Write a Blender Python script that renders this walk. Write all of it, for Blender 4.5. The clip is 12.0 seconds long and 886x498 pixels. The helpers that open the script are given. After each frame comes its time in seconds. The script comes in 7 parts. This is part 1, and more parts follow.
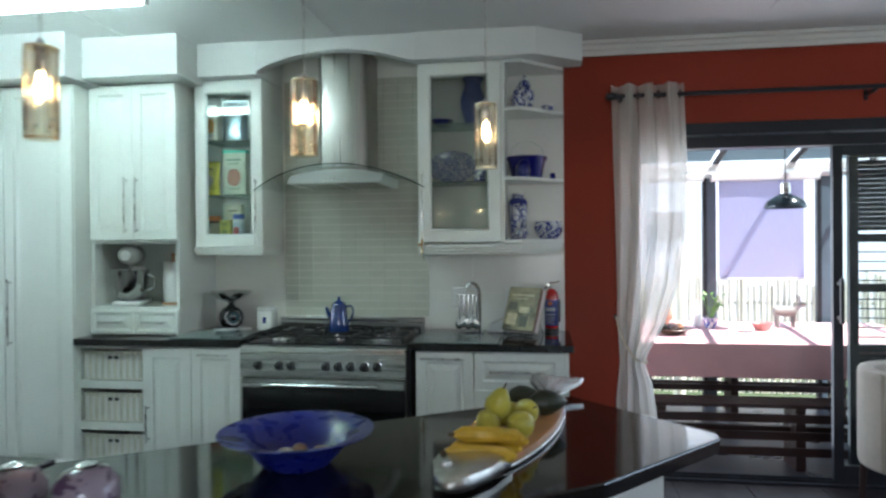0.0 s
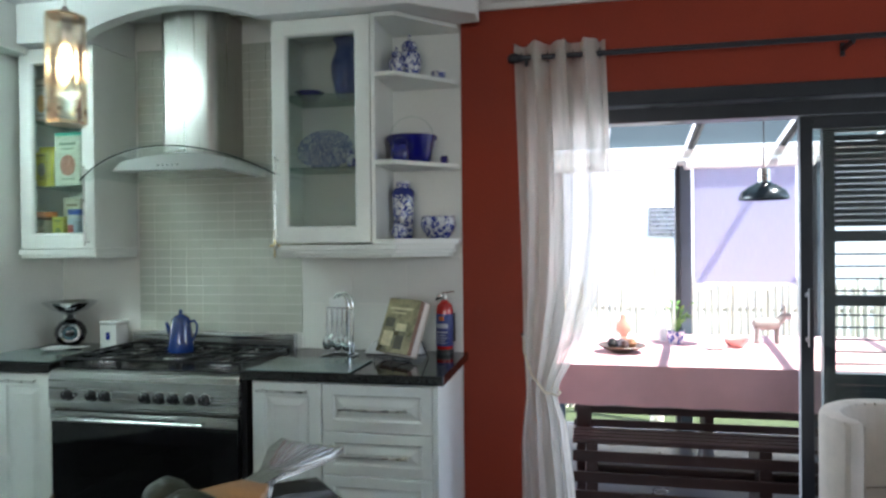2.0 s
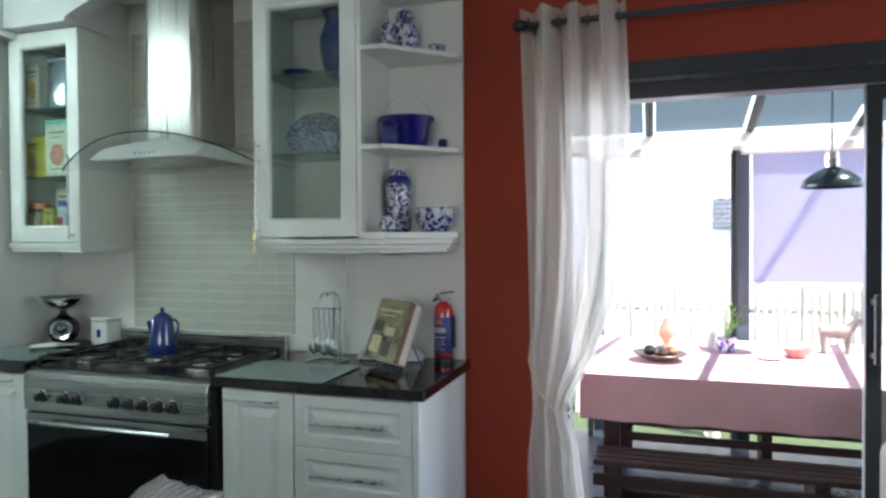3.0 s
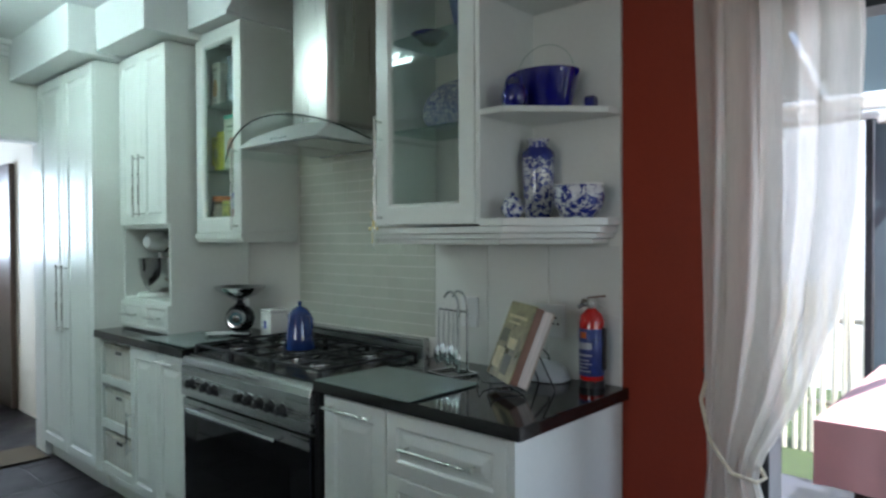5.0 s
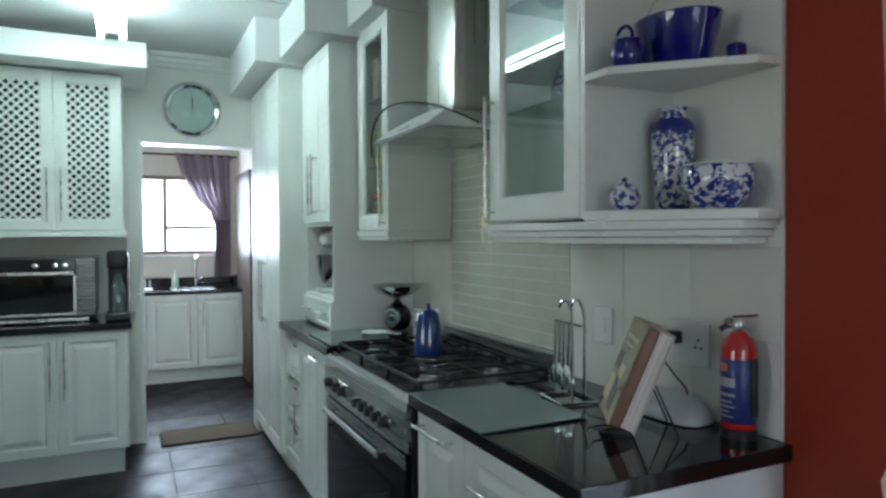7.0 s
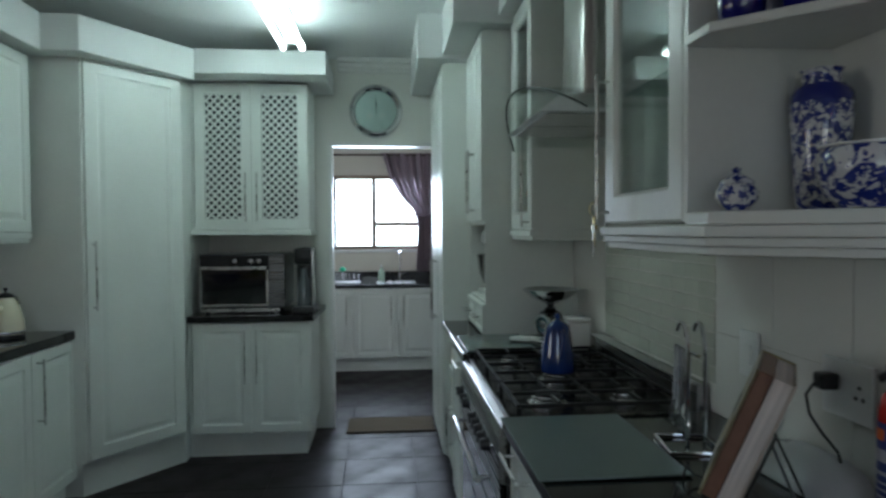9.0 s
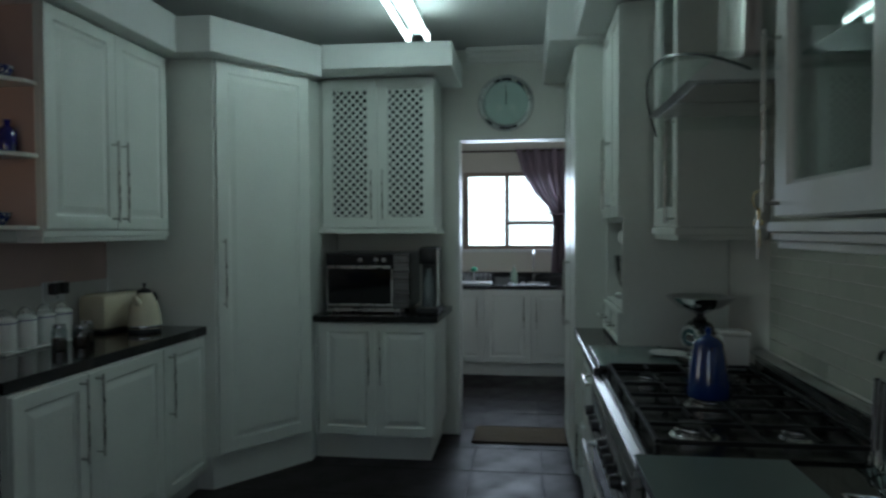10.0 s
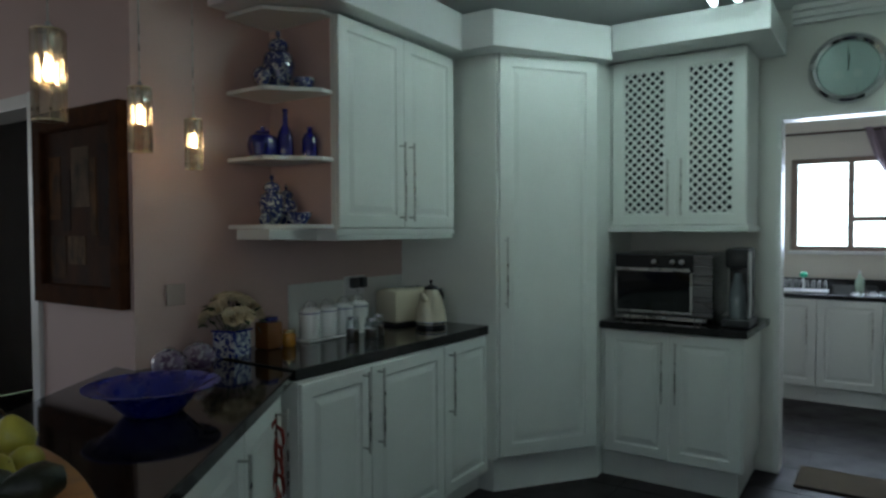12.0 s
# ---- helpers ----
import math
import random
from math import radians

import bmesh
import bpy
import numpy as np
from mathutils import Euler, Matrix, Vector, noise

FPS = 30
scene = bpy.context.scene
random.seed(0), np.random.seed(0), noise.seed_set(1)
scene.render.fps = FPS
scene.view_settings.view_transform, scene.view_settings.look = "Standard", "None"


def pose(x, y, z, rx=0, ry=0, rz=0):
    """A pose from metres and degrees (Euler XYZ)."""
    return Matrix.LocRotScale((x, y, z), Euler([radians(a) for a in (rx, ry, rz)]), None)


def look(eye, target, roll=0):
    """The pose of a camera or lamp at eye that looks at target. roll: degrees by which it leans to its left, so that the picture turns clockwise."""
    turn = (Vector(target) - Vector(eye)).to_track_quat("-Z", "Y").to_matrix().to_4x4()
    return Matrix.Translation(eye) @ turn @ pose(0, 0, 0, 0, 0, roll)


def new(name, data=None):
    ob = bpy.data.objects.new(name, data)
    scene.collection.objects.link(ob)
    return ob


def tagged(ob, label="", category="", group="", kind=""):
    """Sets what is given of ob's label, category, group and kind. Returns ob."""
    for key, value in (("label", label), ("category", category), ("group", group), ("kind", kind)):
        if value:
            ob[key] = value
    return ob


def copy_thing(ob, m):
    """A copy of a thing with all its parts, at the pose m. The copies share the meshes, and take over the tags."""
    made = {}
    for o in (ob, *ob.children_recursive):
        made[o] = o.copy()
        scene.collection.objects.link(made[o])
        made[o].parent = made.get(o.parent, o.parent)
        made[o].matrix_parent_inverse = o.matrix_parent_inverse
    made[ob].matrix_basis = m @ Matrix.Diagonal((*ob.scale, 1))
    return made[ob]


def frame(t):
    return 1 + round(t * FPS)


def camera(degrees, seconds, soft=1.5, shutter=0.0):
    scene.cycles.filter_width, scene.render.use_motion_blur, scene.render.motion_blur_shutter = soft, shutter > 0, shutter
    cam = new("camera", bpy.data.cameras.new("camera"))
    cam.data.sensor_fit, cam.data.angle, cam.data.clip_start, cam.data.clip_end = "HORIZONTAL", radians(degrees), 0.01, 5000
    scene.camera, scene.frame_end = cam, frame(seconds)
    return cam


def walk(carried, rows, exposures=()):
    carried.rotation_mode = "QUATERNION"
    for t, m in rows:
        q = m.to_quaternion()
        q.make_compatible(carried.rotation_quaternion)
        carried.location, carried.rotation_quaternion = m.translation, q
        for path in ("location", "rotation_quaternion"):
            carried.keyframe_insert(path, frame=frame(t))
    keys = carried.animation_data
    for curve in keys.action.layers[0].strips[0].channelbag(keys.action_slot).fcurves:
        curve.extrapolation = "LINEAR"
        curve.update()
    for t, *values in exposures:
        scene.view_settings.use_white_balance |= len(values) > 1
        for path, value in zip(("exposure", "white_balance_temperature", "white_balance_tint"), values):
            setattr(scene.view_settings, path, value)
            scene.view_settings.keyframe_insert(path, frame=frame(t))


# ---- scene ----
cam = camera(67.75, 12.0, soft=2.6, shutter=0.4)
PATH = [
    (0, (1.197, -4.133, 1.425), (0.901, -2.155, 1.417), -0.45),
    (0.5, (1.341, -3.852, 1.431), (1.035, -1.875, 1.427), -0.55),
    (1, (1.483, -3.661, 1.414), (1.175, -1.684, 1.407), -0.50),
    (1.5, (1.726, -3.418, 1.409), (1.387, -1.447, 1.409), -0.50),
    (2, (1.893, -3.228, 1.436), (1.494, -1.268, 1.421), -0.55),
    (2.5, (2.005, -3.003, 1.450), (1.536, -1.059, 1.421), -0.45),
    (4.5, (2.404, -2.250, 1.383), (1.204, -0.650, 1.354), -0.30),
    (5, (2.367, -2.029, 1.396), (1.024, -0.548, 1.365), -0.25),
    (5.5, (2.351, -1.889, 1.382), (0.875, -0.540, 1.360), 0.00),
    (6, (2.388, -1.695, 1.401), (0.772, -0.518, 1.369), -0.15),
    (6.5, (2.431, -1.522, 1.417), (0.700, -0.520, 1.379), -0.20),
    (7, (2.410, -1.421, 1.401), (0.605, -0.562, 1.361), -0.30),
    (7.2, (2.378, -1.372, 1.395), (0.547, -0.567, 1.354), -0.30),
    (8.8, (2.346, -0.980, 1.415), (0.363, -0.724, 1.356), -0.35),
    (9, (2.304, -0.948, 1.430), (0.313, -0.776, 1.373), -0.35),
    (9.5, (2.179, -0.913, 1.419), (0.179, -0.943, 1.362), -0.25),
    (10, (2.037, -0.879, 1.420), (0.052, -1.128, 1.365), -0.25),
    (10.5, (1.913, -0.847, 1.421), (-0.024, -1.345, 1.363), -0.20),
    (11, (1.800, -0.822, 1.429), (-0.045, -1.591, 1.369), -0.30),
    (11.5, (1.749, -0.839, 1.433), (0.011, -1.827, 1.373), -0.35),
    (12, (1.719, -0.847, 1.424), (0.055, -1.955, 1.365), -0.25),
]
EXPOSURES = [
    (0.0, 1.71, 5900, 9),
    (2.5, 2.02, 6000, 11),
    (5.0, 1.58, 5900, 9),
    (7.2, 1.62, 5900, 9),
    (9.0, 0.63, 5950, 9),
    (10.0, -0.33, 5900, 7),
    (10.5, -0.58, 5900, 8),
    (11.2, -0.24, 5950, 8),
    (12.0, 0.25, 5950, 8),
]
walk(cam, [(t, look(eye, target, roll)) for t, eye, target, roll in PATH], EXPOSURES)
# ---- light ----
world = bpy.data.worlds.new("sky")
scene.world = world
world.use_nodes = True
sky = world.node_tree.nodes.new("ShaderNodeTexSky")
sky.sky_type, sky.sun_disc = "NISHITA", False
sky.sun_elevation, sky.sun_rotation = radians(60), radians(110)
world.node_tree.links.new(sky.outputs[0], world.node_tree.nodes["Background"].inputs[0])
world.node_tree.nodes["Background"].inputs[1].default_value = 0.15

sun = new("sun", bpy.data.lights.new("sun", "SUN"))
sun.data.energy, sun.data.angle, sun.data.color = 5.0, radians(0.5), (1.0, 0.95, 0.88)
sun.matrix_basis = look((10 * 0.5 * math.sin(radians(110)), 10 * 0.5 * math.cos(radians(110)), 10 * 0.866), (0, 0, 0))


def area(name, eye, target, w, h, power, colour):
    lamp = new(name, bpy.data.lights.new(name, "AREA"))
    lamp.data.shape, lamp.data.size, lamp.data.size_y = "RECTANGLE", w, h
    lamp.data.energy, lamp.data.color = power, colour
    lamp.matrix_basis = look(eye, target)
    return lamp


# daylight in the openings: patio doors, scullery window; then added fills in unseen openings
area("daylight_patio", (3.0, 0.12, 1.1), (3.0, -3.0, 0.75), 2.4, 1.85, 7.5, (0.86, 0.92, 1.0))
area("daylight_scullery", (-4.93, -1.02, 1.62), (0, -1.02, 1.2), 0.95, 0.75, 15, (0.74, 0.84, 1.0))
# opening behind the walker is unseen; lamp added to light the cooker wall
area("daylight_dining", (1.9, -7.1, 1.5), (1.5, -1.0, 1.1), 2.1, 1.25, 10, (1.0, 0.95, 0.92))
# unseen east opening; lamp added to brighten the end panel and drawer fronts
area("daylight_east", (5.19, -1.65, 1.5), (1.3, -0.8, 0.7), 1.4, 1.2, 2.4, (0.86, 0.92, 1.0))

# ---- materials ----


def material(name, colour, rough=0.5, metal=0.0, scale=8.0, vary=0.08, bump=0.0, fine=120.0, spec=0.5, coat=0.0, piece=0.0, rough_vary=0.12):
    """Base colour with stains at one scale and grain at another, and a fine relief."""
    m = bpy.data.materials.new(name)
    m.use_nodes = True
    nt = m.node_tree
    n, link = nt.nodes, nt.links.new
    b = n["Principled BSDF"]
    b.inputs["Metallic"].default_value, b.inputs["Specular IOR Level"].default_value = metal, spec
    b.inputs["Coat Weight"].default_value, b.inputs["Coat Roughness"].default_value = coat, 0.08
    co = n.new("ShaderNodeTexCoord")
    big, small = n.new("ShaderNodeTexNoise"), n.new("ShaderNodeTexNoise")
    big.inputs["Scale"].default_value, small.inputs["Scale"].default_value = scale, fine
    big.inputs["Detail"].default_value, small.inputs["Detail"].default_value = 3, 2
    link(co.outputs["Object"], big.inputs["Vector"])
    link(co.outputs["Object"], small.inputs["Vector"])
    add = n.new("ShaderNodeMath")
    add.operation = "MULTIPLY_ADD"
    link(small.outputs["Fac"], add.inputs[0])
    add.inputs[1].default_value = 0.4
    link(big.outputs["Fac"], add.inputs[2])
    last = add
    if piece:
        info, mul = n.new("ShaderNodeObjectInfo"), n.new("ShaderNodeMath")
        mul.operation = "MULTIPLY_ADD"
        link(info.outputs["Random"], mul.inputs[0])
        mul.inputs[1].default_value = piece
        link(add.outputs[0], mul.inputs[2])
        last = mul
    ramp = n.new("ShaderNodeMapRange")
    ramp.inputs["From Min"].default_value, ramp.inputs["From Max"].default_value = 0.4, 1.0 + piece
    ramp.inputs["To Min"].default_value, ramp.inputs["To Max"].default_value = 1 - vary, 1 + vary
    link(last.outputs[0], ramp.inputs["Value"])
    mix = n.new("ShaderNodeVectorMath")
    mix.operation = "SCALE"
    mix.inputs[0].default_value = colour
    link(ramp.outputs[0], mix.inputs["Scale"])
    link(mix.outputs[0], b.inputs["Base Color"])
    rr = n.new("ShaderNodeMapRange")
    rr.inputs["From Min"].default_value, rr.inputs["From Max"].default_value = 0.3, 0.7
    rr.inputs["To Min"].default_value, rr.inputs["To Max"].default_value = max(0.02, rough * (1 - rough_vary)), min(1, rough * (1 + rough_vary))
    link(big.outputs["Fac"], rr.inputs["Value"])
    link(rr.outputs[0], b.inputs["Roughness"])
    if bump:
        bp = n.new("ShaderNodeBump")
        bp.inputs["Strength"].default_value, bp.inputs["Distance"].default_value = bump, 0.004
        link(small.outputs["Fac"], bp.inputs["Height"])
        link(bp.outputs[0], b.inputs["Normal"])
    return m


def streaked(name, colour, rough, metal, stretch, vary=0.2, bump=0.05):
    """Grain drawn out along one axis: brushed steel, wood, cloth."""
    m = material(name, colour, rough, metal, 1, vary, bump, 30)
    nt = m.node_tree
    mp = nt.nodes.new("ShaderNodeMapping")
    mp.inputs["Scale"].default_value = stretch
    co = [x for x in nt.nodes if x.type == "TEX_COORD"][0]
    nt.links.new(co.outputs["Object"], mp.inputs["Vector"])
    for x in nt.nodes:
        if x.type == "TEX_NOISE":
            nt.links.new(mp.outputs[0], x.inputs["Vector"])
    return m


def patterned(name, dark, light, scale, cut=0.52, rough=0.12, kind="noise"):
    """Painted china: a cobalt pattern on a white glaze."""
    m = material(name, light, rough, 0, 6, 0.04, coat=0.6)
    nt = m.node_tree
    n, link = nt.nodes, nt.links.new
    co = [x for x in n if x.type == "TEX_COORD"][0]
    a = n.new("ShaderNodeTexNoise")
    a.inputs["Scale"].default_value, a.inputs["Detail"].default_value, a.inputs["Distortion"].default_value = scale, 3.5, 1.6
    v = n.new("ShaderNodeTexVoronoi")
    v.inputs["Scale"].default_value = scale * 0.8
    for x in (a, v):
        link(co.outputs["Object"], x.inputs["Vector"])
    s = n.new("ShaderNodeMath")
    s.operation = "MULTIPLY_ADD"
    link(v.outputs["Distance"], s.inputs[0])
    s.inputs[1].default_value = -0.35
    link(a.outputs["Fac"], s.inputs[2])
    r = n.new("ShaderNodeMapRange")
    r.inputs["From Min"].default_value, r.inputs["From Max"].default_value = cut - 0.19, cut - 0.15
    link(s.outputs[0], r.inputs["Value"])
    mix = n.new("ShaderNodeMix")
    mix.data_type = "RGBA"
    link(r.outputs[0], mix.inputs["Factor"])
    mix.inputs["A"].default_value, mix.inputs["B"].default_value = (*light, 1), (*dark, 1)
    link(mix.outputs["Result"], n["Principled BSDF"].inputs["Base Color"])
    return m


def glass(name, colour=(1, 1, 1), rough=0.0, ior=1.45, weight=1.0):
    m = material(name, colour, 0.03, 0, 5, 0.02)
    b = m.node_tree.nodes["Principled BSDF"]
    for l in list(b.inputs["Roughness"].links) + list(b.inputs["Base Color"].links):
        m.node_tree.links.remove(l)
    b.inputs["Base Color"].default_value = (*colour, 1)
    b.inputs["Roughness"].default_value, b.inputs["IOR"].default_value, b.inputs["Transmission Weight"].default_value = rough, ior, weight
    return m


def pane_glass(name, tint, gloss=0.08):
    """Thin clear pane: lets light straight through and mirrors a little."""
    m = bpy.data.materials.new(name)
    m.use_nodes = True
    n, link = m.node_tree.nodes, m.node_tree.links.new
    n.remove(n["Principled BSDF"])
    t, g, mix, fr = n.new("ShaderNodeBsdfTransparent"), n.new("ShaderNodeBsdfGlossy"), n.new("ShaderNodeMixShader"), n.new("ShaderNodeLayerWeight")
    t.inputs[0].default_value = (*tint, 1)
    g.inputs["Roughness"].default_value = 0.02
    fr.inputs["Blend"].default_value = 0.5
    po, ma = n.new("ShaderNodeMath"), n.new("ShaderNodeMath")
    po.operation, ma.operation = "POWER", "MULTIPLY_ADD"
    link(fr.outputs["Facing"], po.inputs[0])
    po.inputs[1].default_value = 4.0
    link(po.outputs[0], ma.inputs[0])
    ma.inputs[1].default_value, ma.inputs[2].default_value = 0.7, gloss * 0.5
    link(ma.outputs[0], mix.inputs[0])
    link(t.outputs[0], mix.inputs[1])
    link(g.outputs[0], mix.inputs[2])
    link(mix.outputs[0], n["Material Output"].inputs[0])
    return m


def sheer(name, colour, clear, weave=0.0):
    """Thin cloth: part see-through, part translucent."""
    m = bpy.data.materials.new(name)
    m.use_nodes = True
    n, link = m.node_tree.nodes, m.node_tree.links.new
    n.remove(n["Principled BSDF"])
    d, tl, tr = n.new("ShaderNodeBsdfDiffuse"), n.new("ShaderNodeBsdfTranslucent"), n.new("ShaderNodeBsdfTransparent")
    co, no = n.new("ShaderNodeTexCoord"), n.new("ShaderNodeTexNoise")
    mp = n.new("ShaderNodeMapping")
    mp.inputs["Scale"].default_value = (60, 60, 2)
    link(co.outputs["Object"], mp.inputs[0])
    link(mp.outputs[0], no.inputs["Vector"])
    sc = n.new("ShaderNodeVectorMath")
    sc.operation = "SCALE"
    sc.inputs[0].default_value = colour
    mr = n.new("ShaderNodeMapRange")
    mr.inputs["To Min"].default_value, mr.inputs["To Max"].default_value = 0.85, 1.1
    link(no.outputs["Fac"], mr.inputs["Value"])
    link(mr.outputs[0], sc.inputs["Scale"])
    a, b = n.new("ShaderNodeMixShader"), n.new("ShaderNodeMixShader")
    link(sc.outputs[0], d.inputs[0])
    link(sc.outputs[0], tl.inputs[0])
    a.inputs[0].default_value = 0.5
    link(d.outputs[0], a.inputs[1])
    link(tl.outputs[0], a.inputs[2])
    b.inputs[0].default_value = clear
    link(a.outputs[0], b.inputs[1])
    link(tr.outputs[0], b.inputs[2])
    link(b.outputs[0], n["Material Output"].inputs[0])
    return m


def glow(name, colour, strength):
    m = bpy.data.materials.new(name)
    m.use_nodes = True
    b = m.node_tree.nodes["Principled BSDF"]
    b.inputs["Base Color"].default_value = (*colour, 1)
    b.inputs["Emission Color"].default_value, b.inputs["Emission Strength"].default_value = (*colour, 1), strength
    return m


CAB = material("painted_cabinet", (0.76, 0.78, 0.74), 0.32, 0, 3, 0.05, 0.03, 60)
CAB_IN = material("cabinet_inside", (0.7, 0.7, 0.64), 0.5, 0, 3, 0.05)
WALLW = material("white_wall_paint", (0.78, 0.77, 0.72), 0.55, 0, 2, 0.04, 0.06, 160)
CREAM = material("cream_wall_paint", (0.7, 0.65, 0.55), 0.6, 0, 2, 0.05, 0.08, 160)
PINK = material("pale_pink_wall_paint", (0.56, 0.41, 0.37), 0.6, 0, 1.6, 0.07, 0.1, 140)
RED = material("terracotta_red_paint", (0.28, 0.034, 0.013), 0.6, 0, 1.5, 0.14, 0.12, 90, 0.3)
CEIL = material("ceiling_paint", (0.76, 0.77, 0.76), 0.6, 0, 1.2, 0.03, 0.04, 90)
GRANITE = material("black_granite", (0.012, 0.011, 0.011), 0.07, 0, 140, 0.8, 0, 420, 0.5)
STEEL = streaked("brushed_steel", (0.40, 0.385, 0.36), 0.30, 1.0, (60, 60, 1), 0.05, 0.015)
STEELH = streaked("brushed_steel_sideways", (0.47, 0.47, 0.46), 0.28, 1.0, (1, 40, 60), 0.06, 0.02)
CHROME = material("chrome", (0.64, 0.65, 0.66), 0.09, 1.0, 9, 0.05)
SATIN = material("satin_nickel", (0.55, 0.55, 0.52), 0.28, 1.0, 20, 0.06)
IRON = material("black_cast_iron", (0.014, 0.014, 0.014), 0.55, 0, 30, 0.3, 0.3, 200, 0.3)
BLACKP = material("black_plastic", (0.015, 0.015, 0.016), 0.35, 0, 20, 0.2)
BLACKG = material("black_oven_glass", (0.008, 0.008, 0.009), 0.05, 0, 4, 0.2)
TILEW = material("glazed_cream_tile", (0.50, 0.515, 0.445), 0.2, 0, 14, 0.07, 0.05, 60, piece=0.5)
GROUT = material("tile_grout", (0.76, 0.76, 0.71), 0.8, 0, 20, 0.1, 0.2)
BIGTILE = material("glazed_white_tile", (0.72, 0.72, 0.68), 0.14, 0, 3, 0.04, 0.02, 40, piece=0.3)
SLATE = material("dark_slate_tile", (0.019, 0.014, 0.015), 0.42, 0, 5, 0.25, 0.05, 40, 0.16, piece=0.6, rough_vary=0.3)
FGROUT = material("floor_grout", (0.035, 0.033, 0.034), 0.7, 0, 20, 0.2, 0.2)
WHITEP = material("white_plastic", (0.75, 0.76, 0.75), 0.3, 0, 9, 0.04)
TRIMW = material("white_trim_gloss", (0.78, 0.77, 0.74), 0.35, 0, 5, 0.04, 0.02)
DARKFRAME = material("dark_aluminium_frame", (0.028, 0.03, 0.036), 0.35, 0.4, 8, 0.15)
DARKWOOD = streaked("dark_red_brown_wood", (0.036, 0.015, 0.012), 0.35, 0, (3, 20, 20), 0.35, 0.1)
BROWNWOOD = streaked("dark_brown_door_wood", (0.06, 0.035, 0.022), 0.4, 0, (20, 20, 2), 0.35, 0.1)
PLATTERWOOD = streaked("warm_platter_wood", (0.42, 0.2, 0.07), 0.4, 0, (30, 4, 30), 0.3, 0.06)
CLEAR = pane_glass("clear_pane", (0.9, 0.94, 0.92))
ALUM = streaked("cast_aluminium", (0.62, 0.62, 0.61), 0.24, 1.0, (9, 9, 9), 0.12, 0.3)

# ---- builders ----


def part(name, bm, mat, parent=None, label="", smooth=False, m=None):
    me = bpy.data.meshes.new(name)
    bmesh.ops.recalc_face_normals(bm, faces=bm.faces)
    if smooth:
        for f in bm.faces:
            f.smooth = True
    bm.to_mesh(me)
    bm.free()
    mats = mat if isinstance(mat, (list, tuple)) else [mat]
    for x in mats:
        me.materials.append(x)
    if smooth:
        me.set_sharp_from_angle(angle=radians(38))
    ob = new(name, me)
    if parent:
        ob.parent = parent
    if m is not None:
        ob.matrix_basis = m
    return tagged(ob, label)


def thing(name, label, category, m=None, group="", kind=""):
    ob = new(name)
    ob.empty_display_size = 0.05
    if m is not None:
        ob.matrix_basis = m
    return tagged(ob, label, category, group, kind)


def structure(name, bm, mat, label="", m=None):
    return tagged(part(name, bm, mat, m=m), label, kind="structure")


def add_box(bm, x0, x1, y0, y1, z0, z1, bev=0.0, slot=0):
    made = bmesh.ops.create_cube(bm, size=1, matrix=Matrix.LocRotScale(((x0 + x1) / 2, (y0 + y1) / 2, (z0 + z1) / 2), None, (x1 - x0, y1 - y0, z1 - z0)))
    vs = made["verts"]
    if bev:
        es = list({e for v in vs for e in v.link_edges})
        out = bmesh.ops.bevel(bm, geom=es, offset=bev, segments=2, affect="EDGES", profile=0.5)
        fs = out["faces"]
    if slot:
        for f in {f for v in bm.verts for f in v.link_faces}:
            pass
    return bm


def box(x0, x1, y0, y1, z0, z1, bev=0.0):
    return add_box(bmesh.new(), min(x0, x1), max(x0, x1), min(y0, y1), max(y0, y1), min(z0, z1), max(z0, z1), bev)


def boxes(*list_, bev=0.0):
    bm = bmesh.new()
    for b in list_:
        add_box(bm, *b, bev=bev)
    return bm


def prism(points, z0, z1, bev=0.0):
    """A flat outline, raised from z0 to z1."""
    bm = bmesh.new()
    lo, hi = [bm.verts.new((x, y, z0)) for x, y in points], [bm.verts.new((x, y, z1)) for x, y in points]
    bm.faces.new(lo), bm.faces.new(hi)
    for i in range(len(points)):
        j = (i + 1) % len(points)
        bm.faces.new((lo[i], lo[j], hi[j], hi[i]))
    if bev:
        bmesh.ops.recalc_face_normals(bm, faces=bm.faces)
        bmesh.ops.bevel(bm, geom=list(bm.edges), offset=bev, segments=2, affect="EDGES", profile=0.5)
    return bm


def lathe(profile, segs=32, bm=None, at=(0, 0, 0), squash=(1, 1)):
    """A turned body from (radius, height) pairs."""
    bm = bm or bmesh.new()
    rings = []
    for r, z in profile:
        if r < 1e-5:
            rings.append([bm.verts.new((at[0], at[1], at[2] + z))])
        else:
            rings.append([bm.verts.new((at[0] + r * squash[0] * math.cos(2 * math.pi * i / segs), at[1] + r * squash[1] * math.sin(2 * math.pi * i / segs), at[2] + z)) for i in range(segs)])
    for a, b in zip(rings, rings[1:]):
        for i in range(segs):
            j = (i + 1) % segs
            q = [a[i % len(a)], a[j % len(a)], b[j % len(b)], b[i % len(b)]]
            q = list(dict.fromkeys(q))
            if len(q) > 2:
                bm.faces.new(q)
    for r in (rings[0], rings[-1]):
        if len(r) > 2:
            bm.faces.new(r)
    return bm


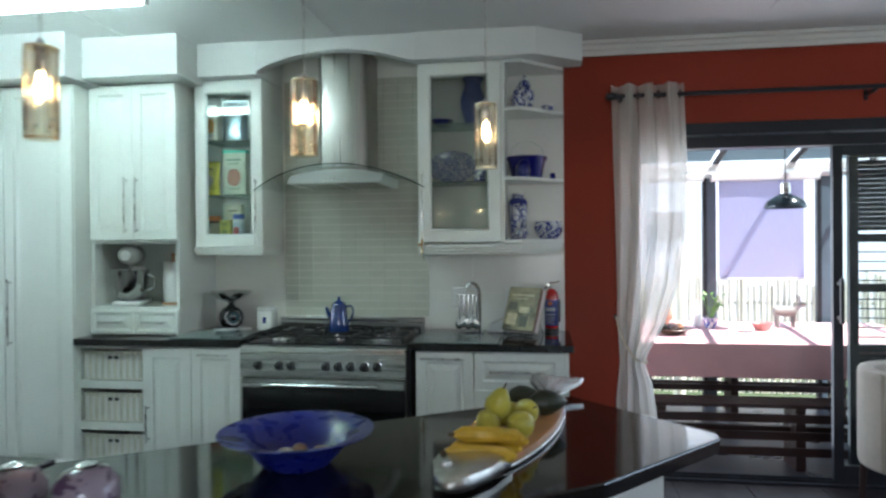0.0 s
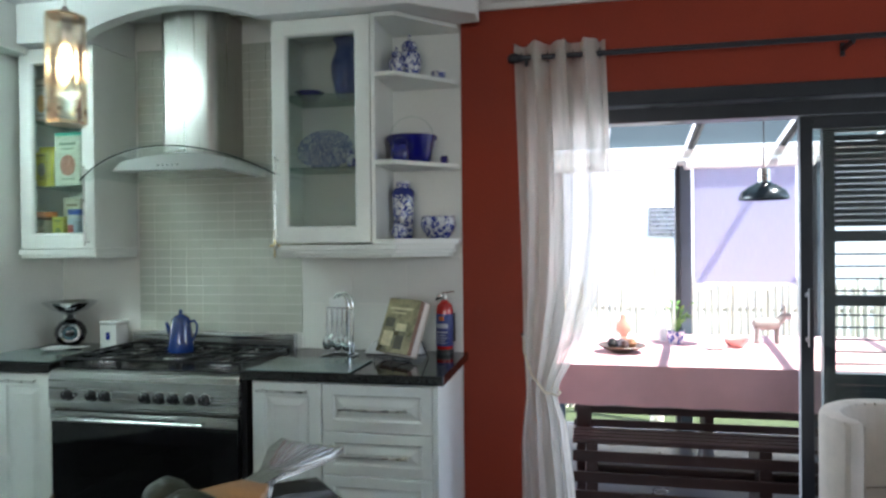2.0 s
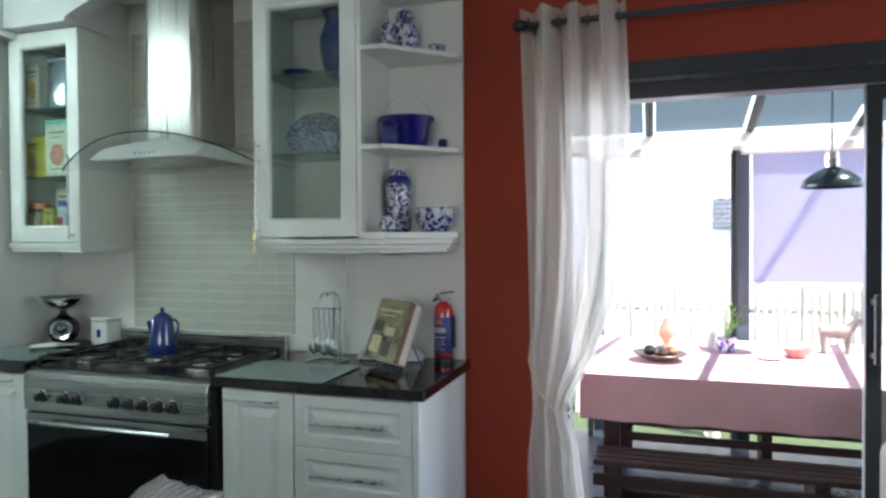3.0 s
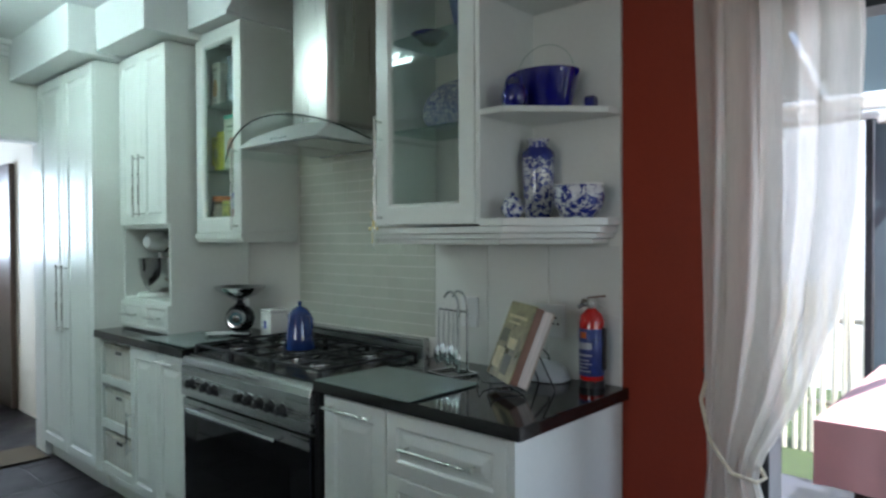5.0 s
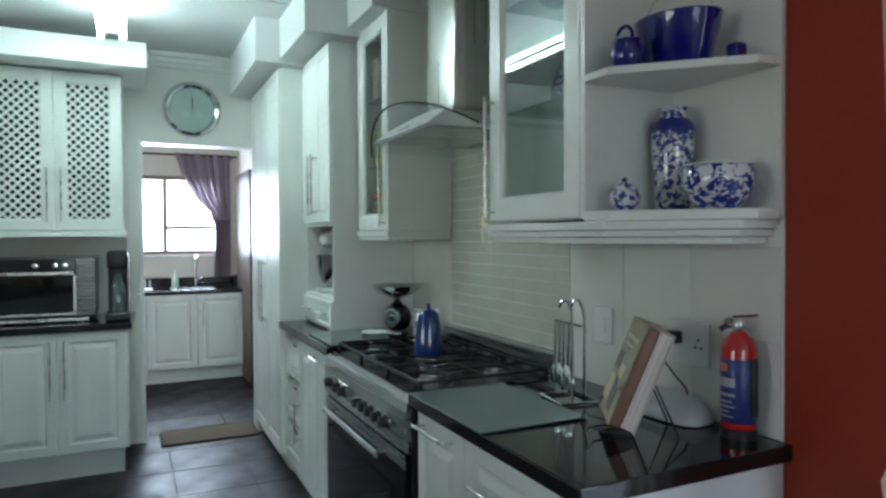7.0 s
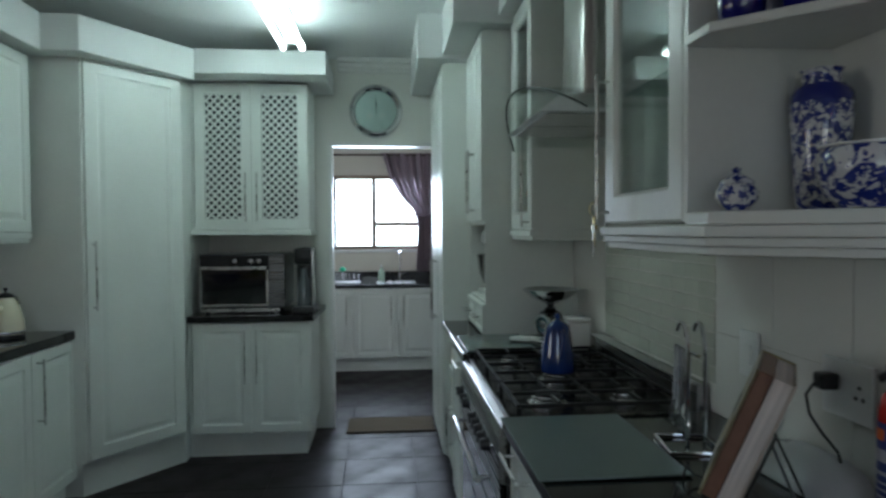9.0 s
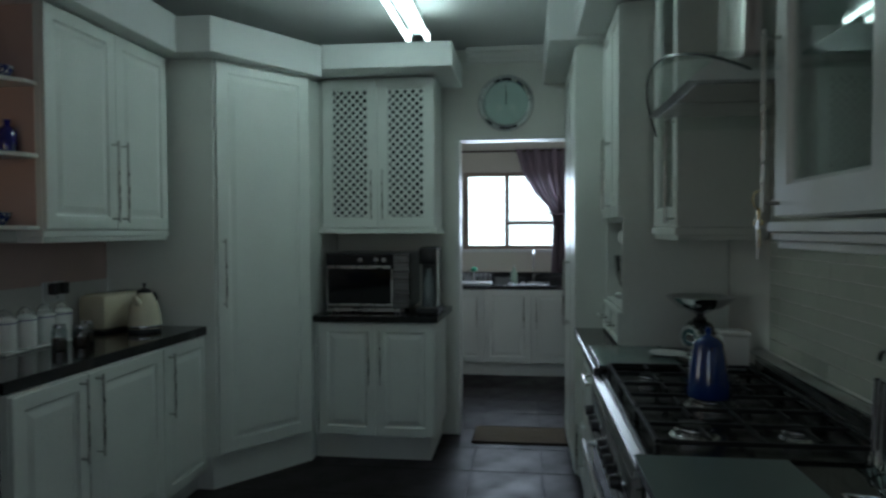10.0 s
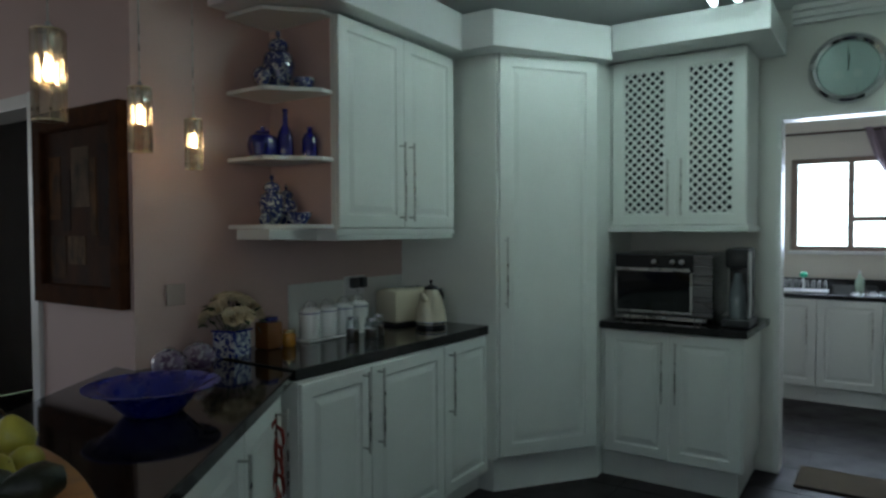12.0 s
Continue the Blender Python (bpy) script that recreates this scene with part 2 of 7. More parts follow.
def pipe(points, r, segs=10, bm=None, taper=None):
    """A rod along a line of points."""
    bm = bm or bmesh.new()
    pts = [Vector(p) for p in points]
    rings = []
    up = Vector((0.123, 0.456, 0.881)).normalized()
    for i, p in enumerate(pts):
        d = (pts[min(i + 1, len(pts) - 1)] - pts[max(i - 1, 0)]).normalized()
        if abs(d.dot(up)) > 0.95:
            up = Vector((1, 0, 0.1)).normalized()
        a = d.cross(up).normalized()
        b = d.cross(a)
        up = a.cross(d)
        rr = r if taper is None else taper[i]
        rings.append([bm.verts.new(p + (a * math.cos(2 * math.pi * k / segs) + b * math.sin(2 * math.pi * k / segs)) * rr) for k in range(segs)])
    for a, b in zip(rings, rings[1:]):
        for i in range(segs):
            bm.faces.new((a[i], a[(i + 1) % segs], b[(i + 1) % segs], b[i]))
    bm.faces.new(rings[0]), bm.faces.new(rings[-1])
    return bm


def arc(cx, cy, r, a0, a1, n=14):
    return [(cx + r * math.cos(radians(a0 + (a1 - a0) * i / n)), cy + r * math.sin(radians(a0 + (a1 - a0) * i / n))) for i in range(n + 1)]


def panelled(w, h, t=0.02, frame_w=0.055, hole=False):
    """A moulded door leaf, front to -y, from (0, 0) to (w, h): a stepped frame round a raised field, or round a hole for glass."""
    rings = [(0.0, 0.0), (0.0, -t + 0.003), (0.004, -t), (frame_w, -t), (frame_w + 0.008, -t + 0.008)]
    rings += [(frame_w + 0.012, 0.0)] if hole else [(frame_w + 0.018, -t + 0.008), (frame_w + 0.04, -t + 0.002), (frame_w + 0.044, -t + 0.001)]
    bm = bmesh.new()
    loops = [[bm.verts.new(c) for c in ((i, y, i), (w - i, y, i), (w - i, y, h - i), (i, y, h - i))] for i, y in rings]
    for a, b in zip(loops, loops[1:]):
        for k in range(4):
            bm.faces.new((a[k], a[(k + 1) % 4], b[(k + 1) % 4], b[k]))
    if hole:
        a, b = loops[-1], loops[0]
        for k in range(4):
            bm.faces.new((a[k], a[(k + 1) % 4], b[(k + 1) % 4], b[k]))
    else:
        bm.faces.new(loops[-1]), bm.faces.new(loops[0])
    return bm


def bar_handle(length, upright=True):
    """A round bar on two short posts, from its lower or left post, standing off to -y."""
    o = 0.018
    ax = (lambda s, y: (0, y, s)) if upright else (lambda s, y: (s, y, 0))
    bm = pipe([ax(-o, -0.034), ax(length + o, -0.034)], 0.0055, 10)
    for s in (0.0, length):
        pipe([ax(s, 0.0), ax(s, -0.034)], 0.0045, 8, bm)
    return bm


def leaf(parent, x, z, w, h, handle=None, name="door", hole=False, fw=0.055, y=0.0):
    """A moulded front at (x, z) of a cabinet's face; handle = (x, z, length, upright) in the leaf's own corner frame."""
    d = part(name, panelled(w, h, 0.02, min(fw, w * 0.24, h * 0.24), hole), CAB, parent, m=pose(x, y, z))
    if handle:
        hx, hz, ln, up = handle
        part("handle", bar_handle(ln, up), SATIN, d, "brushed metal bar handle", True, pose(hx, -0.02, hz))
    return d


def carcass(parent, w, d, z0, z1, shelves=(), t=0.018, top=True):
    """A cabinet's panels, front at y=0, back at y=d."""
    part("side_panel", box(0, t, 0, d, z0, z1), CAB, parent)
    part("side_panel", box(w - t, w, 0, d, z0, z1), CAB, parent)
    part("bottom_panel", box(t, w - t, 0, d, z0, z0 + t), CAB, parent)
    if top:
        part("top_panel", box(t, w - t, 0, d, z1 - t, z1), CAB, parent)
    part("back_panel", box(t, w - t, d - 0.008, d, z0 + t, z1 - t), CAB, parent)
    for z in shelves:
        part("shelf", box(t, w - t, 0.03, d - 0.008, z, z + t), CAB, parent)


def prism_xz(points, y0, y1):
    bm = prism([(x, z) for x, z in points], y0, y1)
    bmesh.ops.transform(bm, matrix=Matrix(((1, 0, 0, 0), (0, 0, 1, 0), (0, 1, 0, 0), (0, 0, 0, 1))), verts=bm.verts)
    return bm
# ---- plan ----
XW, YS, ZC = -2.51, -3.19, 2.66        # west wall, south kitchen wall, ceiling
XE, XP, YP = 5.2, 0.30, -3.885          # east wall, picture wall, end of picture wall
T = 0.14

# floor
structure("floor", box(-5.2, XE, -7.2, 0.14, -0.12, -0.006), FGROUT, "dark grout bed under the slate floor")
floor = bpy.data.objects["floor"]
structure("ceiling", box(-5.2, XE, -7.2, 0.14, ZC, ZC + 0.12), CEIL, "smooth white painted ceiling")
lines = bmesh.new()
for x in (-1.2, 0.0, 1.2, 2.4, 3.6):
    add_box(lines, x - 0.012, x + 0.012, -7.0, -0.45, ZC - 0.006, ZC - 0.001)
structure("ceiling_trim", lines, CEIL, "thin cover strips over the ceiling board joints")

# hob wall: white part, then red with the patio opening
structure("wall_north", box(-2.51, 1.335, 0.0, T, 0, ZC), WALLW, "white painted kitchen wall behind the cooker")
DX0, DX1, DZ = 1.74, 4.75, 2.148
structure("wall_north_red", prism_xz([(1.335, 0), (1.335, ZC), (XE, ZC), (XE, 0), (DX1, 0), (DX1, DZ), (DX0, DZ), (DX0, 0)], -0.002, T), RED, "terracotta red painted wall round the patio doors")
cor = bmesh.new()
for i, (y, z0, z1) in enumerate(((-0.03, 2.575, 2.605), (-0.045, 2.605, 2.635), (-0.075, 2.635, 2.658))):
    add_box(cor, 1.335, XE, y, -0.004, z0, z1, 0.004)
structure("cornice", cor, TRIMW, "stepped white plaster cornice")
# unseen wall; its opening is added for the east fill
structure("wall_east", boxes((XE, XE + T, -7.2, -2.4, 0, ZC), (XE, XE + T, -0.9, T, 0, ZC), (XE, XE + T, -2.4, -0.9, 0, 0.85), (XE, XE + T, -2.4, -0.9, 2.15, ZC)), WALLW, "plain white unseen dining room wall with an opening added for fill light")
# unseen wall; its opening is added to hold the dining fill
wy = [(-1.3, 0.8, -7.34, -7.2, 0, ZC), (3.0, XE, -7.34, -7.2, 0, ZC), (0.8, 3.0, -7.34, -7.2, 0, 0.85), (0.8, 3.0, -7.34, -7.2, 2.15, ZC)]
structure("wall_south_dining", boxes(*wy), WALLW, "plain white unseen dining room wall with an opening added for fill light")
# south kitchen wall and picture wall with its doorway
structure("wall_south", box(XW - T, XP, YS - T, YS, 0, ZC), PINK, "pale pink painted wall")
structure("wall_picture", boxes((XP - T, XP, YP, YS - T, 0, ZC), (XP - T, XP, -7.2, -4.9, 0, ZC), (XP - T, XP, -4.9, YP, 2.03, ZC)), PINK, "pale pink painted wall with a doorway")
structure("door_trim_passage", boxes((XP - T - 0.01, XP + 0.018, YP - 0.07, YP - 0.005, 0, 2.03), (XP - T - 0.01, XP + 0.018, -4.895, -4.83, 0, 2.03), (XP - T - 0.01, XP + 0.018, -4.83, YP - 0.07, 1.965, 2.025), bev=0.004), TRIMW, "white painted door frame")
structure("wall_passage", boxes((-1.3, -1.2, -7.2, YS - T, 0, ZC)), CREAM, "cream wall of the dim passage")
pc = bmesh.new()
for y, z0, z1 in ((0.03, 2.575, 2.605), (0.045, 2.605, 2.635), (0.075, 2.635, 2.658)):
    add_box(pc, XP + 0.002, XP + y, -7.2, YS, z0, z1, 0.004)
structure("cornice_dining", pc, TRIMW, "stepped white plaster cornice")

# west wall with the scullery doorway
WD0, WD1, WZ = -1.36, -0.56, 2.07
structure("wall_west", boxes((XW - T, XW, YS, WD0, 0, ZC), (XW - T, XW, WD1, T, 0, ZC), (XW - T, XW, WD0, WD1, WZ, ZC)), WALLW, "white painted wall with the scullery doorway")
structure("door_trim_scullery", boxes((XW - T - 0.004, XW + 0.012, WD0, WD0 + 0.03, 0, WZ - 0.03), (XW - T - 0.004, XW + 0.012, WD1 - 0.03, WD1, 0, WZ - 0.03), (XW - T - 0.004, XW + 0.012, WD0, WD1, WZ - 0.03, WZ - 0.002), bev=0.003), TRIMW, "cream painted lining of the scullery doorway")
cw = bmesh.new()
for d, z0, z1 in ((0.03, 2.56, 2.59), (0.045, 2.59, 2.625), (0.075, 2.625, 2.658)):
    add_box(cw, XW + 0.002, XW + d, -1.28, -0.76, z0, z1, 0.004)
structure("cornice_west", cw, TRIMW, "stepped white plaster cornice over the clock")

# scullery shell
SX = -5.0
structure("wall_scullery_window", boxes((SX - T, SX, -2.4, -1.54, 0, ZC), (SX - T, SX, -0.50, 0.0, 0, ZC), (SX - T, SX, -1.54, -0.50, 0, 1.22), (SX - T, SX, -1.54, -0.50, 2.04, ZC)), CREAM, "cream scullery wall with a window opening")
structure("wall_scullery_north", box(SX, XW - T, -0.36, -0.22, 0, ZC), CREAM, "cream scullery side wall")
structure("wall_scullery_south", box(SX, XW - T, -2.4, -2.26, 0, ZC), CREAM, "cream scullery side wall")

# soffits over the cabinets
def soffit(name, pts, z0, label="white boxed-in bulkhead above the cabinets", z1=ZC - 0.001):
    return structure(name, prism(pts, z0, z1, 0.004), CEIL, label)


soffit("soffit_pantry", [(XW + 0.01, -0.76), (-1.46, -0.76), (-1.46, -0.003), (XW + 0.01, -0.003)], 2.405)
soffit("soffit_hutch", [(-1.459, -0.62), (-0.86, -0.62), (-0.86, -0.003), (-1.459, -0.003)], 2.425)
soffit("soffit_left_glass", [(-0.859, -0.40), (-0.478, -0.40), (-0.478, -0.003), (-0.859, -0.003)], 2.46)
soffit("soffit_right_glass", [(0.48, -0.40), (1.17, -0.40), (1.44, -0.20), (1.44, -0.08), (0.48, -0.003)], 2.5)
# arched valance over the hood
bm = bmesh.new()
pts = [(-0.478, 2.655), (-0.478, 2.478)] + [(-0.478 + 0.958 * i / 20, 2.482 + 0.10 * math.sin(math.pi * i / 20) ** 0.8) for i in range(1, 20)] + [(0.48, 2.5), (0.48, 2.655)]
fr, bk = [bm.verts.new((x, -0.40, z)) for x, z in pts], [bm.verts.new((x, -0.33, z)) for x, z in pts]
bm.faces.new(fr), bm.faces.new(bk)
for i in range(len(pts)):
    j = (i + 1) % len(pts)
    bm.faces.new((fr[i], fr[j], bk[j], bk[i]))
structure("arched_valance", bm, CEIL, "white arched valance over the cooker hood")
soffit("soffit_microwave", [(XW + 0.003, -2.24), (-2.02, -2.24), (-1.86, -2.10), (-1.875, -1.312), (XW + 0.003, -1.312)], 2.40, z1=2.547)
soffit("soffit_corner", [(XW + 0.003, -2.241), (-2.02, -2.241), (-1.86, -2.101), (-1.222, -2.495), (-1.222, YS + 0.003), (XW + 0.003, YS + 0.003)], 2.355, z1=2.54)
soffit("soffit_south", [(-1.221, -2.68), (-0.24, -2.68), (-0.04, -2.84), (-0.04, YS + 0.003), (-1.221, YS + 0.003)], 2.352, z1=2.545)

# ---- kitchen cabinets, hob wall ----
BASE_Z = 0.86


def plinth(parent, w, d, h=0.1, back=0.04):
    part("plinth", box(0.0, w, back, d, 0, h), CAB, parent)


# pantry
p = thing("pantry_cabinet", "tall white pantry cabinet with two panelled doors", "cabinet", pose(-2.43, -0.60, 0))
carcass(p, 0.90, 0.595, 0.1, 2.40, shelves=(0.6, 1.1, 1.6, 2.0))
plinth(p, 0.9, 0.59)
for i, x in enumerate((0.004, 0.452)):
    leaf(p, x, 0.11, 0.444, 2.28, (0.40 if i == 0 else 0.044, 0.76, 0.36, True), fw=0.06)
structure("filler_pantry", box(XW + 0.002, -2.432, -0.60, -0.004, 0, 2.40), CAB, "white filler strip beside the pantry")

# hutch on the counter: doors, open niche, two drawers
hu = h = thing("hutch_cabinet", "white counter-standing hutch with doors, niche and drawers", "cabinet", pose(-1.528, -0.455, 0.902))
W = 0.575
carcass(h, W, 0.45, 0, 1.518)
for z in (0.15, 0.555):
    part("shelf", box(0.018, W - 0.018, 0, 0.441, z, z + 0.02), CAB, h)
for i, x in enumerate((0.002, W / 2 + 0.001)):
    leaf(h, x, 0.575, W / 2 - 0.003, 0.935, (0.25 if i == 0 else 0.035, 0.06, 0.30, True))
    leaf(h, x, 0.008, W / 2 - 0.003, 0.145, (0.09, 0.075, 0.11, False), "drawer", fw=0.02)

# base with three baskets
WICKER = streaked("whitewashed_wicker", (0.66, 0.64, 0.55), 0.75, 0, (60, 60, 8), 0.3, 0.5)
LINEN = material("white_linen", (0.75, 0.74, 0.7), 0.8, 0, 6, 0.06, 0.2)
b = thing("basket_cabinet", "white open base unit with three basket shelves", "cabinet", pose(-1.528, -0.59, 0))
carcass(b, 0.435, 0.58, 0.1, 0.858)
for z0, z1 in ((0.119, 0.16), (0.36, 0.405), (0.605, 0.65)):
    part("shelf", box(0.018, 0.417, 0, 0.571, z0, z1), CAB, b)
plinth(b, 0.435, 0.58)
for z in (0.163, 0.408, 0.653):
    k = thing("wicker_basket", "whitewashed wicker basket with a dark handle gap in the shelf", "basket", pose(-1.495, -0.575, z), "baskets under the counter")
    part("body", boxes((0, 0.37, 0, 0.016, 0, 0.165), (0, 0.37, 0.4, 0.416, 0, 0.165), (0, 0.016, 0.016, 0.4, 0, 0.165), (0.354, 0.37, 0.016, 0.4, 0, 0.165), (0.016, 0.354, 0.016, 0.4, 0, 0.01)), WICKER, k)
    part("rim", boxes((-0.006, 0.376, -0.008, 0.008, 0.15, 0.17), bev=0.004), WICKER, k)
    for i in range(9):
        part("slat", box(0.012 + i * 0.04, 0.034 + i * 0.04, -0.006, -0.001, 0.008, 0.148, 0.002), LINEN, k)
    for x in (0.16, 0.2):
        part("handle_hole", box(x, x + 0.026, -0.0095, -0.007, 0.125, 0.142), BLACKP, k)


def base_unit(m, w, fronts, label, d=0.58):
    c = thing("base_cabinet", label, "cabinet", m)
    carcass(c, w, d, 0.1, 0.858)
    plinth(c, w, d)
    for f in fronts:
        leaf(c, *f)
    return c


base_unit(pose(-1.091, -0.59, 0), 0.597, [(0.002, 0.105, 0.292, 0.748, (0.03, 0.22, 0.18, True)), (0.297, 0.105, 0.298, 0.748, (0.07, 0.715, 0.15, False))], "white base cabinet with two panelled doors")
base_unit(pose(0.512, -0.59, 0), 0.318, [(0.002, 0.105, 0.314, 0.748, (0.05, 0.715, 0.2, False))], "white base cabinet with one door and a top handle")
base_unit(pose(0.832, -0.59, 0), 0.478, [(0.002, z, 0.474, hh, (0.10, hh / 2, 0.262, False), "drawer", False, 0.045) for z, hh in ((0.655, 0.198), (0.47, 0.182), (0.105, 0.362))], "white base unit with three panelled drawers")
e = thing("end_panel", "white end panel of the counter run", "panel", pose(1.311, -0.61, 0))
part("panel", box(0, 0.024, 0, 0.606, 0, 0.858, 0.002), CAB, e)

# worktops
for pts, lab in (([(-1.53, -0.625), (-0.492, -0.625), (-0.492, -0.003), (-1.53, -0.003)], "polished black granite worktop beside the cooker"), ([(0.47, -0.625), (1.36, -0.625), (1.36, -0.003), (0.47, -0.003)], "polished black granite worktop with a free end")):
    w = thing("worktop", lab, "worktop")
    part("slab", prism(pts, 0.86, 0.9, 0.004), GRANITE, w)

# glass-fronted wall cabinets
def glass_cabinet(m, w, z0, z1, d, label, handle_left, shelves):
    c = thing("glass_wall_cabinet", label, "cabinet", m)
    carcass(c, w, d, z0, z1)
    dr = leaf(c, 0.001, z0 + 0.002, w - 0.002, z1 - z0 - 0.004, ((0.03 if handle_left else w - 0.035), 0.03, 0.36, True), hole=True, fw=0.068)
    pn = part("pane", box(0.07, w - 0.07, -0.009, -0.005, 0.07, z1 - z0 - 0.075), CLEAR, dr, "clear glass pane")
    pn.visible_shadow = False
    for z in shelves:
        part("shelf", box(0.02, w - 0.02, 0.03, d - 0.01, z, z + 0.006), SHELFGLASS, c, "glass shelf")
    return c


SHELFGLASS = pane_glass("shelf_glass", (0.7, 0.82, 0.78), 0.1)
gl = glass_cabinet(pose(-0.918, -0.31, 0), 0.44, 1.43, 2.455, 0.307, "white wall cabinet with a glass door, full of packets and jars", False, (1.75, 2.09))
part("pelmet", boxes((-0.006, 0.446, -0.026, 0.30, 1.40, 1.428), (0.0, 0.44, -0.016, 0.30, 1.382, 1.4), bev=0.003), CAB, gl)
gr = glass_cabinet(pose(0.482, -0.31, 0), 0.488, 1.445, 2.495, 0.307, "white wall cabinet with a glass door showing blue and white china", True, (1.8, 2.145))

# open corner shelves at the end of the run
cs = thing("corner_shelf_unit", "white open corner shelf unit with four shelves", "shelf")
part("side_panel", box(0.972, 0.99, -0.328, -0.003, 1.445, 2.495), CAB, cs)
part("back_panel", box(0.99, 1.333, -0.014, -0.003, 1.445, 2.495), CAB, cs)
for z, t in ((1.437, 0.026), (1.802, 0.02), (2.205, 0.02), (2.475, 0.02)):
    part("shelf", prism([(0.991, -0.335), (1.09, -0.335), (1.332, -0.092), (1.332, -0.0145), (0.991, -0.0145)], z, z + t, 0.003), CAB, cs)
for o, z0, z1 in ((0.0, 1.414, 1.436), (-0.012, 1.396, 1.413), (-0.03, 1.378, 1.395)):
    part("moulding", prism([(0.482, -0.345 - o * 0.8), (1.095 + o, -0.345 - o * 0.8), (1.318 + o, -0.122), (1.318 + o, -0.0035), (0.482, -0.0035)], z0, z1, 0.003), CAB, cs, "stepped white moulding under the shelves")

# ---- south run, corner unit and microwave unit ----
base_unit(pose(0.0, -2.64, 0, 0, 0, 180), 0.40, [(0.002, 0.105, 0.396, 0.748, (0.345, 0.42, 0.30, True))], "white base cabinet with a panelled door", 0.47)
base_unit(pose(-0.402, -2.64, 0, 0, 0, 180), 0.55, [(0.002, 0.105, 0.546, 0.748, (0.04, 0.42, 0.30, True))], "white base cabinet with a panelled door", 0.47)
base_unit(pose(-0.954, -2.64, 0, 0, 0, 180), 0.45, [(0.002, 0.105, 0.446, 0.748, (0.04, 0.42, 0.28, True))], "white base cabinet with a panelled door", 0.47)

lu = thing("wall_cabinet", "white wall cabinet with two panelled doors", "cabinet", pose(-0.375, -2.79, 0, 0, 0, 180))
carcass(lu, 0.905, 0.325, 1.43, 2.34)
leaf(lu, 0.002, 1.433, 0.46, 0.905, (0.425, 0.05, 0.34, True))
leaf(lu, 0.464, 1.433, 0.439, 0.905, (0.035, 0.05, 0.34, True))
part("pelmet", boxes((-0.28, 0.905, 0.10, 0.30, 1.385, 1.428), (-0.02, 0.905, -0.02, 0.30, 1.40, 1.428), (-0.01, 0.905, -0.008, 0.30, 1.378, 1.4), bev=0.003), CAB, lu)

ls = thing("corner_shelf_unit", "cream open corner shelf unit on the pink wall", "shelf")
# pink colour stands for warm light and wall reflection on the white side
part("side_panel", box(-0.3772, -0.3725, YS + 0.004, -2.815, 1.40, 2.33), PINK, ls, "thin panel added over the cabinet side, pink for the light reflected there")
for z in (1.43, 1.715, 2.0, 2.325):
    part("shelf", prism([(-0.376, -2.80), (-0.31, -2.80), (-0.13, -2.96), (-0.13, YS + 0.003), (-0.376, YS + 0.003)], z, z + 0.018, 0.003), CAB, ls)

# diagonal corner cabinet
A, B = Vector((-1.378, -2.555, 0)), Vector((-1.86, -2.195, 0))
ang = math.degrees(math.atan2(B.y - A.y, B.x - A.x))
wd = (B - A).length
cc = thing("corner_cabinet", "tall white diagonal corner cabinet with one door", "cabinet", Matrix.Translation(A) @ pose(0, 0, 0, 0, 0, ang))
leaf(cc, 0.002, 0.195, wd - 0.004, 2.165, (0.03, 0.83, 0.34, True), fw=0.07)
inv = cc.matrix_basis.inverted()


def local(pts):
    return [tuple((inv @ Vector((x, y, 0)))[:2]) for x, y in pts]


part("body", prism(local([(A.x, A.y), (B.x, B.y), (B.x - 0.2, B.y - 0.003), (XW + 0.004, B.y - 0.003), (XW + 0.004, YS + 0.004), (A.x + 0.02, YS + 0.004), (A.x + 0.02, A.y)]), 0.185, 2.364), CAB, cc)
part("plinth", prism(local([(A.x, A.y - 0.03), (B.x - 0.03, B.y), (XW + 0.004, B.y - 0.003), (XW + 0.004, YS + 0.004), (A.x, YS + 0.004)]), 0, 0.184), CAB, cc)

mw = thing("base_cabinet", "white base cabinet with two doors under the mini oven", "cabinet", pose(-1.94, -2.19, 0, 0, 0, 90))
carcass(mw, 0.76, 0.565, 0.15, 0.858)
part("plinth", box(0, 0.73, 0.03, 0.56, 0, 0.149), CAB, mw)
leaf(mw, 0.03, 0.155, 0.36, 0.70, (0.325, 0.34, 0.30, True))
leaf(mw, 0.392, 0.155, 0.362, 0.70, (0.035, 0.34, 0.30, True))
w = thing("worktop", "polished black granite worktop under the mini oven", "worktop")
part("slab", prism([(-1.90, -2.188), (-1.90, -1.41), (XW + 0.004, -1.385), (XW + 0.004, -2.188)], 0.86, 0.9, 0.004), GRANITE, w)

lt = thing("lattice_wall_cabinet", "white wall cabinet with two diamond lattice doors", "cabinet", pose(-2.105, -2.205, 0, 0, 0, 90))
carcass(lt, 0.755, 0.375, 1.44, 2.39)
part("pelmet", boxes((0.0, 0.77, -0.03, 0.37, 1.405, 1.438), bev=0.004), CAB, lt)
GAPSHADE = material("cabinet_gap_shade", (0.010, 0.012, 0.018), 0.8, 0, 10, 0.1)


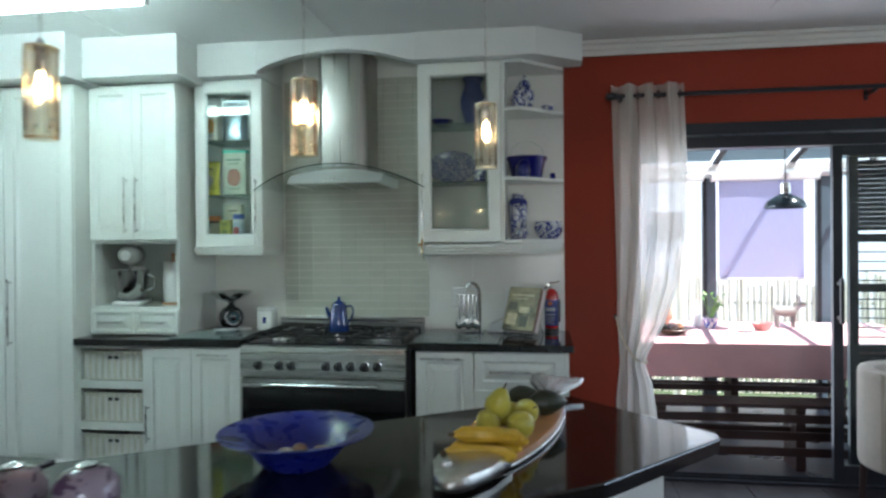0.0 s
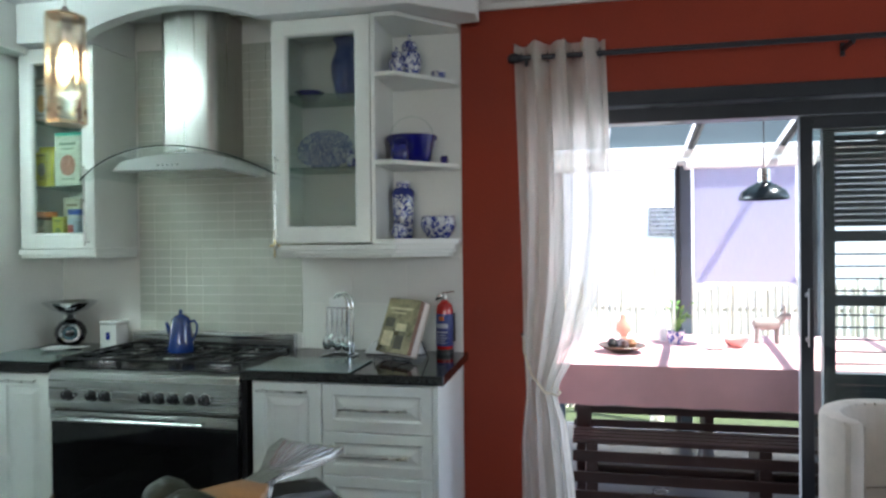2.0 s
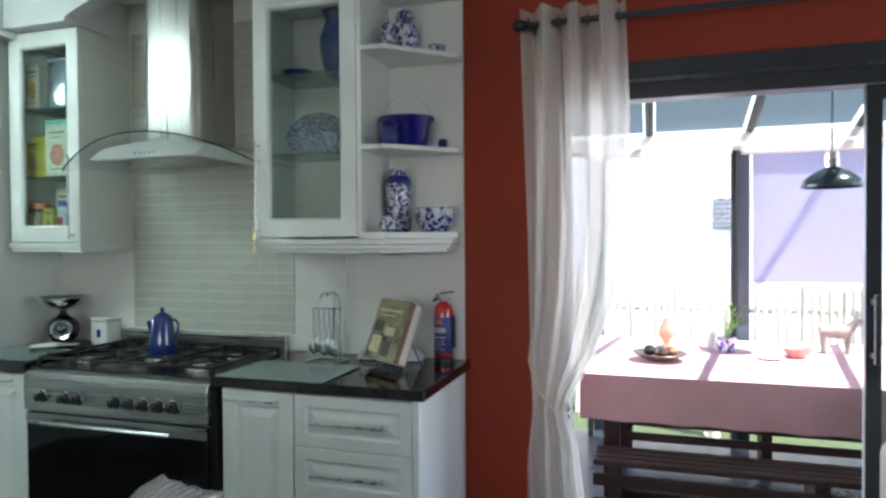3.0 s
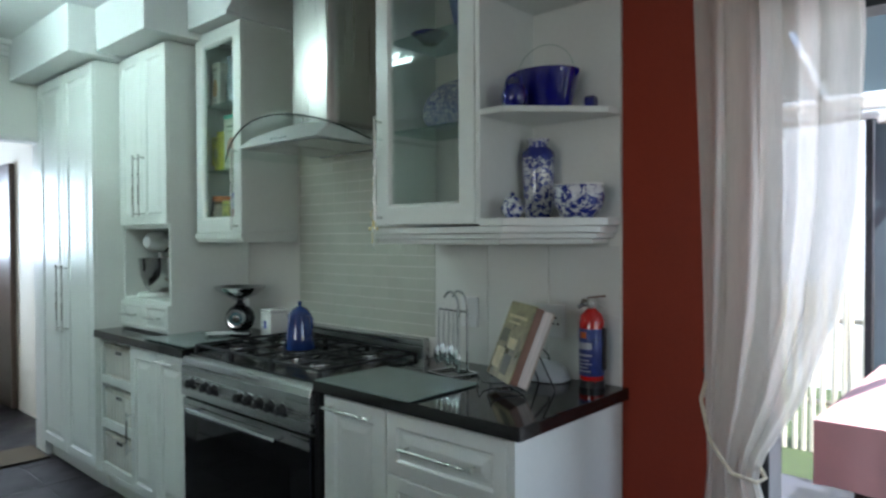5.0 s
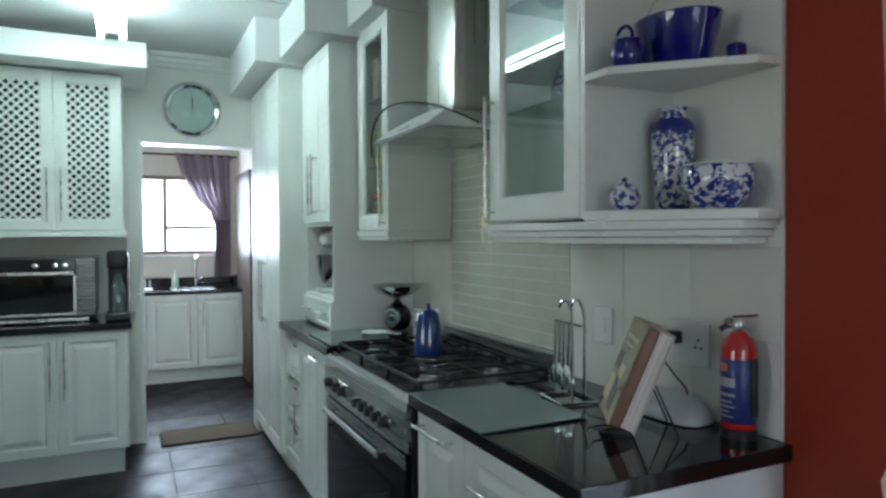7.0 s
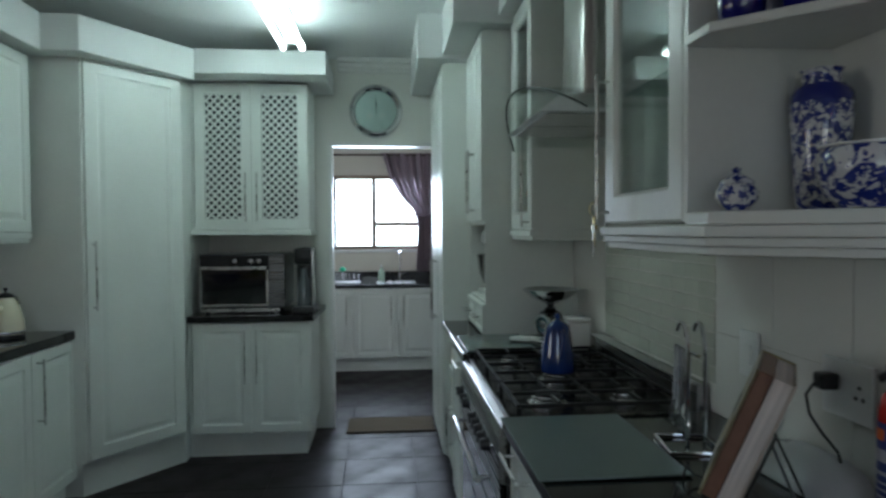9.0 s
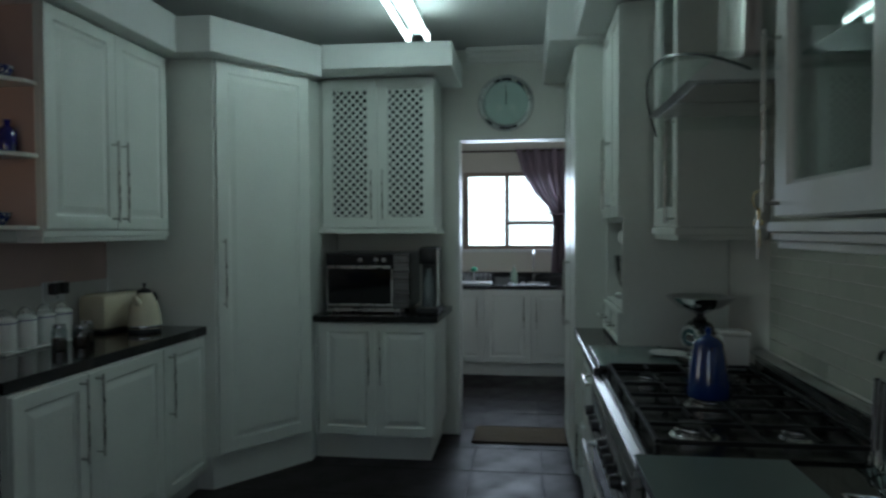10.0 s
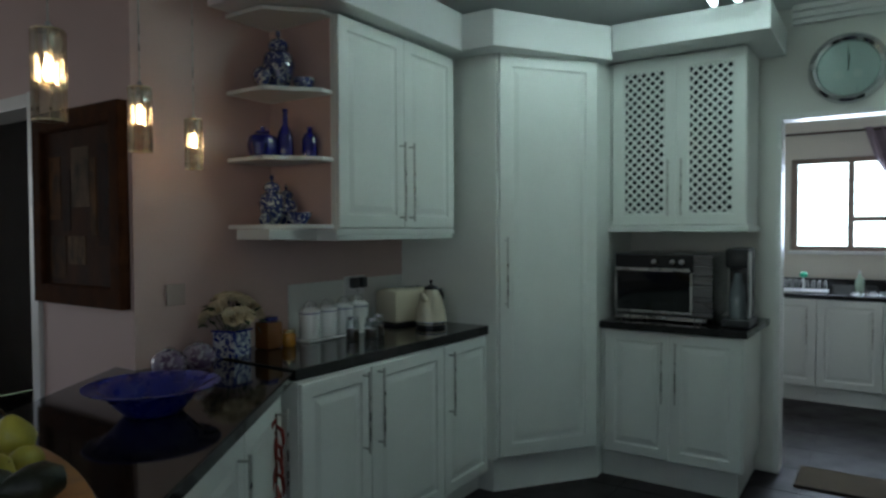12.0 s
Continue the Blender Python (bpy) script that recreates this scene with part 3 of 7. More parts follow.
def lattice_door(x, z, w, h, hx):
    d = part("door", panelled(w, h, 0.02, 0.06, True), CAB, lt, m=pose(x, 0, z))
    # near-black sheet paints in the cabinet's inner shade behind the holes
    part("backing", box(0.06, w - 0.06, -0.003, -0.001, 0.06, h - 0.06), GAPSHADE, d, "dark sheet standing in for the shade behind the lattice")
    bm, s = bmesh.new(), 0.036
    x0, x1, z0, z1 = 0.064, w - 0.064, 0.064, h - 0.064
    for sign in (1, -1):
        c = -3.0
        while c < 3.0:
            pts = []
            for xx in (x0, x1):
                pts.append((xx, c + sign * xx))
            (xa, za), (xb, zb) = pts
            def clip(zc):
                return xa + (zc - za) * (xb - xa) / (zb - za)
            lo, hi = sorted((za, zb))
            if hi > z0 + 0.004 and lo < z1 - 0.004:
                qa, qb = [xa, za], [xb, zb]
                for q in (qa, qb):
                    if q[1] < z0:
                        q[0], q[1] = clip(z0), z0
                    if q[1] > z1:
                        q[0], q[1] = clip(z1), z1
                dx, dz = qb[0] - qa[0], qb[1] - qa[1]
                ln = math.hypot(dx, dz)
                if ln > 0.012:
                    nx, nz, hw = -dz / ln, dx / ln, 0.0064
                    yb, yf = (-0.006, -0.011) if sign > 0 else (-0.010, -0.015)
                    vs = [bm.verts.new((q[0] + k * nx * hw, yy, q[1] + k * nz * hw)) for yy in (yb, yf) for q, k in ((qa, 1), (qa, -1), (qb, -1), (qb, 1))]
                    bm.faces.new(vs[4:]), bm.faces.new(vs[:4])
                    for i in range(4):
                        j = (i + 1) % 4
                        bm.faces.new((vs[i], vs[j], vs[4 + j], vs[4 + i]))
            c += s * 1.41
    part("lattice", bm, CAB, d, "white diamond lattice")
    part("handle", bar_handle(0.28, True), SATIN, d, "brushed metal bar handle", True, pose(hx, -0.02, 0.07))


lattice_door(0.03, 1.443, 0.36, 0.945, 0.325)
lattice_door(0.392, 1.443, 0.361, 0.945, 0.035)

# south worktop and peninsula as one run of granite
w = thing("worktop", "polished black granite worktop along the pink wall", "worktop")
part("slab", prism([(-1.37, -2.605), (0.0, -2.655), (-0.02, YS + 0.003), (-1.37, YS + 0.003)], 0.86, 0.906, 0.004), GRANITE, w)
pen = thing("peninsula", "white panelled peninsula with an angled black granite top", "kitchen island")
ISL = [(0.001, -2.66), (1.295, -1.785), (1.677, -2.205), (1.672, -2.255), (1.33, -2.64), (0.301, -3.32), (0.301, YS + 0.004), (-0.018, YS + 0.004)]
part("top", prism(ISL, 0.858, 0.898, 0.005), GRANITE, pen, "polished black granite top")
part("base", prism([(0.06, -2.68), (1.26, -1.86), (1.54, -2.16), (1.20, -2.55), (0.302, -3.14), (0.25, YS + 0.006), (0.02, YS + 0.006)], 0.1, 0.857), CAB, pen)
part("plinth", prism([(0.12, -2.70), (1.22, -1.93), (1.48, -2.17), (1.16, -2.50), (0.302, -3.10), (0.25, YS + 0.01), (0.06, YS + 0.01)], 0, 0.099), CAB, pen)
ua = math.degrees(math.atan2(-1.86 + 2.68, 1.26 - 0.06))
for i in range(3):
    q = part("door", panelled(0.46, 0.72), CAB, pen, m=Matrix.Translation((0.06 + (0.49 + i * 0.47) * math.cos(radians(ua)), -2.68 + (0.49 + i * 0.47) * math.sin(radians(ua)), 0.115)) @ pose(0, 0, 0, 0, 0, ua + 180))
    part("handle", bar_handle(0.28, True), SATIN, q, "brushed metal bar handle", True, pose(0.40, -0.02, 0.38))

# ---- cooker and hood ----
rc = thing("range_cooker", "wide stainless steel range cooker with a gas hob", "cooker", pose(-0.012, -0.60, 0))
HW = 0.472
part("body", box(-HW, HW, 0.0, 0.59, 0.12, 0.868, 0.003), STEEL, rc)
part("toe_kick", box(-HW + 0.02, HW - 0.02, 0.05, 0.56, 0, 0.119), BLACKP, rc)
part("side_trim", box(HW + 0.001, HW + 0.028, -0.01, 0.57, 0.0, 0.862), IRON, rc, "dark gap strip beside the cooker")
bm = prism([(-0.012, 0.70), (-0.034, 0.705), (-0.034, 0.835), (-0.026, 0.868), (0.0, 0.878), (0.03, 0.878), (0.03, 0.70)], -HW - 0.002, HW + 0.002, 0.003)
bmesh.ops.transform(bm, matrix=Matrix(((0, 0, 1, 0), (1, 0, 0, 0), (0, 1, 0, 0), (0, 0, 0, 1))), verts=bm.verts)
part("control_panel", bm, STEELH, rc, "brushed steel control panel")
for x in (-0.365, -0.241, -0.172, 0.028, 0.099, 0.169, 0.246, 0.318):
    k = part("knob", lathe([(0.0, -0.002), (0.024, 0.0), (0.024, 0.006), (0.02, 0.01), (0.018, 0.03), (0.0, 0.032)], 20), BLACKP, rc, "black control knob", True, pose(x, -0.0345, 0.77, 90))
    part("pointer", box(-0.002, 0.002, 0.004, 0.017, 0.0315, 0.034), CHROME, k)
    part("ring", lathe([(0.021, -0.001), (0.029, 0.0), (0.029, 0.003), (0.023, 0.005)], 20), CHROME, k, "", True)
od = part("oven_door", box(-HW + 0.006, HW - 0.006, -0.028, -0.002, 0.17, 0.692, 0.004), BLACKG, rc, "black glass oven door")
part("window", box(-0.34, 0.34, -0.0305, -0.0285, 0.25, 0.56, 0.0), material("oven_window", (0.004, 0.004, 0.004), 0.03), od)
part("door_trim", box(-HW + 0.006, HW - 0.006, -0.031, -0.0285, 0.645, 0.692), STEELH, od)
hb = pipe([(-0.33, -0.075, 0.665), (0.33, -0.075, 0.665)], 0.0115, 14)
for x in (-0.31, 0.31):
    pipe([(x, -0.03, 0.665), (x, -0.075, 0.665)], 0.008, 10, hb)
part("handle", hb, CHROME, od, "polished steel bar handle", True)
part("lower_drawer", box(-HW + 0.006, HW - 0.006, -0.026, -0.002, 0.125, 0.166, 0.003), STEELH, rc)
part("hob_top", box(-HW, HW, 0.006, 0.55, 0.8795, 0.886, 0.002), material("black_hob_enamel", (0.012, 0.012, 0.012), 0.22, 0, 12, 0.3), rc, "black enamel hob top")
part("upstand", boxes((-HW, HW, 0.553, 0.588, 0.87, 0.972), (-HW, HW, 0.530, 0.588, 0.9722, 0.978), bev=0.003), STEELH, rc, "brushed steel rear upstand")
for x, y, r in ((-0.30, 0.15, 0.04), (-0.30, 0.40, 0.05), (0.0, 0.275, 0.065), (0.30, 0.15, 0.05), (0.30, 0.40, 0.036)):
    bn = part("burner", lathe([(r * 1.25, 0), (r * 1.25, 0.006), (r, 0.012), (r, 0.02), (r * 0.8, 0.022), (r * 0.78, 0.027), (0, 0.028)], 24), ALUM, rc, "aluminium gas burner", True, pose(x, y, 0.887))
    part("cap", lathe([(r * 0.86, 0.0275), (r * 0.86, 0.033), (r * 0.7, 0.036), (0, 0.036)], 24), IRON, bn, "black enamel burner cap", True)
for x0 in (-0.455, -0.15, 0.155):
    w, y0, y1, z = 0.295, 0.03, 0.525, 0.925
    ps = part("pan_support", boxes((x0, x0 + w, y0 - 0.006, y0 + 0.006, z - 0.01, z), bev=0.002), IRON, rc, "black cast iron pan support")
    bars = [(x0, x0 + w, y - 0.006, y + 0.006, z - 0.01, z) for y in ((y0 + y1) / 2, y1)]
    bars += [(x - 0.006, x + 0.006, y0 + 0.0065, y1 + 0.006, z - 0.0102, z + 0.0005) for x in (x0, x0 + w / 2, x0 + w)]
    for y in ((y0 * 3 + y1) / 4, (y0 + 3 * y1) / 4):
        bars += [(x0 + 0.012, x0 + 0.1, y - 0.005, y + 0.005, z - 0.009, z + 0.004), (x0 + w - 0.1, x0 + w - 0.012, y - 0.005, y + 0.005, z - 0.009, z + 0.004)]
    bars += [(x - 0.007, x + 0.007, y - 0.007, y + 0.007, 0.887, z - 0.0104) for x in (x0, x0 + w) for y in (y0, y1)]
    for q in bars:
        part("bar", box(*q, 0.0018), IRON, ps)

hd = thing("cooker_hood", "stainless chimney cooker hood with a curved glass canopy", "cooker hood", pose(0.012, -0.003, 0))
ch = prism([(-0.15, -0.004), (-0.15, -0.245)] + arc(-0.11, -0.245, 0.04, 180, 270, 6) + arc(0.11, -0.245, 0.04, 270, 360, 6) + [(0.15, -0.245), (0.15, -0.004)], 1.845, 2.62)
part("chimney", ch, STEEL, hd, "brushed steel chimney", True)
part("chimney_sleeve", prism([(-0.153, -0.004), (-0.153, -0.245)] + arc(-0.11, -0.245, 0.043, 180, 270, 6) + arc(0.11, -0.245, 0.043, 270, 360, 6) + [(0.153, -0.245), (0.153, -0.004)], 1.846, 2.10), STEEL, hd, "", True)
R = 1.05
zc = 1.90 - R
can = prism([(-0.28, 1.797), (0.28, 1.797)] + [(R * math.sin(a), zc + R * math.cos(a) - 0.012) for a in [0.2695 - 0.539 * i / 16 for i in range(17)]], 0.0, 0.47)
bmesh.ops.transform(can, matrix=Matrix(((1, 0, 0, 0), (0, 0, -1, 0), (0, 1, 0, 0), (0, 0, 0, 1))), verts=can.verts)
HOODST = streaked("satin_hood_steel", (0.76, 0.77, 0.76), 0.5, 0.55, (1, 40, 60), 0.05, 0.02)
for v in can.verts:
    if v.co.y < -0.3:
        v.co.y += (v.co.z - 1.797) * 1.3
part("canopy", can, HOODST, hd, "brushed steel curved canopy")
gm = bmesh.new()
GN = 28
rows_ = []
for i in range(GN + 1):
    a = -0.515 + 1.03 * i / GN
    x = R * math.sin(a)
    yf = -0.50 + 0.10 * (x / 0.5) ** 2
    rows_.append([gm.verts.new((x, y, zc + R * math.cos(a) + dz)) for y, dz in ((-0.004, 0), (yf, 0), (yf, 0.006), (-0.004, 0.006))])
for a, b in zip(rows_, rows_[1:]):
    for k in range(4):
        gm.faces.new((a[k], a[(k + 1) % 4], b[(k + 1) % 4], b[k]))
gm.faces.new(rows_[0]), gm.faces.new(rows_[-1])
HOODGLASS = pane_glass("hood_glass", (0.96, 0.98, 0.97), 0.05)
part("glass_canopy", gm, HOODGLASS, hd, "curved smoked-edge glass canopy", True)
ed = pipe([(R * math.sin(a), -0.501 + 0.10 * (R * math.sin(a) / 0.5) ** 2, zc + R * math.cos(a) + 0.003) for a in [-0.515 + 1.03 * i / GN for i in range(GN + 1)]], 0.0035, 6)
part("glass_edge", ed, material("dark_glass_edge", (0.02, 0.035, 0.03), 0.15), hd, "dark green glass edge", True)
for x in (-0.13, 0.13):
    part("grease_filter", box(x - 0.12, x + 0.12, -0.44, -0.06, 1.792, 1.7965, 0.001), ALUM, hd)
for i in range(5):
    part("button", lathe([(0.006, 0), (0.006, 0.004), (0, 0.005)], 10), CHROME, hd, "", True, pose(-0.05 + 0.025 * i, -0.445, 1.818, 52))

# ---- lamps ----
TUBE = glow("fluorescent_glow", (0.79, 1.0, 0.92), 15.0)
fl = thing("fluorescent_light", "twin tube fluorescent ceiling light, switched on", "ceiling light", pose(-1.13, -1.49, -0.07))
part("housing", box(-0.61, 0.61, -0.03, 0.03, 2.615, 2.728, 0.006), WHITEP, fl)
for y in (-0.055, 0.055):
    part("tube", pipe([(-0.59, y, 2.59), (0.59, y, 2.59)], 0.014, 12), TUBE, fl, "glowing fluorescent tube", True)
    for x in (-0.6, 0.6):
        part("socket", box(x - 0.012, x + 0.012, y - 0.016, y + 0.016, 2.572, 2.625, 0.003), WHITEP, fl)
part("bracket", boxes((-0.6, -0.58, -0.06, 0.06, 2.618, 2.64), (0.58, 0.6, -0.06, 0.06, 2.618, 2.64)), WHITEP, fl)

BULB = glow("warm_bulb_glow", (1.0, 0.68, 0.32), 52.0)
AMBER = pane_glass("pendant_glass", (0.98, 0.95, 0.90), 0.3)
GILTR = material("gilt_rim", (0.86, 0.74, 0.50), 0.2, 1.0)
EDGE = glass("cut_glass_edge", (1.0, 0.95, 0.86), 0.02, 1.5)
pl = thing("pendant_lamp", "faceted clear glass cylinder pendant lamp, glowing warm", "pendant lamp", pose(1.042, -2.252, 1.645), "pendants over the peninsula")
pts8 = [(0.036 * math.cos(radians(22.5 + 45 * i)), 0.036 * math.sin(radians(22.5 + 45 * i))) for i in range(8)]
for i in range(8):
    (x0, y0), (x1, y1) = pts8[i], pts8[(i + 1) % 8]
    xm, ym, ln = (x0 + x1) / 2, (y0 + y1) / 2, math.hypot(x1 - x0, y1 - y0)
    part("glass_panel", box(-ln / 2 + 0.003, ln / 2 - 0.003, -0.002, 0.002, 0.006, 0.192), AMBER, pl, "clear glass facet", m=pose(xm, ym, 0, 0, 0, 45 * i + 135))
    part("facet_edge", pipe([(x0, y0, 0.004), (x0, y0, 0.194)], 0.0034, 6), EDGE, pl, "bright cut glass edge", True)
    part("stud", lathe([(0, -0.004), (0.004, 0), (0, 0.004)], 8), GILTR, pl, "small gilt stud", True, pose(x0, y0, 0.024))
part("rim", lathe([(0.030, 0.0), (0.038, 0.0), (0.038, 0.005), (0.030, 0.005)], 8), GILTR, pl, "thin gilt rim", m=pose(0, 0, 0, 0, 0, 22.5))
part("rim", lathe([(0.030, 0.193), (0.038, 0.193), (0.038, 0.197), (0.030, 0.197)], 8), GILTR, pl, "thin gilt rim", m=pose(0, 0, 0, 0, 0, 22.5))
part("bulb", lathe([(0.0, 0.088), (0.008, 0.091), (0.0115, 0.105), (0.010, 0.122), (0.006, 0.14), (0, 0.141)], 14), BULB, pl, "glowing bulb", True)
part("lampholder", lathe([(0.009, 0.1412), (0.012, 0.145), (0.012, 0.2), (0.004, 0.215), (0.0, 0.216)], 14), CHROME, pl, "chrome lampholder", True)
part("cap", lathe([(0.0, 0.198), (0.0295, 0.1965), (0.0295, 0.1955), (0.0, 0.1955)], 16), CHROME, pl, "", True)
part("cable", pipe([(0, 0, 0.216), (0, 0, 1.062)], 0.0022, 6), SATIN, pl, "thin suspension cable")
part("ceiling_rose", lathe([(0.045, 1.0805), (0.045, 1.071), (0.03, 1.062), (0, 1.062)], 20), CHROME, pl, "", True)
for ob in pl.children:
    ob.matrix_basis = Matrix.Diagonal((0.84, 0.84, 0.94, 1)) @ ob.matrix_basis
copy_thing(pl, pose(0.630, -2.600, 1.645))
copy_thing(pl, pose(0.208, -2.944, 1.645))

# ---- clock ----
ck = thing("wall_clock", "round chrome wall clock with a pale face", "clock", pose(XW + 0.003, -1.012, 2.288, 0, 90, 0))
part("rim", lathe([(0.19, 0), (0.192, 0.012), (0.182, 0.03), (0.165, 0.036), (0.15, 0.03), (0.143, 0.014), (0.143, 0)], 48), CHROME, ck, "polished chrome rim", True)
part("face", lathe([(0.0, 0.010), (0.143, 0.010), (0.143, 0.004), (0, 0.004)], 40), material("clock_face", (0.62, 0.68, 0.68), 0.3, 0.3, 4, 0.05), ck, "pale silver face")
for i in range(12):
    a = radians(30 * i)
    part("hour_mark", boxes((0.118, 0.135, -0.002, 0.002, 0.0105, 0.0125)), SATIN, ck, m=pose(0, 0, 0, 0, 0, 30 * i))
for ln, wd_, an in ((0.075, 0.006, 176), (0.11, 0.004, 181)):
    part("hand_pointer", box(-0.012, ln, -wd_ / 2, wd_ / 2, 0.0135, 0.0155), BLACKP, ck, m=pose(0, 0, 0.001 if ln > 0.1 else 0, 0, 0, an))
for y in (-0.045, 0.045):
    part("sub_dial", lathe([(0, 0.0108), (0.024, 0.0108), (0.024, 0.0102), (0, 0.0102)], 20), WHITEP, ck, "pale sub-dial", False, pose(0.03, y, 0))
part("crystal", lathe([(0, 0.020), (0.145, 0.018), (0.145, 0.0165), (0, 0.0165)], 40), CLEAR, ck, "clear cover glass", True)

# ---- patio doors, curtain, rod ----
pd = thing("patio_door", "dark aluminium sliding patio door, standing open", "door")
part("head_track", boxes((DX0, DX1, -0.02, 0.135, 2.079, 2.146), *[(x, x + 0.03, 0.04, 0.09, 2.07, 2.079) for x in (DX0 + 0.01, 2.24, 2.86, 3.6, 4.3, DX1 - 0.04)], (DX0, DX1, 0.015, 0.115, 2.0, 2.07), bev=0.003), DARKFRAME, pd, "dark aluminium head track with a slit of daylight")
part("side_jamb", box(DX0 + 0.001, DX0 + 0.05, 0.003, 0.13, 0.02, 1.999, 0.003), DARKFRAME, pd)
part("side_jamb", box(DX1 - 0.05, DX1 - 0.001, 0.003, 0.13, 0.02, 1.999, 0.003), DARKFRAME, pd)
part("sill_track", boxes((DX0, DX1, 0.0, 0.135, -0.004, 0.015), (DX0, DX1, 0.03, 0.036, 0.015, 0.03), (DX0, DX1, 0.08, 0.086, 0.015, 0.03)), DARKFRAME, pd, "dark aluminium floor track")
for x0, x1, y in ((2.885, 3.82, 0.03), (3.78, 4.70, 0.075)):
    lf = part("door_leaf", boxes((x0, x0 + 0.055, y, y + 0.035, 0.03, 1.998), (x1 - 0.055, x1, y, y + 0.035, 0.03, 1.998), (x0 + 0.055, x1 - 0.055, y, y + 0.035, 0.03, 0.12), (x0 + 0.055, x1 - 0.055, y, y + 0.035, 1.94, 1.998), bev=0.002), DARKFRAME, pd)
    pn = part("pane", box(x0 + 0.055, x1 - 0.055, y + 0.015, y + 0.02, 0.12, 1.94), CLEAR, lf, "clear glass pane")
    pn.visible_shadow = False
part("pull_handle", boxes((2.90, 2.925, -0.012, 0.028, 0.98, 1.0), (2.90, 2.925, -0.012, 0.028, 1.18, 1.2), (2.902, 2.923, -0.03, -0.01, 0.96, 1.22), bev=0.003), BLACKP, pd, "black pull handle")

sg = thing("security_shutter", "dark louvred security shutter folded behind the patio door", "shutter")
part("frame", boxes((3.00, 3.05, 0.09, 0.125, 0.035, 1.985), (3.70, 3.75, 0.09, 0.125, 0.035, 1.985), (3.05, 3.70, 0.09, 0.125, 0.035, 0.10), (3.05, 3.70, 0.09, 0.125, 1.93, 1.985)), DARKFRAME, sg)
for z in (0.80, 1.16, 1.455):
    part("rail", box(3.05, 3.70, 0.09, 0.125, z - 0.025, z + 0.025), DARKFRAME, sg)
for i in range(66):
    z = 0.14 + 0.028 * i
    if z > 1.91 or min(abs(z - q) for q in (0.80, 1.16, 1.455)) < 0.03:
        continue
    if 0.82 < z < 1.44:
        if i % 2:
            continue
        part("bar", box(3.05, 3.70, 0.103, 0.112, z - 0.004, z + 0.004), DARKFRAME, sg)
    else:
        part("slat", box(-0.325, 0.325, -0.0135, 0.0135, -0.002, 0.002), DARKFRAME, sg, m=pose(3.375, 0.108, z, 70))

rod = thing("curtain_rod", "dark metal curtain rod with a ball finial", "curtain rod")
part("pole", pipe([(1.63, -0.11, 2.305), (4.95, -0.11, 2.305)], 0.013, 12), DARKFRAME, rod, "", True)
part("finial", lathe([(0, -0.035), (0.018, -0.028), (0.026, 0), (0.018, 0.022), (0.01, 0.03), (0, 0.031)], 18), DARKFRAME, rod, "round dark finial", True, pose(1.612, -0.11, 2.305, 0, 90, 0))
for x in (1.665, 3.05, 4.6):
    part("bracket", boxes((x - 0.008, x + 0.008, -0.125, -0.003, 2.275, 2.29), (x - 0.009, x + 0.009, -0.01, -0.003, 2.25, 2.31)), DARKFRAME, rod)

SHEER = sheer("sheer_white_voile", (0.76, 0.73, 0.67), 0.2)


def drape(z_list, folds, amp, nu, mat, ob_name, parent, label, axis_y, xl, xr, y0, seed=0):
    bm = bmesh.new()
    grid = []
    for z in z_list:
        row = []
        a, b = xl(z), xr(z)
        for i in range(nu + 1):
            u = i / nu
            ph = 2 * math.pi * folds * u
            am = amp(z)
            off = am * math.sin(ph + 0.35 * math.sin(z * 2.1 + seed)) + 0.25 * am * math.sin(2.7 * ph + z * 1.3 + seed)
            x = a + (b - a) * (u + 0.018 * math.sin(ph * 1.5 + z * 1.7))
            row.append(bm.verts.new((x, y0 + off, z) if not axis_y else (y0 + off, x, z)))
        grid.append(row)
    for a, b in zip(grid, grid[1:]):
        for i in range(nu):
            bm.faces.new((a[i], a[i + 1], b[i + 1], b[i]))
    return part(ob_name, bm, mat, parent, label, True)


def lerp_table(tab):
    def f(z):
        for (z0, v0), (z1, v1) in zip(tab, tab[1:]):
            if z >= z1:
                k = (z - z1) / (z0 - z1)
                k = min(1, max(0, k))
                return v1 + (v0 - v1) * k
        return tab[-1][1]
    return f


cu = thing("curtain", "sheer white eyelet curtain tied back with a cord", "curtain")
xr_ = lerp_table([(2.37, 2.03), (1.9, 2.05), (1.5, 2.035), (1.2, 1.99), (0.95, 1.90), (0.80, 1.815), (0.73, 1.79), (0.6, 1.835), (0.3, 1.87), (0.0, 1.89)])
xl_ = lerp_table([(2.37, 1.615), (1.4, 1.63), (0.98, 1.635), (0.73, 1.65), (0.5, 1.625), (0.0, 1.63)])
am_ = lerp_table([(2.37, 0.042), (2.2, 0.04), (1.0, 0.035), (0.73, 0.02), (0.4, 0.035), (0.0, 0.04)])
drape([2.37 - 2.355 * i / 60 for i in range(61)], 3.5, am_, 110, SHEER, "voile", cu, "sheer white voile", False, xl_, xr_, -0.11)
for u in (0.07, 0.21, 0.36, 0.50, 0.64, 0.79, 0.93):
    part("eyelet", lathe([(0.02, -0.002), (0.026, -0.002), (0.026, 0.002), (0.02, 0.002)], 18), DARKFRAME, cu, "dark metal eyelet", False, pose(1.615 + 0.415 * u, -0.11, 2.306, 0, 90, 0))
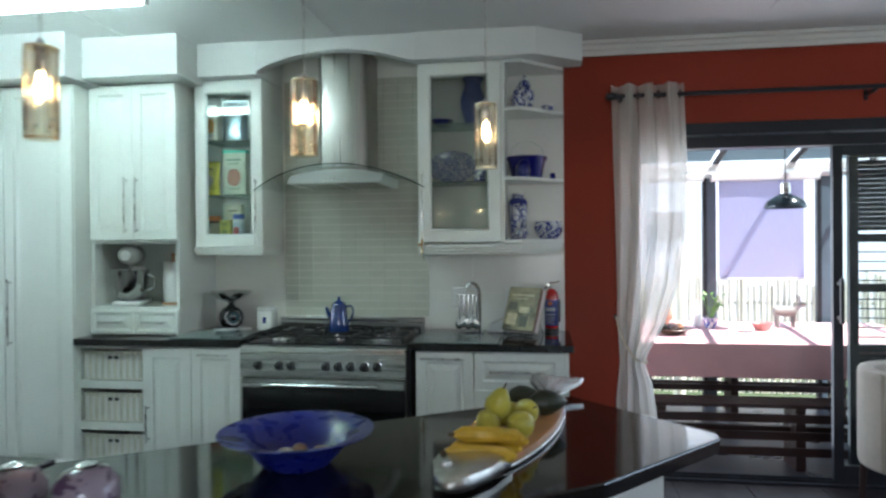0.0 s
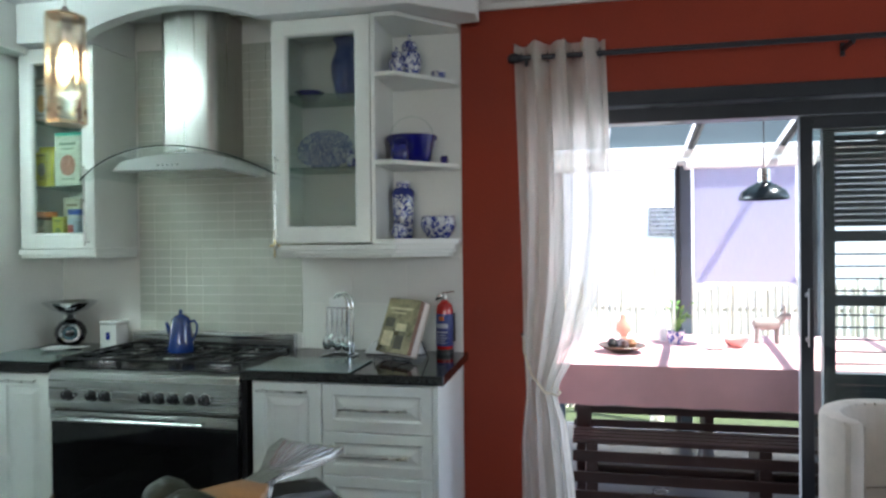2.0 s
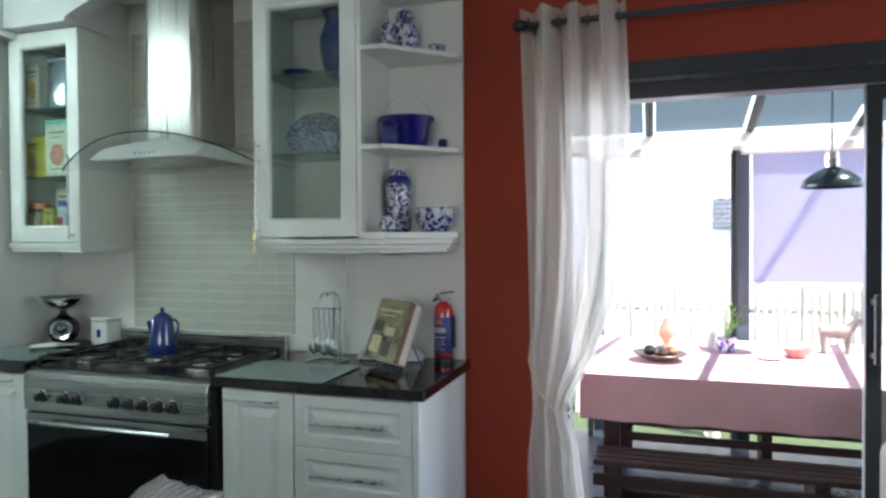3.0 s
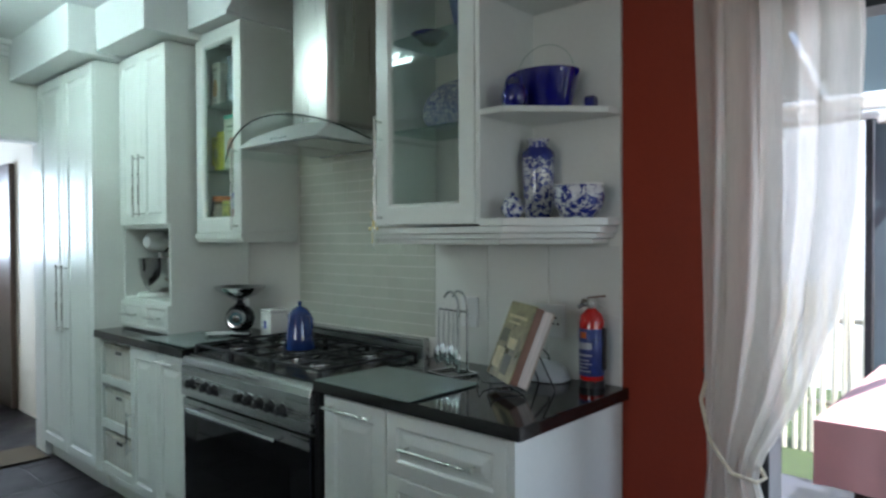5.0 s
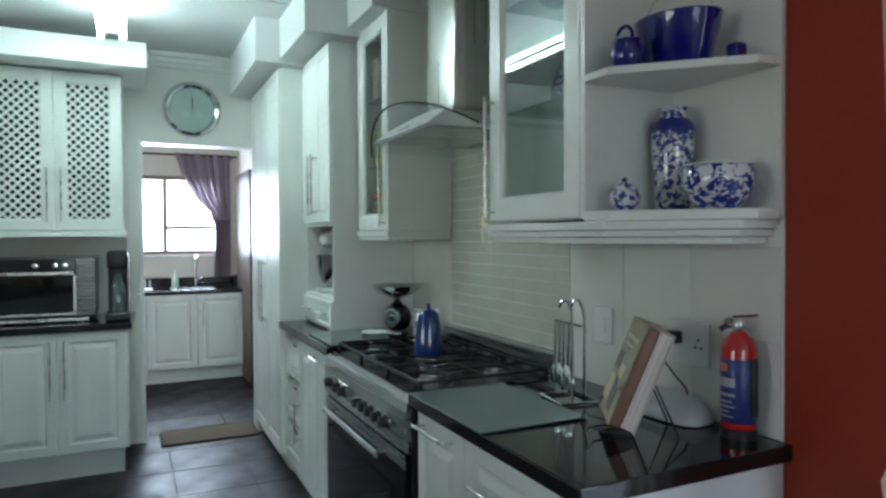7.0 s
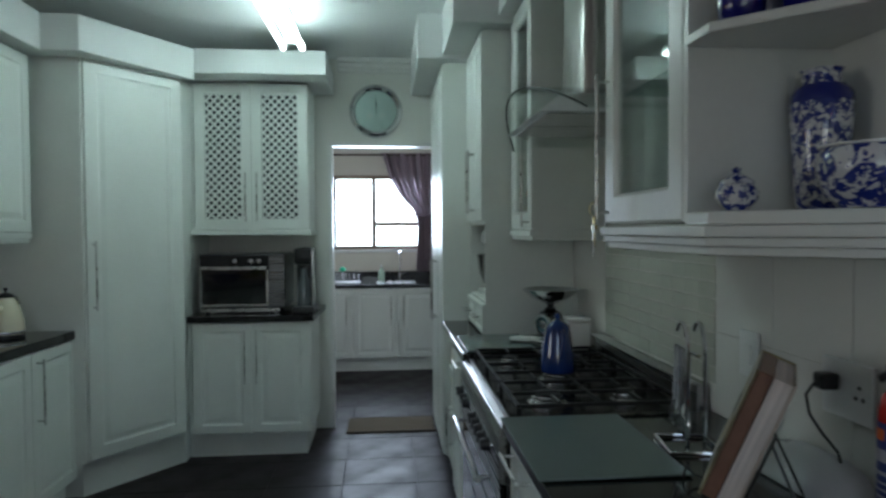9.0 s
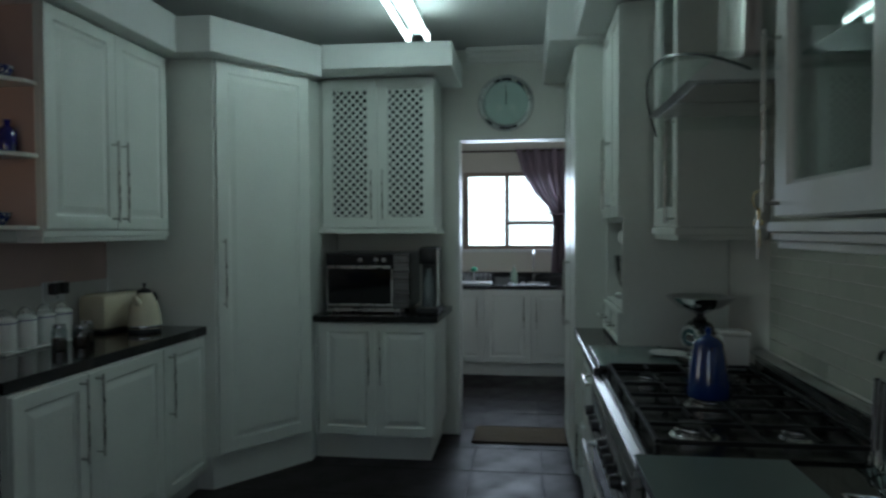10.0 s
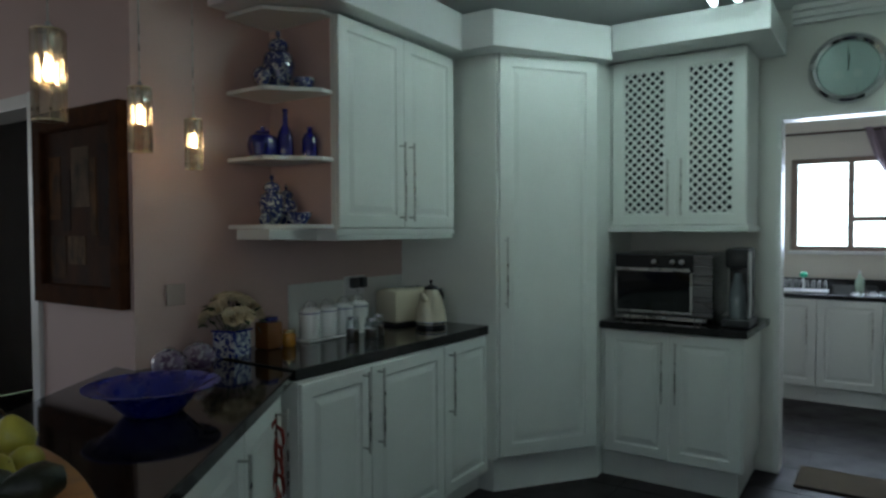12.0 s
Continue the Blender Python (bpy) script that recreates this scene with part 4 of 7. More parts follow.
part("tieback_cord", pipe([(1.638, -0.06, 0.99), (1.645, -0.13, 0.93), (1.68, -0.16, 0.83), (1.74, -0.165, 0.75), (1.80, -0.14, 0.73), (1.81, -0.10, 0.735), (1.76, -0.06, 0.79), (1.68, -0.03, 0.91), (1.638, -0.02, 0.985)], 0.006, 8), material("cream_cord", (0.62, 0.55, 0.42), 0.8, 0, 60, 0.2, 0.4), cu, "cream tieback cord", True)
part("tieback_hook", pipe([(1.632, -0.003, 0.99), (1.632, -0.05, 0.99), (1.632, -0.07, 1.005)], 0.006, 8), BLACKP, cu, "dark wall hook", True)

# ---- dining chair ----
UPH = material("beige_upholstery", (0.47, 0.41, 0.34), 0.9, 0, 14, 0.1, 0.5, 260)
dc = thing("tub_chair", "beige upholstered tub dining chair with dark legs", "chair", pose(3.06, -0.55, 0, 0, 0, 12))
outer = arc(0, 0, 0.28, -20, 200, 20)
inner = arc(0, 0, 0.20, 200, -20, 20)
part("backrest", prism(outer + inner, 0.30, 0.80, 0.03), UPH, dc, "curved padded backrest", True)
part("seat", prism([(-0.24, -0.26), (0.24, -0.26), (0.22, 0.10)] + arc(0, 0, 0.20, 20, 160, 10) + [(-0.22, 0.10)], 0.33, 0.47, 0.025), UPH, dc, "padded seat", True)
for x, y in ((-0.2, -0.2), (0.2, -0.2), (-0.17, 0.18), (0.17, 0.18)):
    part("leg", pipe([(x * 1.08, y * 1.08, 0.0), (x, y, 0.34)], 0.02, 8, taper=[0.013, 0.022]), DARKWOOD, dc)

# ---- patio ----
PAVE = material("patio_paving", (0.045, 0.048, 0.065), 0.3, 0, 4, 0.25, 0.1, 60)
structure("patio_floor", box(0.2, 5.6, 0.141, 2.25, -0.14, -0.02), PAVE, "grey patio paving")
GRASS = material("lawn", (0.04, 0.06, 0.02), 0.9, 0, 20, 0.4, 0.6, 200)
structure("ground", box(-200, 200, -200, 200, -0.3, -0.16), GRASS, "lawn and ground outside")
PALE = material("white_boundary_wall", (0.80, 0.78, 0.80), 0.7, 0, 1.5, 0.06, 0.1, 60)
# self-lit board, added so the scullery window burns out to white
structure("backdrop", box(-9.2, -9.0, -8, 6, -0.16, 6.0), glow("backdrop_glow", (0.9, 0.95, 1.0), 3.2), "glowing board standing in for the bright outdoors past the scullery window")
structure("boundary_wall", box(-4, 12, 5.6, 5.8, -0.16, 3.4), PALE, "white rendered boundary wall")
house = thing("neighbour_window", "small grilled window in the white boundary wall", "window", pose(2.98, 5.595, 1.52) @ Matrix.Diagonal((0.55, 1, 0.6, 1)))
part("frame", boxes((-0.35, -0.3, -0.04, 0, 0, 0.6), (0.3, 0.35, -0.04, 0, 0, 0.6), (-0.3, 0.3, -0.04, 0, 0, 0.05), (-0.3, 0.3, -0.04, 0, 0.55, 0.6)), SATIN, house)
for i in range(5):
    part("louvre", box(-0.3, 0.3, -0.03, -0.01, 0.08 + i * 0.095, 0.13 + i * 0.095), SATIN, house)
BAMBOO = streaked("pale_bamboo", (0.72, 0.66, 0.54), 0.6, 0, (20, 20, 2), 0.3, 0.2)
fence = thing("bamboo_fence", "pale bamboo cane fence behind the patio", "fence")
for i in range(70):
    x = 0.9 + i * 0.062 + random.uniform(-0.012, 0.012)
    part("cane", pipe([(x, 3.3, -0.16), (x + random.uniform(-0.02, 0.02), 3.3, 1.05 + random.uniform(-0.08, 0.1))], 0.022, 6), BAMBOO, fence)
for z in (0.2, 0.8):
    part("rail", pipe([(0.85, 3.335, z), (5.3, 3.335, z)], 0.02, 6), BAMBOO, fence)
tp = thing("timber_post", "weathered round timber post on the lawn", "post", pose(2.57, 2.85, -0.16))
part("trunk", pipe([(0, 0, 0), (0.01, 0, 0.7), (0.0, 0, 1.55)], 0.05, 10, taper=[0.06, 0.052, 0.045]), BAMBOO, tp, "", True)

GREYBLUE = material("grey_blue_steel", (0.10, 0.13, 0.16), 0.4, 0.3, 6, 0.15)
PALEBLUE = material("pale_blue_grey_board", (0.10, 0.14, 0.17), 0.5, 0, 5, 0.15)
ROOFSHEET = sheer("smoky_roof_sheet", (0.075, 0.105, 0.125), 0.06)
pv = thing("patio_enclosure", "steel framed glass patio enclosure with sloping roof", "patio enclosure")
for x in (0.75, 1.7, 2.66, 3.62, 4.58):
    part("post", box(x - 0.03, x + 0.005, 2.08, 2.14, -0.02, 2.02, 0.003), DARKFRAME, pv, "dark steel post")
    part("cover_board", box(x + 0.01, x + 0.09, 2.10, 2.13, -0.02, 2.02, 0.003), PALEBLUE, pv, "pale blue-grey cover board")
for i in range(6):
    x = 0.8 + 0.65 * i
    bm = bmesh.new()
    q = [(x + 0.04, 0.15, 2.735), (x + 0.61, 0.15, 2.735), (x + 0.61, 2.14, 2.175), (x + 0.04, 2.14, 2.175)]
    lo_, hi_ = [bm.verts.new(p_) for p_ in q], [bm.verts.new((a_, b_, c_ + 0.008)) for a_, b_, c_ in q]
    bm.faces.new(lo_), bm.faces.new(hi_)
    for k in range(4):
        bm.faces.new((lo_[k], lo_[(k + 1) % 4], hi_[(k + 1) % 4], hi_[k]))
    part("roof_panel", bm, ROOFSHEET, pv, "smoky blue-grey translucent roof sheet").visible_shadow = False
for x in (0.8, 1.45, 2.1, 2.75, 3.4, 4.05, 4.7):
    part("rafter", pipe([(x + 0.0, 0.145, 2.70), (x, 2.14, 2.14)], 0.028, 4), IRON, pv)
part("eaves_beam", box(0.6, 4.8, 2.07, 2.15, 2.075, 2.14, 0.004), TRIMW, pv)
part("transom", box(0.6, 4.8, 2.085, 2.135, 2.021, 2.06, 0.003), WHITEP, pv)
part("ridge_beam", box(0.6, 4.8, 0.142, 0.20, 2.66, 2.76, 0.004), GREYBLUE, pv)
BLIND = sheer("lilac_sunscreen_fabric", (0.52, 0.52, 0.70), 0.2)
rb = thing("roller_blind", "half-lowered lilac sunscreen roller blind", "blind")
part("fabric", box(2.76, 3.47, 2.05, 2.053, 1.125, 1.99), BLIND, rb, "lilac sunscreen fabric")
part("cassette", box(2.69, 3.60, 2.02, 2.078, 1.985, 2.045, 0.01), WHITEP, rb, "white blind cassette")
part("bottom_bar", box(2.755, 3.475, 2.044, 2.059, 1.105, 1.125, 0.003), WHITEP, rb)
rb2 = thing("roller_blind", "rolled-up white roller blind cassette", "blind")
part("cassette", box(1.73, 2.63, 2.02, 2.078, 1.985, 2.045, 0.01), WHITEP, rb2)

tb = thing("patio_table", "dark red-brown wooden patio table", "table")
part("tabletop", box(1.79, 3.95, 0.60, 1.92, 0.70, 0.742, 0.006), DARKWOOD, tb)
for x in (1.92, 3.84):
    for y in (0.72, 1.80):
        part("leg", box(x - 0.04, x + 0.04, y - 0.04, y + 0.04, -0.02, 0.70, 0.004), DARKWOOD, tb)
part("apron", boxes((1.96, 3.80, 0.69, 0.715, 0.60, 0.70), (1.96, 3.80, 1.80, 1.825, 0.60, 0.70)), DARKWOOD, tb)
PINKC = material("pink_cotton_cloth", (0.68, 0.40, 0.40), 0.85, 0, 5, 0.1, 0.25, 220)
tc = thing("tablecloth", "faded pink tablecloth hanging over the table", "tablecloth")
part("cloth", boxes((1.775, 3.965, 0.585, 1.935, 0.7425, 0.7465)), PINKC, tc)
bm = bmesh.new()
loop = []
per = [(1.773 + 2.194 * i / 40, 0.583) for i in range(41)]
for hgt in (0.746, 0.68, 0.60, 0.52):
    loop.append([bm.verts.new((x, y - 0.012 * math.sin(x * 23) * (0.746 - hgt) * 5 - 0.004, hgt)) for x, y in per])
for a, b in zip(loop, loop[1:]):
    for i in range(40):
        bm.faces.new((a[i], a[i + 1], b[i + 1], b[i]))
part("front_drop", bm, PINKC, tc, "", True)
bm = bmesh.new()
loop = []
for hgt in (0.746, 0.68, 0.60, 0.52):
    loop.append([bm.verts.new((1.771 - 0.012 * math.sin(i * 1.1) * (0.746 - hgt) * 5, 0.583 + 1.352 * i / 24, hgt)) for i in range(25)])
for a, b in zip(loop, loop[1:]):
    for i in range(24):
        bm.faces.new((a[i], a[i + 1], b[i + 1], b[i]))
part("side_drop", bm, PINKC, tc, "", True)
bn = thing("garden_bench", "dark wooden slatted bench at the table", "bench", pose(1.86, 0.30, -0.02), "benches at the patio table")
for i in range(4):
    part("seat_slat", box(0.0, 1.95, 0.01 + i * 0.062, 0.062 + i * 0.062, 0.40, 0.425, 0.004), DARKWOOD, bn)
for x in (0.10, 0.95, 1.80):
    part("leg", box(x - 0.03, x + 0.03, 0.02, 0.24, 0.0, 0.40, 0.004), DARKWOOD, bn)
part("stretcher", box(0.13, 1.77, 0.11, 0.15, 0.20, 0.26, 0.004), DARKWOOD, bn)
for z in (0.10, 0.20, 0.31):
    part("front_rail", box(0.0, 1.95, 0.0, 0.018, z, z + 0.055, 0.003), DARKWOOD, bn)
copy_thing(bn, pose(1.86, 1.75, -0.02))
for z in (0.52, 0.60, 0.68):
    part("back_rail", box(0.0, 1.95, 0.26, 0.285, z - 0.02, z + 0.03, 0.003), DARKWOOD, bpy.data.objects["garden_bench.001"])

# ---- small things ----
CHINA = patterned("blue_white_china", (0.02, 0.035, 0.22), (0.62, 0.64, 0.67), 66, 0.48)
CHINAF = patterned("blue_white_china_fine", (0.07, 0.10, 0.30), (0.60, 0.63, 0.68), 120, 0.49)
CHINAL = patterned("blue_white_china_large", (0.02, 0.035, 0.24), (0.64, 0.66, 0.69), 46, 0.47)
COBALT = material("cobalt_blue_glass", (0.008, 0.008, 0.22), 0.06, 0, 8, 0.25, coat=0.8)
COBALT.node_tree.nodes["Principled BSDF"].inputs["Transmission Weight"].default_value = 0.25
NAVY = material("frosted_blue_glass", (0.03, 0.05, 0.20), 0.3, 0, 8, 0.2)
ENAMEL = material("blue_enamel", (0.012, 0.035, 0.16), 0.12, 0, 12, 0.2, coat=0.7)
CREAMG = material("cream_enamel", (0.66, 0.6, 0.45), 0.22, 0, 6, 0.04, coat=0.5)
WHITEC = material("white_glazed_ceramic", (0.76, 0.76, 0.74), 0.15, 0, 6, 0.04, coat=0.4)
RIMB = material("cobalt_band", (0.02, 0.03, 0.22), 0.12, 0, 6, 0.1, coat=0.5)


def turned(name, label, category, prof, mat, at, segs=32, parts=(), rot=0, group=""):
    t = thing(name, label, category, pose(*at, 0, 0, rot), group)
    part("body", lathe(prof, segs), mat, t, "", True)
    for pn, pp, pm, pl_ in parts:
        part(pn, lathe(pp, segs), pm, t, pl_, True)
    return t


def ginger_jar(at, s, mat, label):
    return turned("ginger_jar", label, "jar", [(0, 0), (0.036 * s, 0), (0.04 * s, 0.01 * s), (0.058 * s, 0.06 * s), (0.066 * s, 0.105 * s), (0.055 * s, 0.145 * s), (0.036 * s, 0.158 * s), (0.034 * s, 0.166 * s), (0, 0.166 * s)], mat, at, 32,
                  [("lid", [(0, 0.1665 * s), (0.041 * s, 0.1665 * s), (0.042 * s, 0.185 * s), (0.03 * s, 0.203 * s), (0.01 * s, 0.21 * s), (0.006 * s, 0.216 * s), (0.012 * s, 0.224 * s), (0.009 * s, 0.24 * s), (0, 0.246 * s)], mat, "domed china lid")])


# shelf unit on the hob wall
Z1, Z2, Z3 = 1.464, 1.823, 2.226
turned("china_vase", "tall blue and white china vase with a blue neck band", "vase", [(0, 0), (0.044, 0), (0.046, 0.012), (0.048, 0.03), (0.055, 0.14), (0.058, 0.205), (0.054, 0.232), (0.04, 0.246), (0.036, 0.254), (0.036, 0.272), (0.04, 0.278), (0.033, 0.279), (0.03, 0.262), (0, 0.262)], CHINA, (1.056, -0.084, Z1), parts=[("neck_band", [(0.0565, 0.213), (0.0585, 0.214), (0.056, 0.232), (0.043, 0.2475), (0.038, 0.2475)], RIMB, "dark blue band")])
turned("china_bowl", "round blue and white china bowl", "bowl", [(0, 0), (0.05, 0), (0.055, 0.006), (0.078, 0.035), (0.086, 0.065), (0.083, 0.092), (0.077, 0.103), (0.081, 0.108), (0.075, 0.109), (0.071, 0.102), (0.077, 0.065), (0.05, 0.015), (0, 0.012)], CHINAL, (1.238, -0.118, Z1), parts=[("rim", [(0.0745, 0.1092), (0.0825, 0.1085), (0.0825, 0.1045), (0.078, 0.1035)], WHITEC, "white rim")])
turned("sugar_pot", "small lidded blue and white china pot", "pot", [(0, 0), (0.022, 0), (0.024, 0.005), (0.038, 0.02), (0.04, 0.034), (0.032, 0.048), (0.03, 0.05), (0, 0.05)], CHINA, (1.085, -0.275, Z1), parts=[("lid", [(0.0, 0.0505), (0.033, 0.0505), (0.03, 0.058), (0.014, 0.068), (0.006, 0.072), (0.009, 0.08), (0.0, 0.086)], CHINA, "pointed china lid")])
# blue glass bucket with handles
bk = thing("glass_bucket", "cobalt blue glass ice bucket with clear loop handle", "bucket", pose(1.112, -0.125, Z2, 0, 0, 8))
part("body", lathe([(0, 0), (0.078, 0), (0.084, 0.01), (0.108, 0.13), (0.11, 0.136), (0.104, 0.136), (0.08, 0.014), (0, 0.012)], 36, squash=(1.08, 0.85)), COBALT, bk, "", True)
part("handle", pipe([(0.105 * math.cos(radians(a)), 0, 0.13 + 0.10 * math.sin(radians(a))) for a in range(5, 176, 10)], 0.0025, 8), CLEAR, bk, "clear loop handle", True)
for s in (-1, 1):
    part("lug", lathe([(0.012, -0.01), (0.016, 0), (0.012, 0.01)], 14), COBALT, bk, "", True, pose(s * 0.108, 0, 0.125, 90))
cup = thing("glass_jug", "small cobalt blue glass jug with a curled handle", "jug", pose(1.092, -0.272, Z2))
part("body", lathe([(0, 0), (0.034, 0), (0.042, 0.012), (0.045, 0.04), (0.038, 0.06), (0.036, 0.07), (0.032, 0.07), (0.038, 0.03), (0, 0.01)], 28), COBALT, cup, "", True)
part("handle", pipe([(0.03 + 0.03 * math.cos(radians(a)) - 0.02, -0.02, 0.07 + 0.03 * math.sin(radians(a))) for a in range(-10, 200, 14)], 0.005, 8), COBALT, cup, "", True)
db = thing("trinket_box", "tiny dark blue glass block", "ornament", pose(1.265, -0.085, Z2))
part("block", box(-0.017, 0.017, -0.017, 0.017, 0, 0.036, 0.003), COBALT, db)
part("top", box(-0.014, 0.014, -0.014, 0.014, 0.0362, 0.040, 0.001), BLACKP, db)
ginger_jar((1.10, -0.105, Z3), 0.95, CHINA, "tall lidded blue and white ginger jar")
ginger_jar((1.06, -0.20, Z3), 0.6, CHINA, "small lidded blue and white ginger jar")
turned("china_cup", "small blue and white china cup", "cup", [(0, 0), (0.025, 0), (0.03, 0.008), (0.038, 0.045), (0.034, 0.045), (0.026, 0.01), (0, 0.008)], CHINA, (1.236, -0.075, Z3))

# inside the right glass cabinet
G1, G2, G0 = 1.807, 2.152, 1.464
pt = thing("china_platter", "oval blue and white china platter leaning upright", "platter", pose(0.655, -0.075, G1 + 0.105, 78, 0, 0))
part("plate", lathe([(0, 0), (0.10, 0.002), (0.13, 0.012), (0.15, 0.016), (0.15, 0.02), (0.125, 0.017), (0.1, 0.006), (0, 0.005)], 40, squash=(1, 0.70)), CHINAF, pt, "", True)
turned("china_mug", "blue and white china mug", "mug", [(0, 0), (0.034, 0), (0.037, 0.005), (0.038, 0.09), (0.034, 0.09), (0.033, 0.008), (0, 0.006)], CHINAL, (0.83, -0.15, G1))
turned("glass_vase", "tall frosted blue glass vase", "vase", [(0, 0), (0.045, 0), (0.05, 0.01), (0.075, 0.12), (0.076, 0.17), (0.052, 0.235), (0.05, 0.26), (0.066, 0.29), (0.062, 0.29), (0.046, 0.26), (0.07, 0.16), (0.04, 0.012), (0, 0.01)], NAVY, (0.79, -0.14, G2))
turned("glass_dish", "blue fluted glass dish", "dish", [(0, 0), (0.03, 0), (0.05, 0.02), (0.075, 0.038), (0.071, 0.04), (0.045, 0.024), (0, 0.008)], COBALT, (0.60, -0.15, G2))
for x, h_, r in ((0.60, 0.035, 0.012), (0.64, 0.03, 0.015), (0.70, 0.04, 0.012), (0.76, 0.03, 0.016), (0.84, 0.04, 0.014)):
    turned("china_miniature", "tiny blue and white china ornament", "ornament", [(0, 0), (r, 0), (r * 1.1, h_ * 0.4), (r * 0.5, h_ * 0.8), (0, h_)], CHINAF if x < 0.8 else COBALT, (x, -0.16, G0), 14)

# inside the left glass cabinet
def print_panel(t, w, y, z0, z1, ground, picture, text):
    """Printed front: a ground, an oval picture and a few bars of unreadable text."""
    part("label", box(-w / 2, w / 2, y - 0.0008, y, z0, z1), material("printed_ground", ground, 0.4, 0, 30, 0.2), t, "printed label")
    oval = [(0.34 * w * math.cos(radians(a)), (z0 * 0.6 + z1 * 0.4) + 0.24 * (z1 - z0) * math.sin(radians(a))) for a in range(0, 360, 24)]
    bm = bmesh.new()
    bm.faces.new([bm.verts.new((x, y - 0.0012, z)) for x, z in oval])
    part("label_picture", bm, material("printed_picture", picture, 0.4, 0, 60, 0.7), t, "printed picture")
    for k, (wd_, zz) in enumerate(((0.7, 0.86), (0.5, 0.76), (0.6, 0.08))):
        z = z0 + (z1 - z0) * zz
        part("text_bar", box(-w * wd_ / 2, w * wd_ / 2, y - 0.0014, y - 0.0009, z, z + (0.010 if k == 0 else 0.005)), material("printed_text", text, 0.4), t)


def packet(at, w, d, h_, colour, picture, text, label):
    t = thing("food_packet", label, "packet", pose(*at))
    part("box", box(-w / 2, w / 2, -d / 2, d / 2, 0, h_, 0.003), material("printed_card", colour, 0.45, 0, 30, 0.2), t)
    print_panel(t, w * 0.88, -d / 2 - 0.0002, h_ * 0.06, h_ * 0.94, [min(1, c_ * 1.1) for c_ in colour], picture, text)
    return t


def bag(at, w, d, h_, mat, label):
    """Soft sealed pouch, swollen in the middle and pinched flat at the top."""
    t = thing("food_packet", label, "packet", pose(*at))
    bm, nu, nv = bmesh.new(), 8, 10
    for side in (-1, 1):
        g = [[bm.verts.new((w * (i / nu - 0.5) * (1 - 0.06 * math.sin(3.1 * j / nv)), side * d / 2 * (math.sin(math.pi * i / nu) ** 0.5) * (1 - (j / nv) ** 3) * (0.9 + 0.2 * rndp.random()) + side * 0.0015, h_ * j / nv)) for i in range(nu + 1)] for j in range(nv + 1)]
        for j in range(nv):
            for i in range(nu):
                bm.faces.new((g[j][i], g[j][i + 1], g[j + 1][i + 1], g[j + 1][i]))
    part("pouch", bm, mat, t, "", True)
    part("seal", box(-w / 2, w / 2, -0.002, 0.002, h_, h_ + 0.012), mat, t, "flat pinched seal")
    return t


def food_jar(at, r_, h_, body, lid, ground, picture, label):
    t = turned("food_jar", label, "jar", [(0, 0), (r_ * 0.95, 0), (r_, 0.005), (r_, h_ * 0.86), (r_ * 0.9, h_ * 0.9), (0, h_ * 0.9)], body, at, 26, [("lid", [(0, h_ * 0.9), (r_ * 0.98, h_ * 0.9), (r_ * 0.98, h_ * 1.05), (r_ * 0.92, h_ * 1.07), (0, h_ * 1.07)], lid, "coloured screw lid")])
    part("label", lathe([(r_ + 0.0002, h_ * 0.14), (r_ + 0.0008, h_ * 0.15), (r_ + 0.0008, h_ * 0.78), (r_ + 0.0002, h_ * 0.79)], 26), material("jar_label", ground, 0.45, 0, 40, 0.4), t, "printed wrap label", True)
    part("label_patch", box(-r_ * 0.45, r_ * 0.45, -r_ - 0.0025, -r_ * 0.9, h_ * 0.28, h_ * 0.6), material("label_print", picture, 0.45, 0, 60, 0.6), t, "printed picture patch")
    return t


rndp = random.Random(9)
L0, L1, L2 = 1.449, 1.757, 2.097
PY = -0.22
ORANGE, BLUEL, TEAL = material("orange_lid", (0.75, 0.2, 0.03), 0.4), material("blue_lid", (0.03, 0.08, 0.45), 0.4), material("teal_print", (0.04, 0.5, 0.36), 0.4)
DKGLASS = material("brown_jar_contents", (0.12, 0.06, 0.03), 0.15, 0, 12, 0.3)
food_jar((-0.855, PY, L0), 0.05, 0.165, DKGLASS, ORANGE, (0.30, 0.27, 0.2), (0.5, 0.42, 0.3), "brown jar with an orange screw lid")
packet((-0.765, PY, L0), 0.068, 0.06, 0.15, (0.50, 0.46, 0.07), (0.20, 0.26, 0.06), (0.10, 0.12, 0.03), "small yellow-green printed food packet")
food_jar((-0.685, PY, L0), 0.036, 0.175, material("white_tin", (0.62, 0.65, 0.7), 0.35), BLUEL, (0.45, 0.52, 0.62), (0.45, 0.06, 0.05), "white and blue tin with a blue lid")
packet((-0.748, PY + 0.075, L0), 0.11, 0.05, 0.255, (0.58, 0.56, 0.44), (0.36, 0.27, 0.18), (0.2, 0.15, 0.1), "tall plain beige food carton")
bag((-0.862, PY, L1), 0.112, 0.05, 0.20, material("yellow_pouch", (0.72, 0.66, 0.03), 0.35, 0, 25, 0.25), "bright yellow food pouch")
print_panel(bpy.data.objects["food_packet.002"], 0.075, -0.029, 0.03, 0.18, (0.66, 0.6, 0.04), (0.38, 0.36, 0.2), (0.12, 0.1, 0.02))
tin = packet((-0.70, PY, L1), 0.155, 0.06, 0.262, (0.50, 0.53, 0.42), (0.45, 0.2, 0.14), (0.12, 0.2, 0.14), "large pale printed carton with a teal top")
part("top_fold", box(-0.0785, 0.0785, -0.032, 0.032, 0.2625, 0.28, 0.004), TEAL, tin, "teal lid")
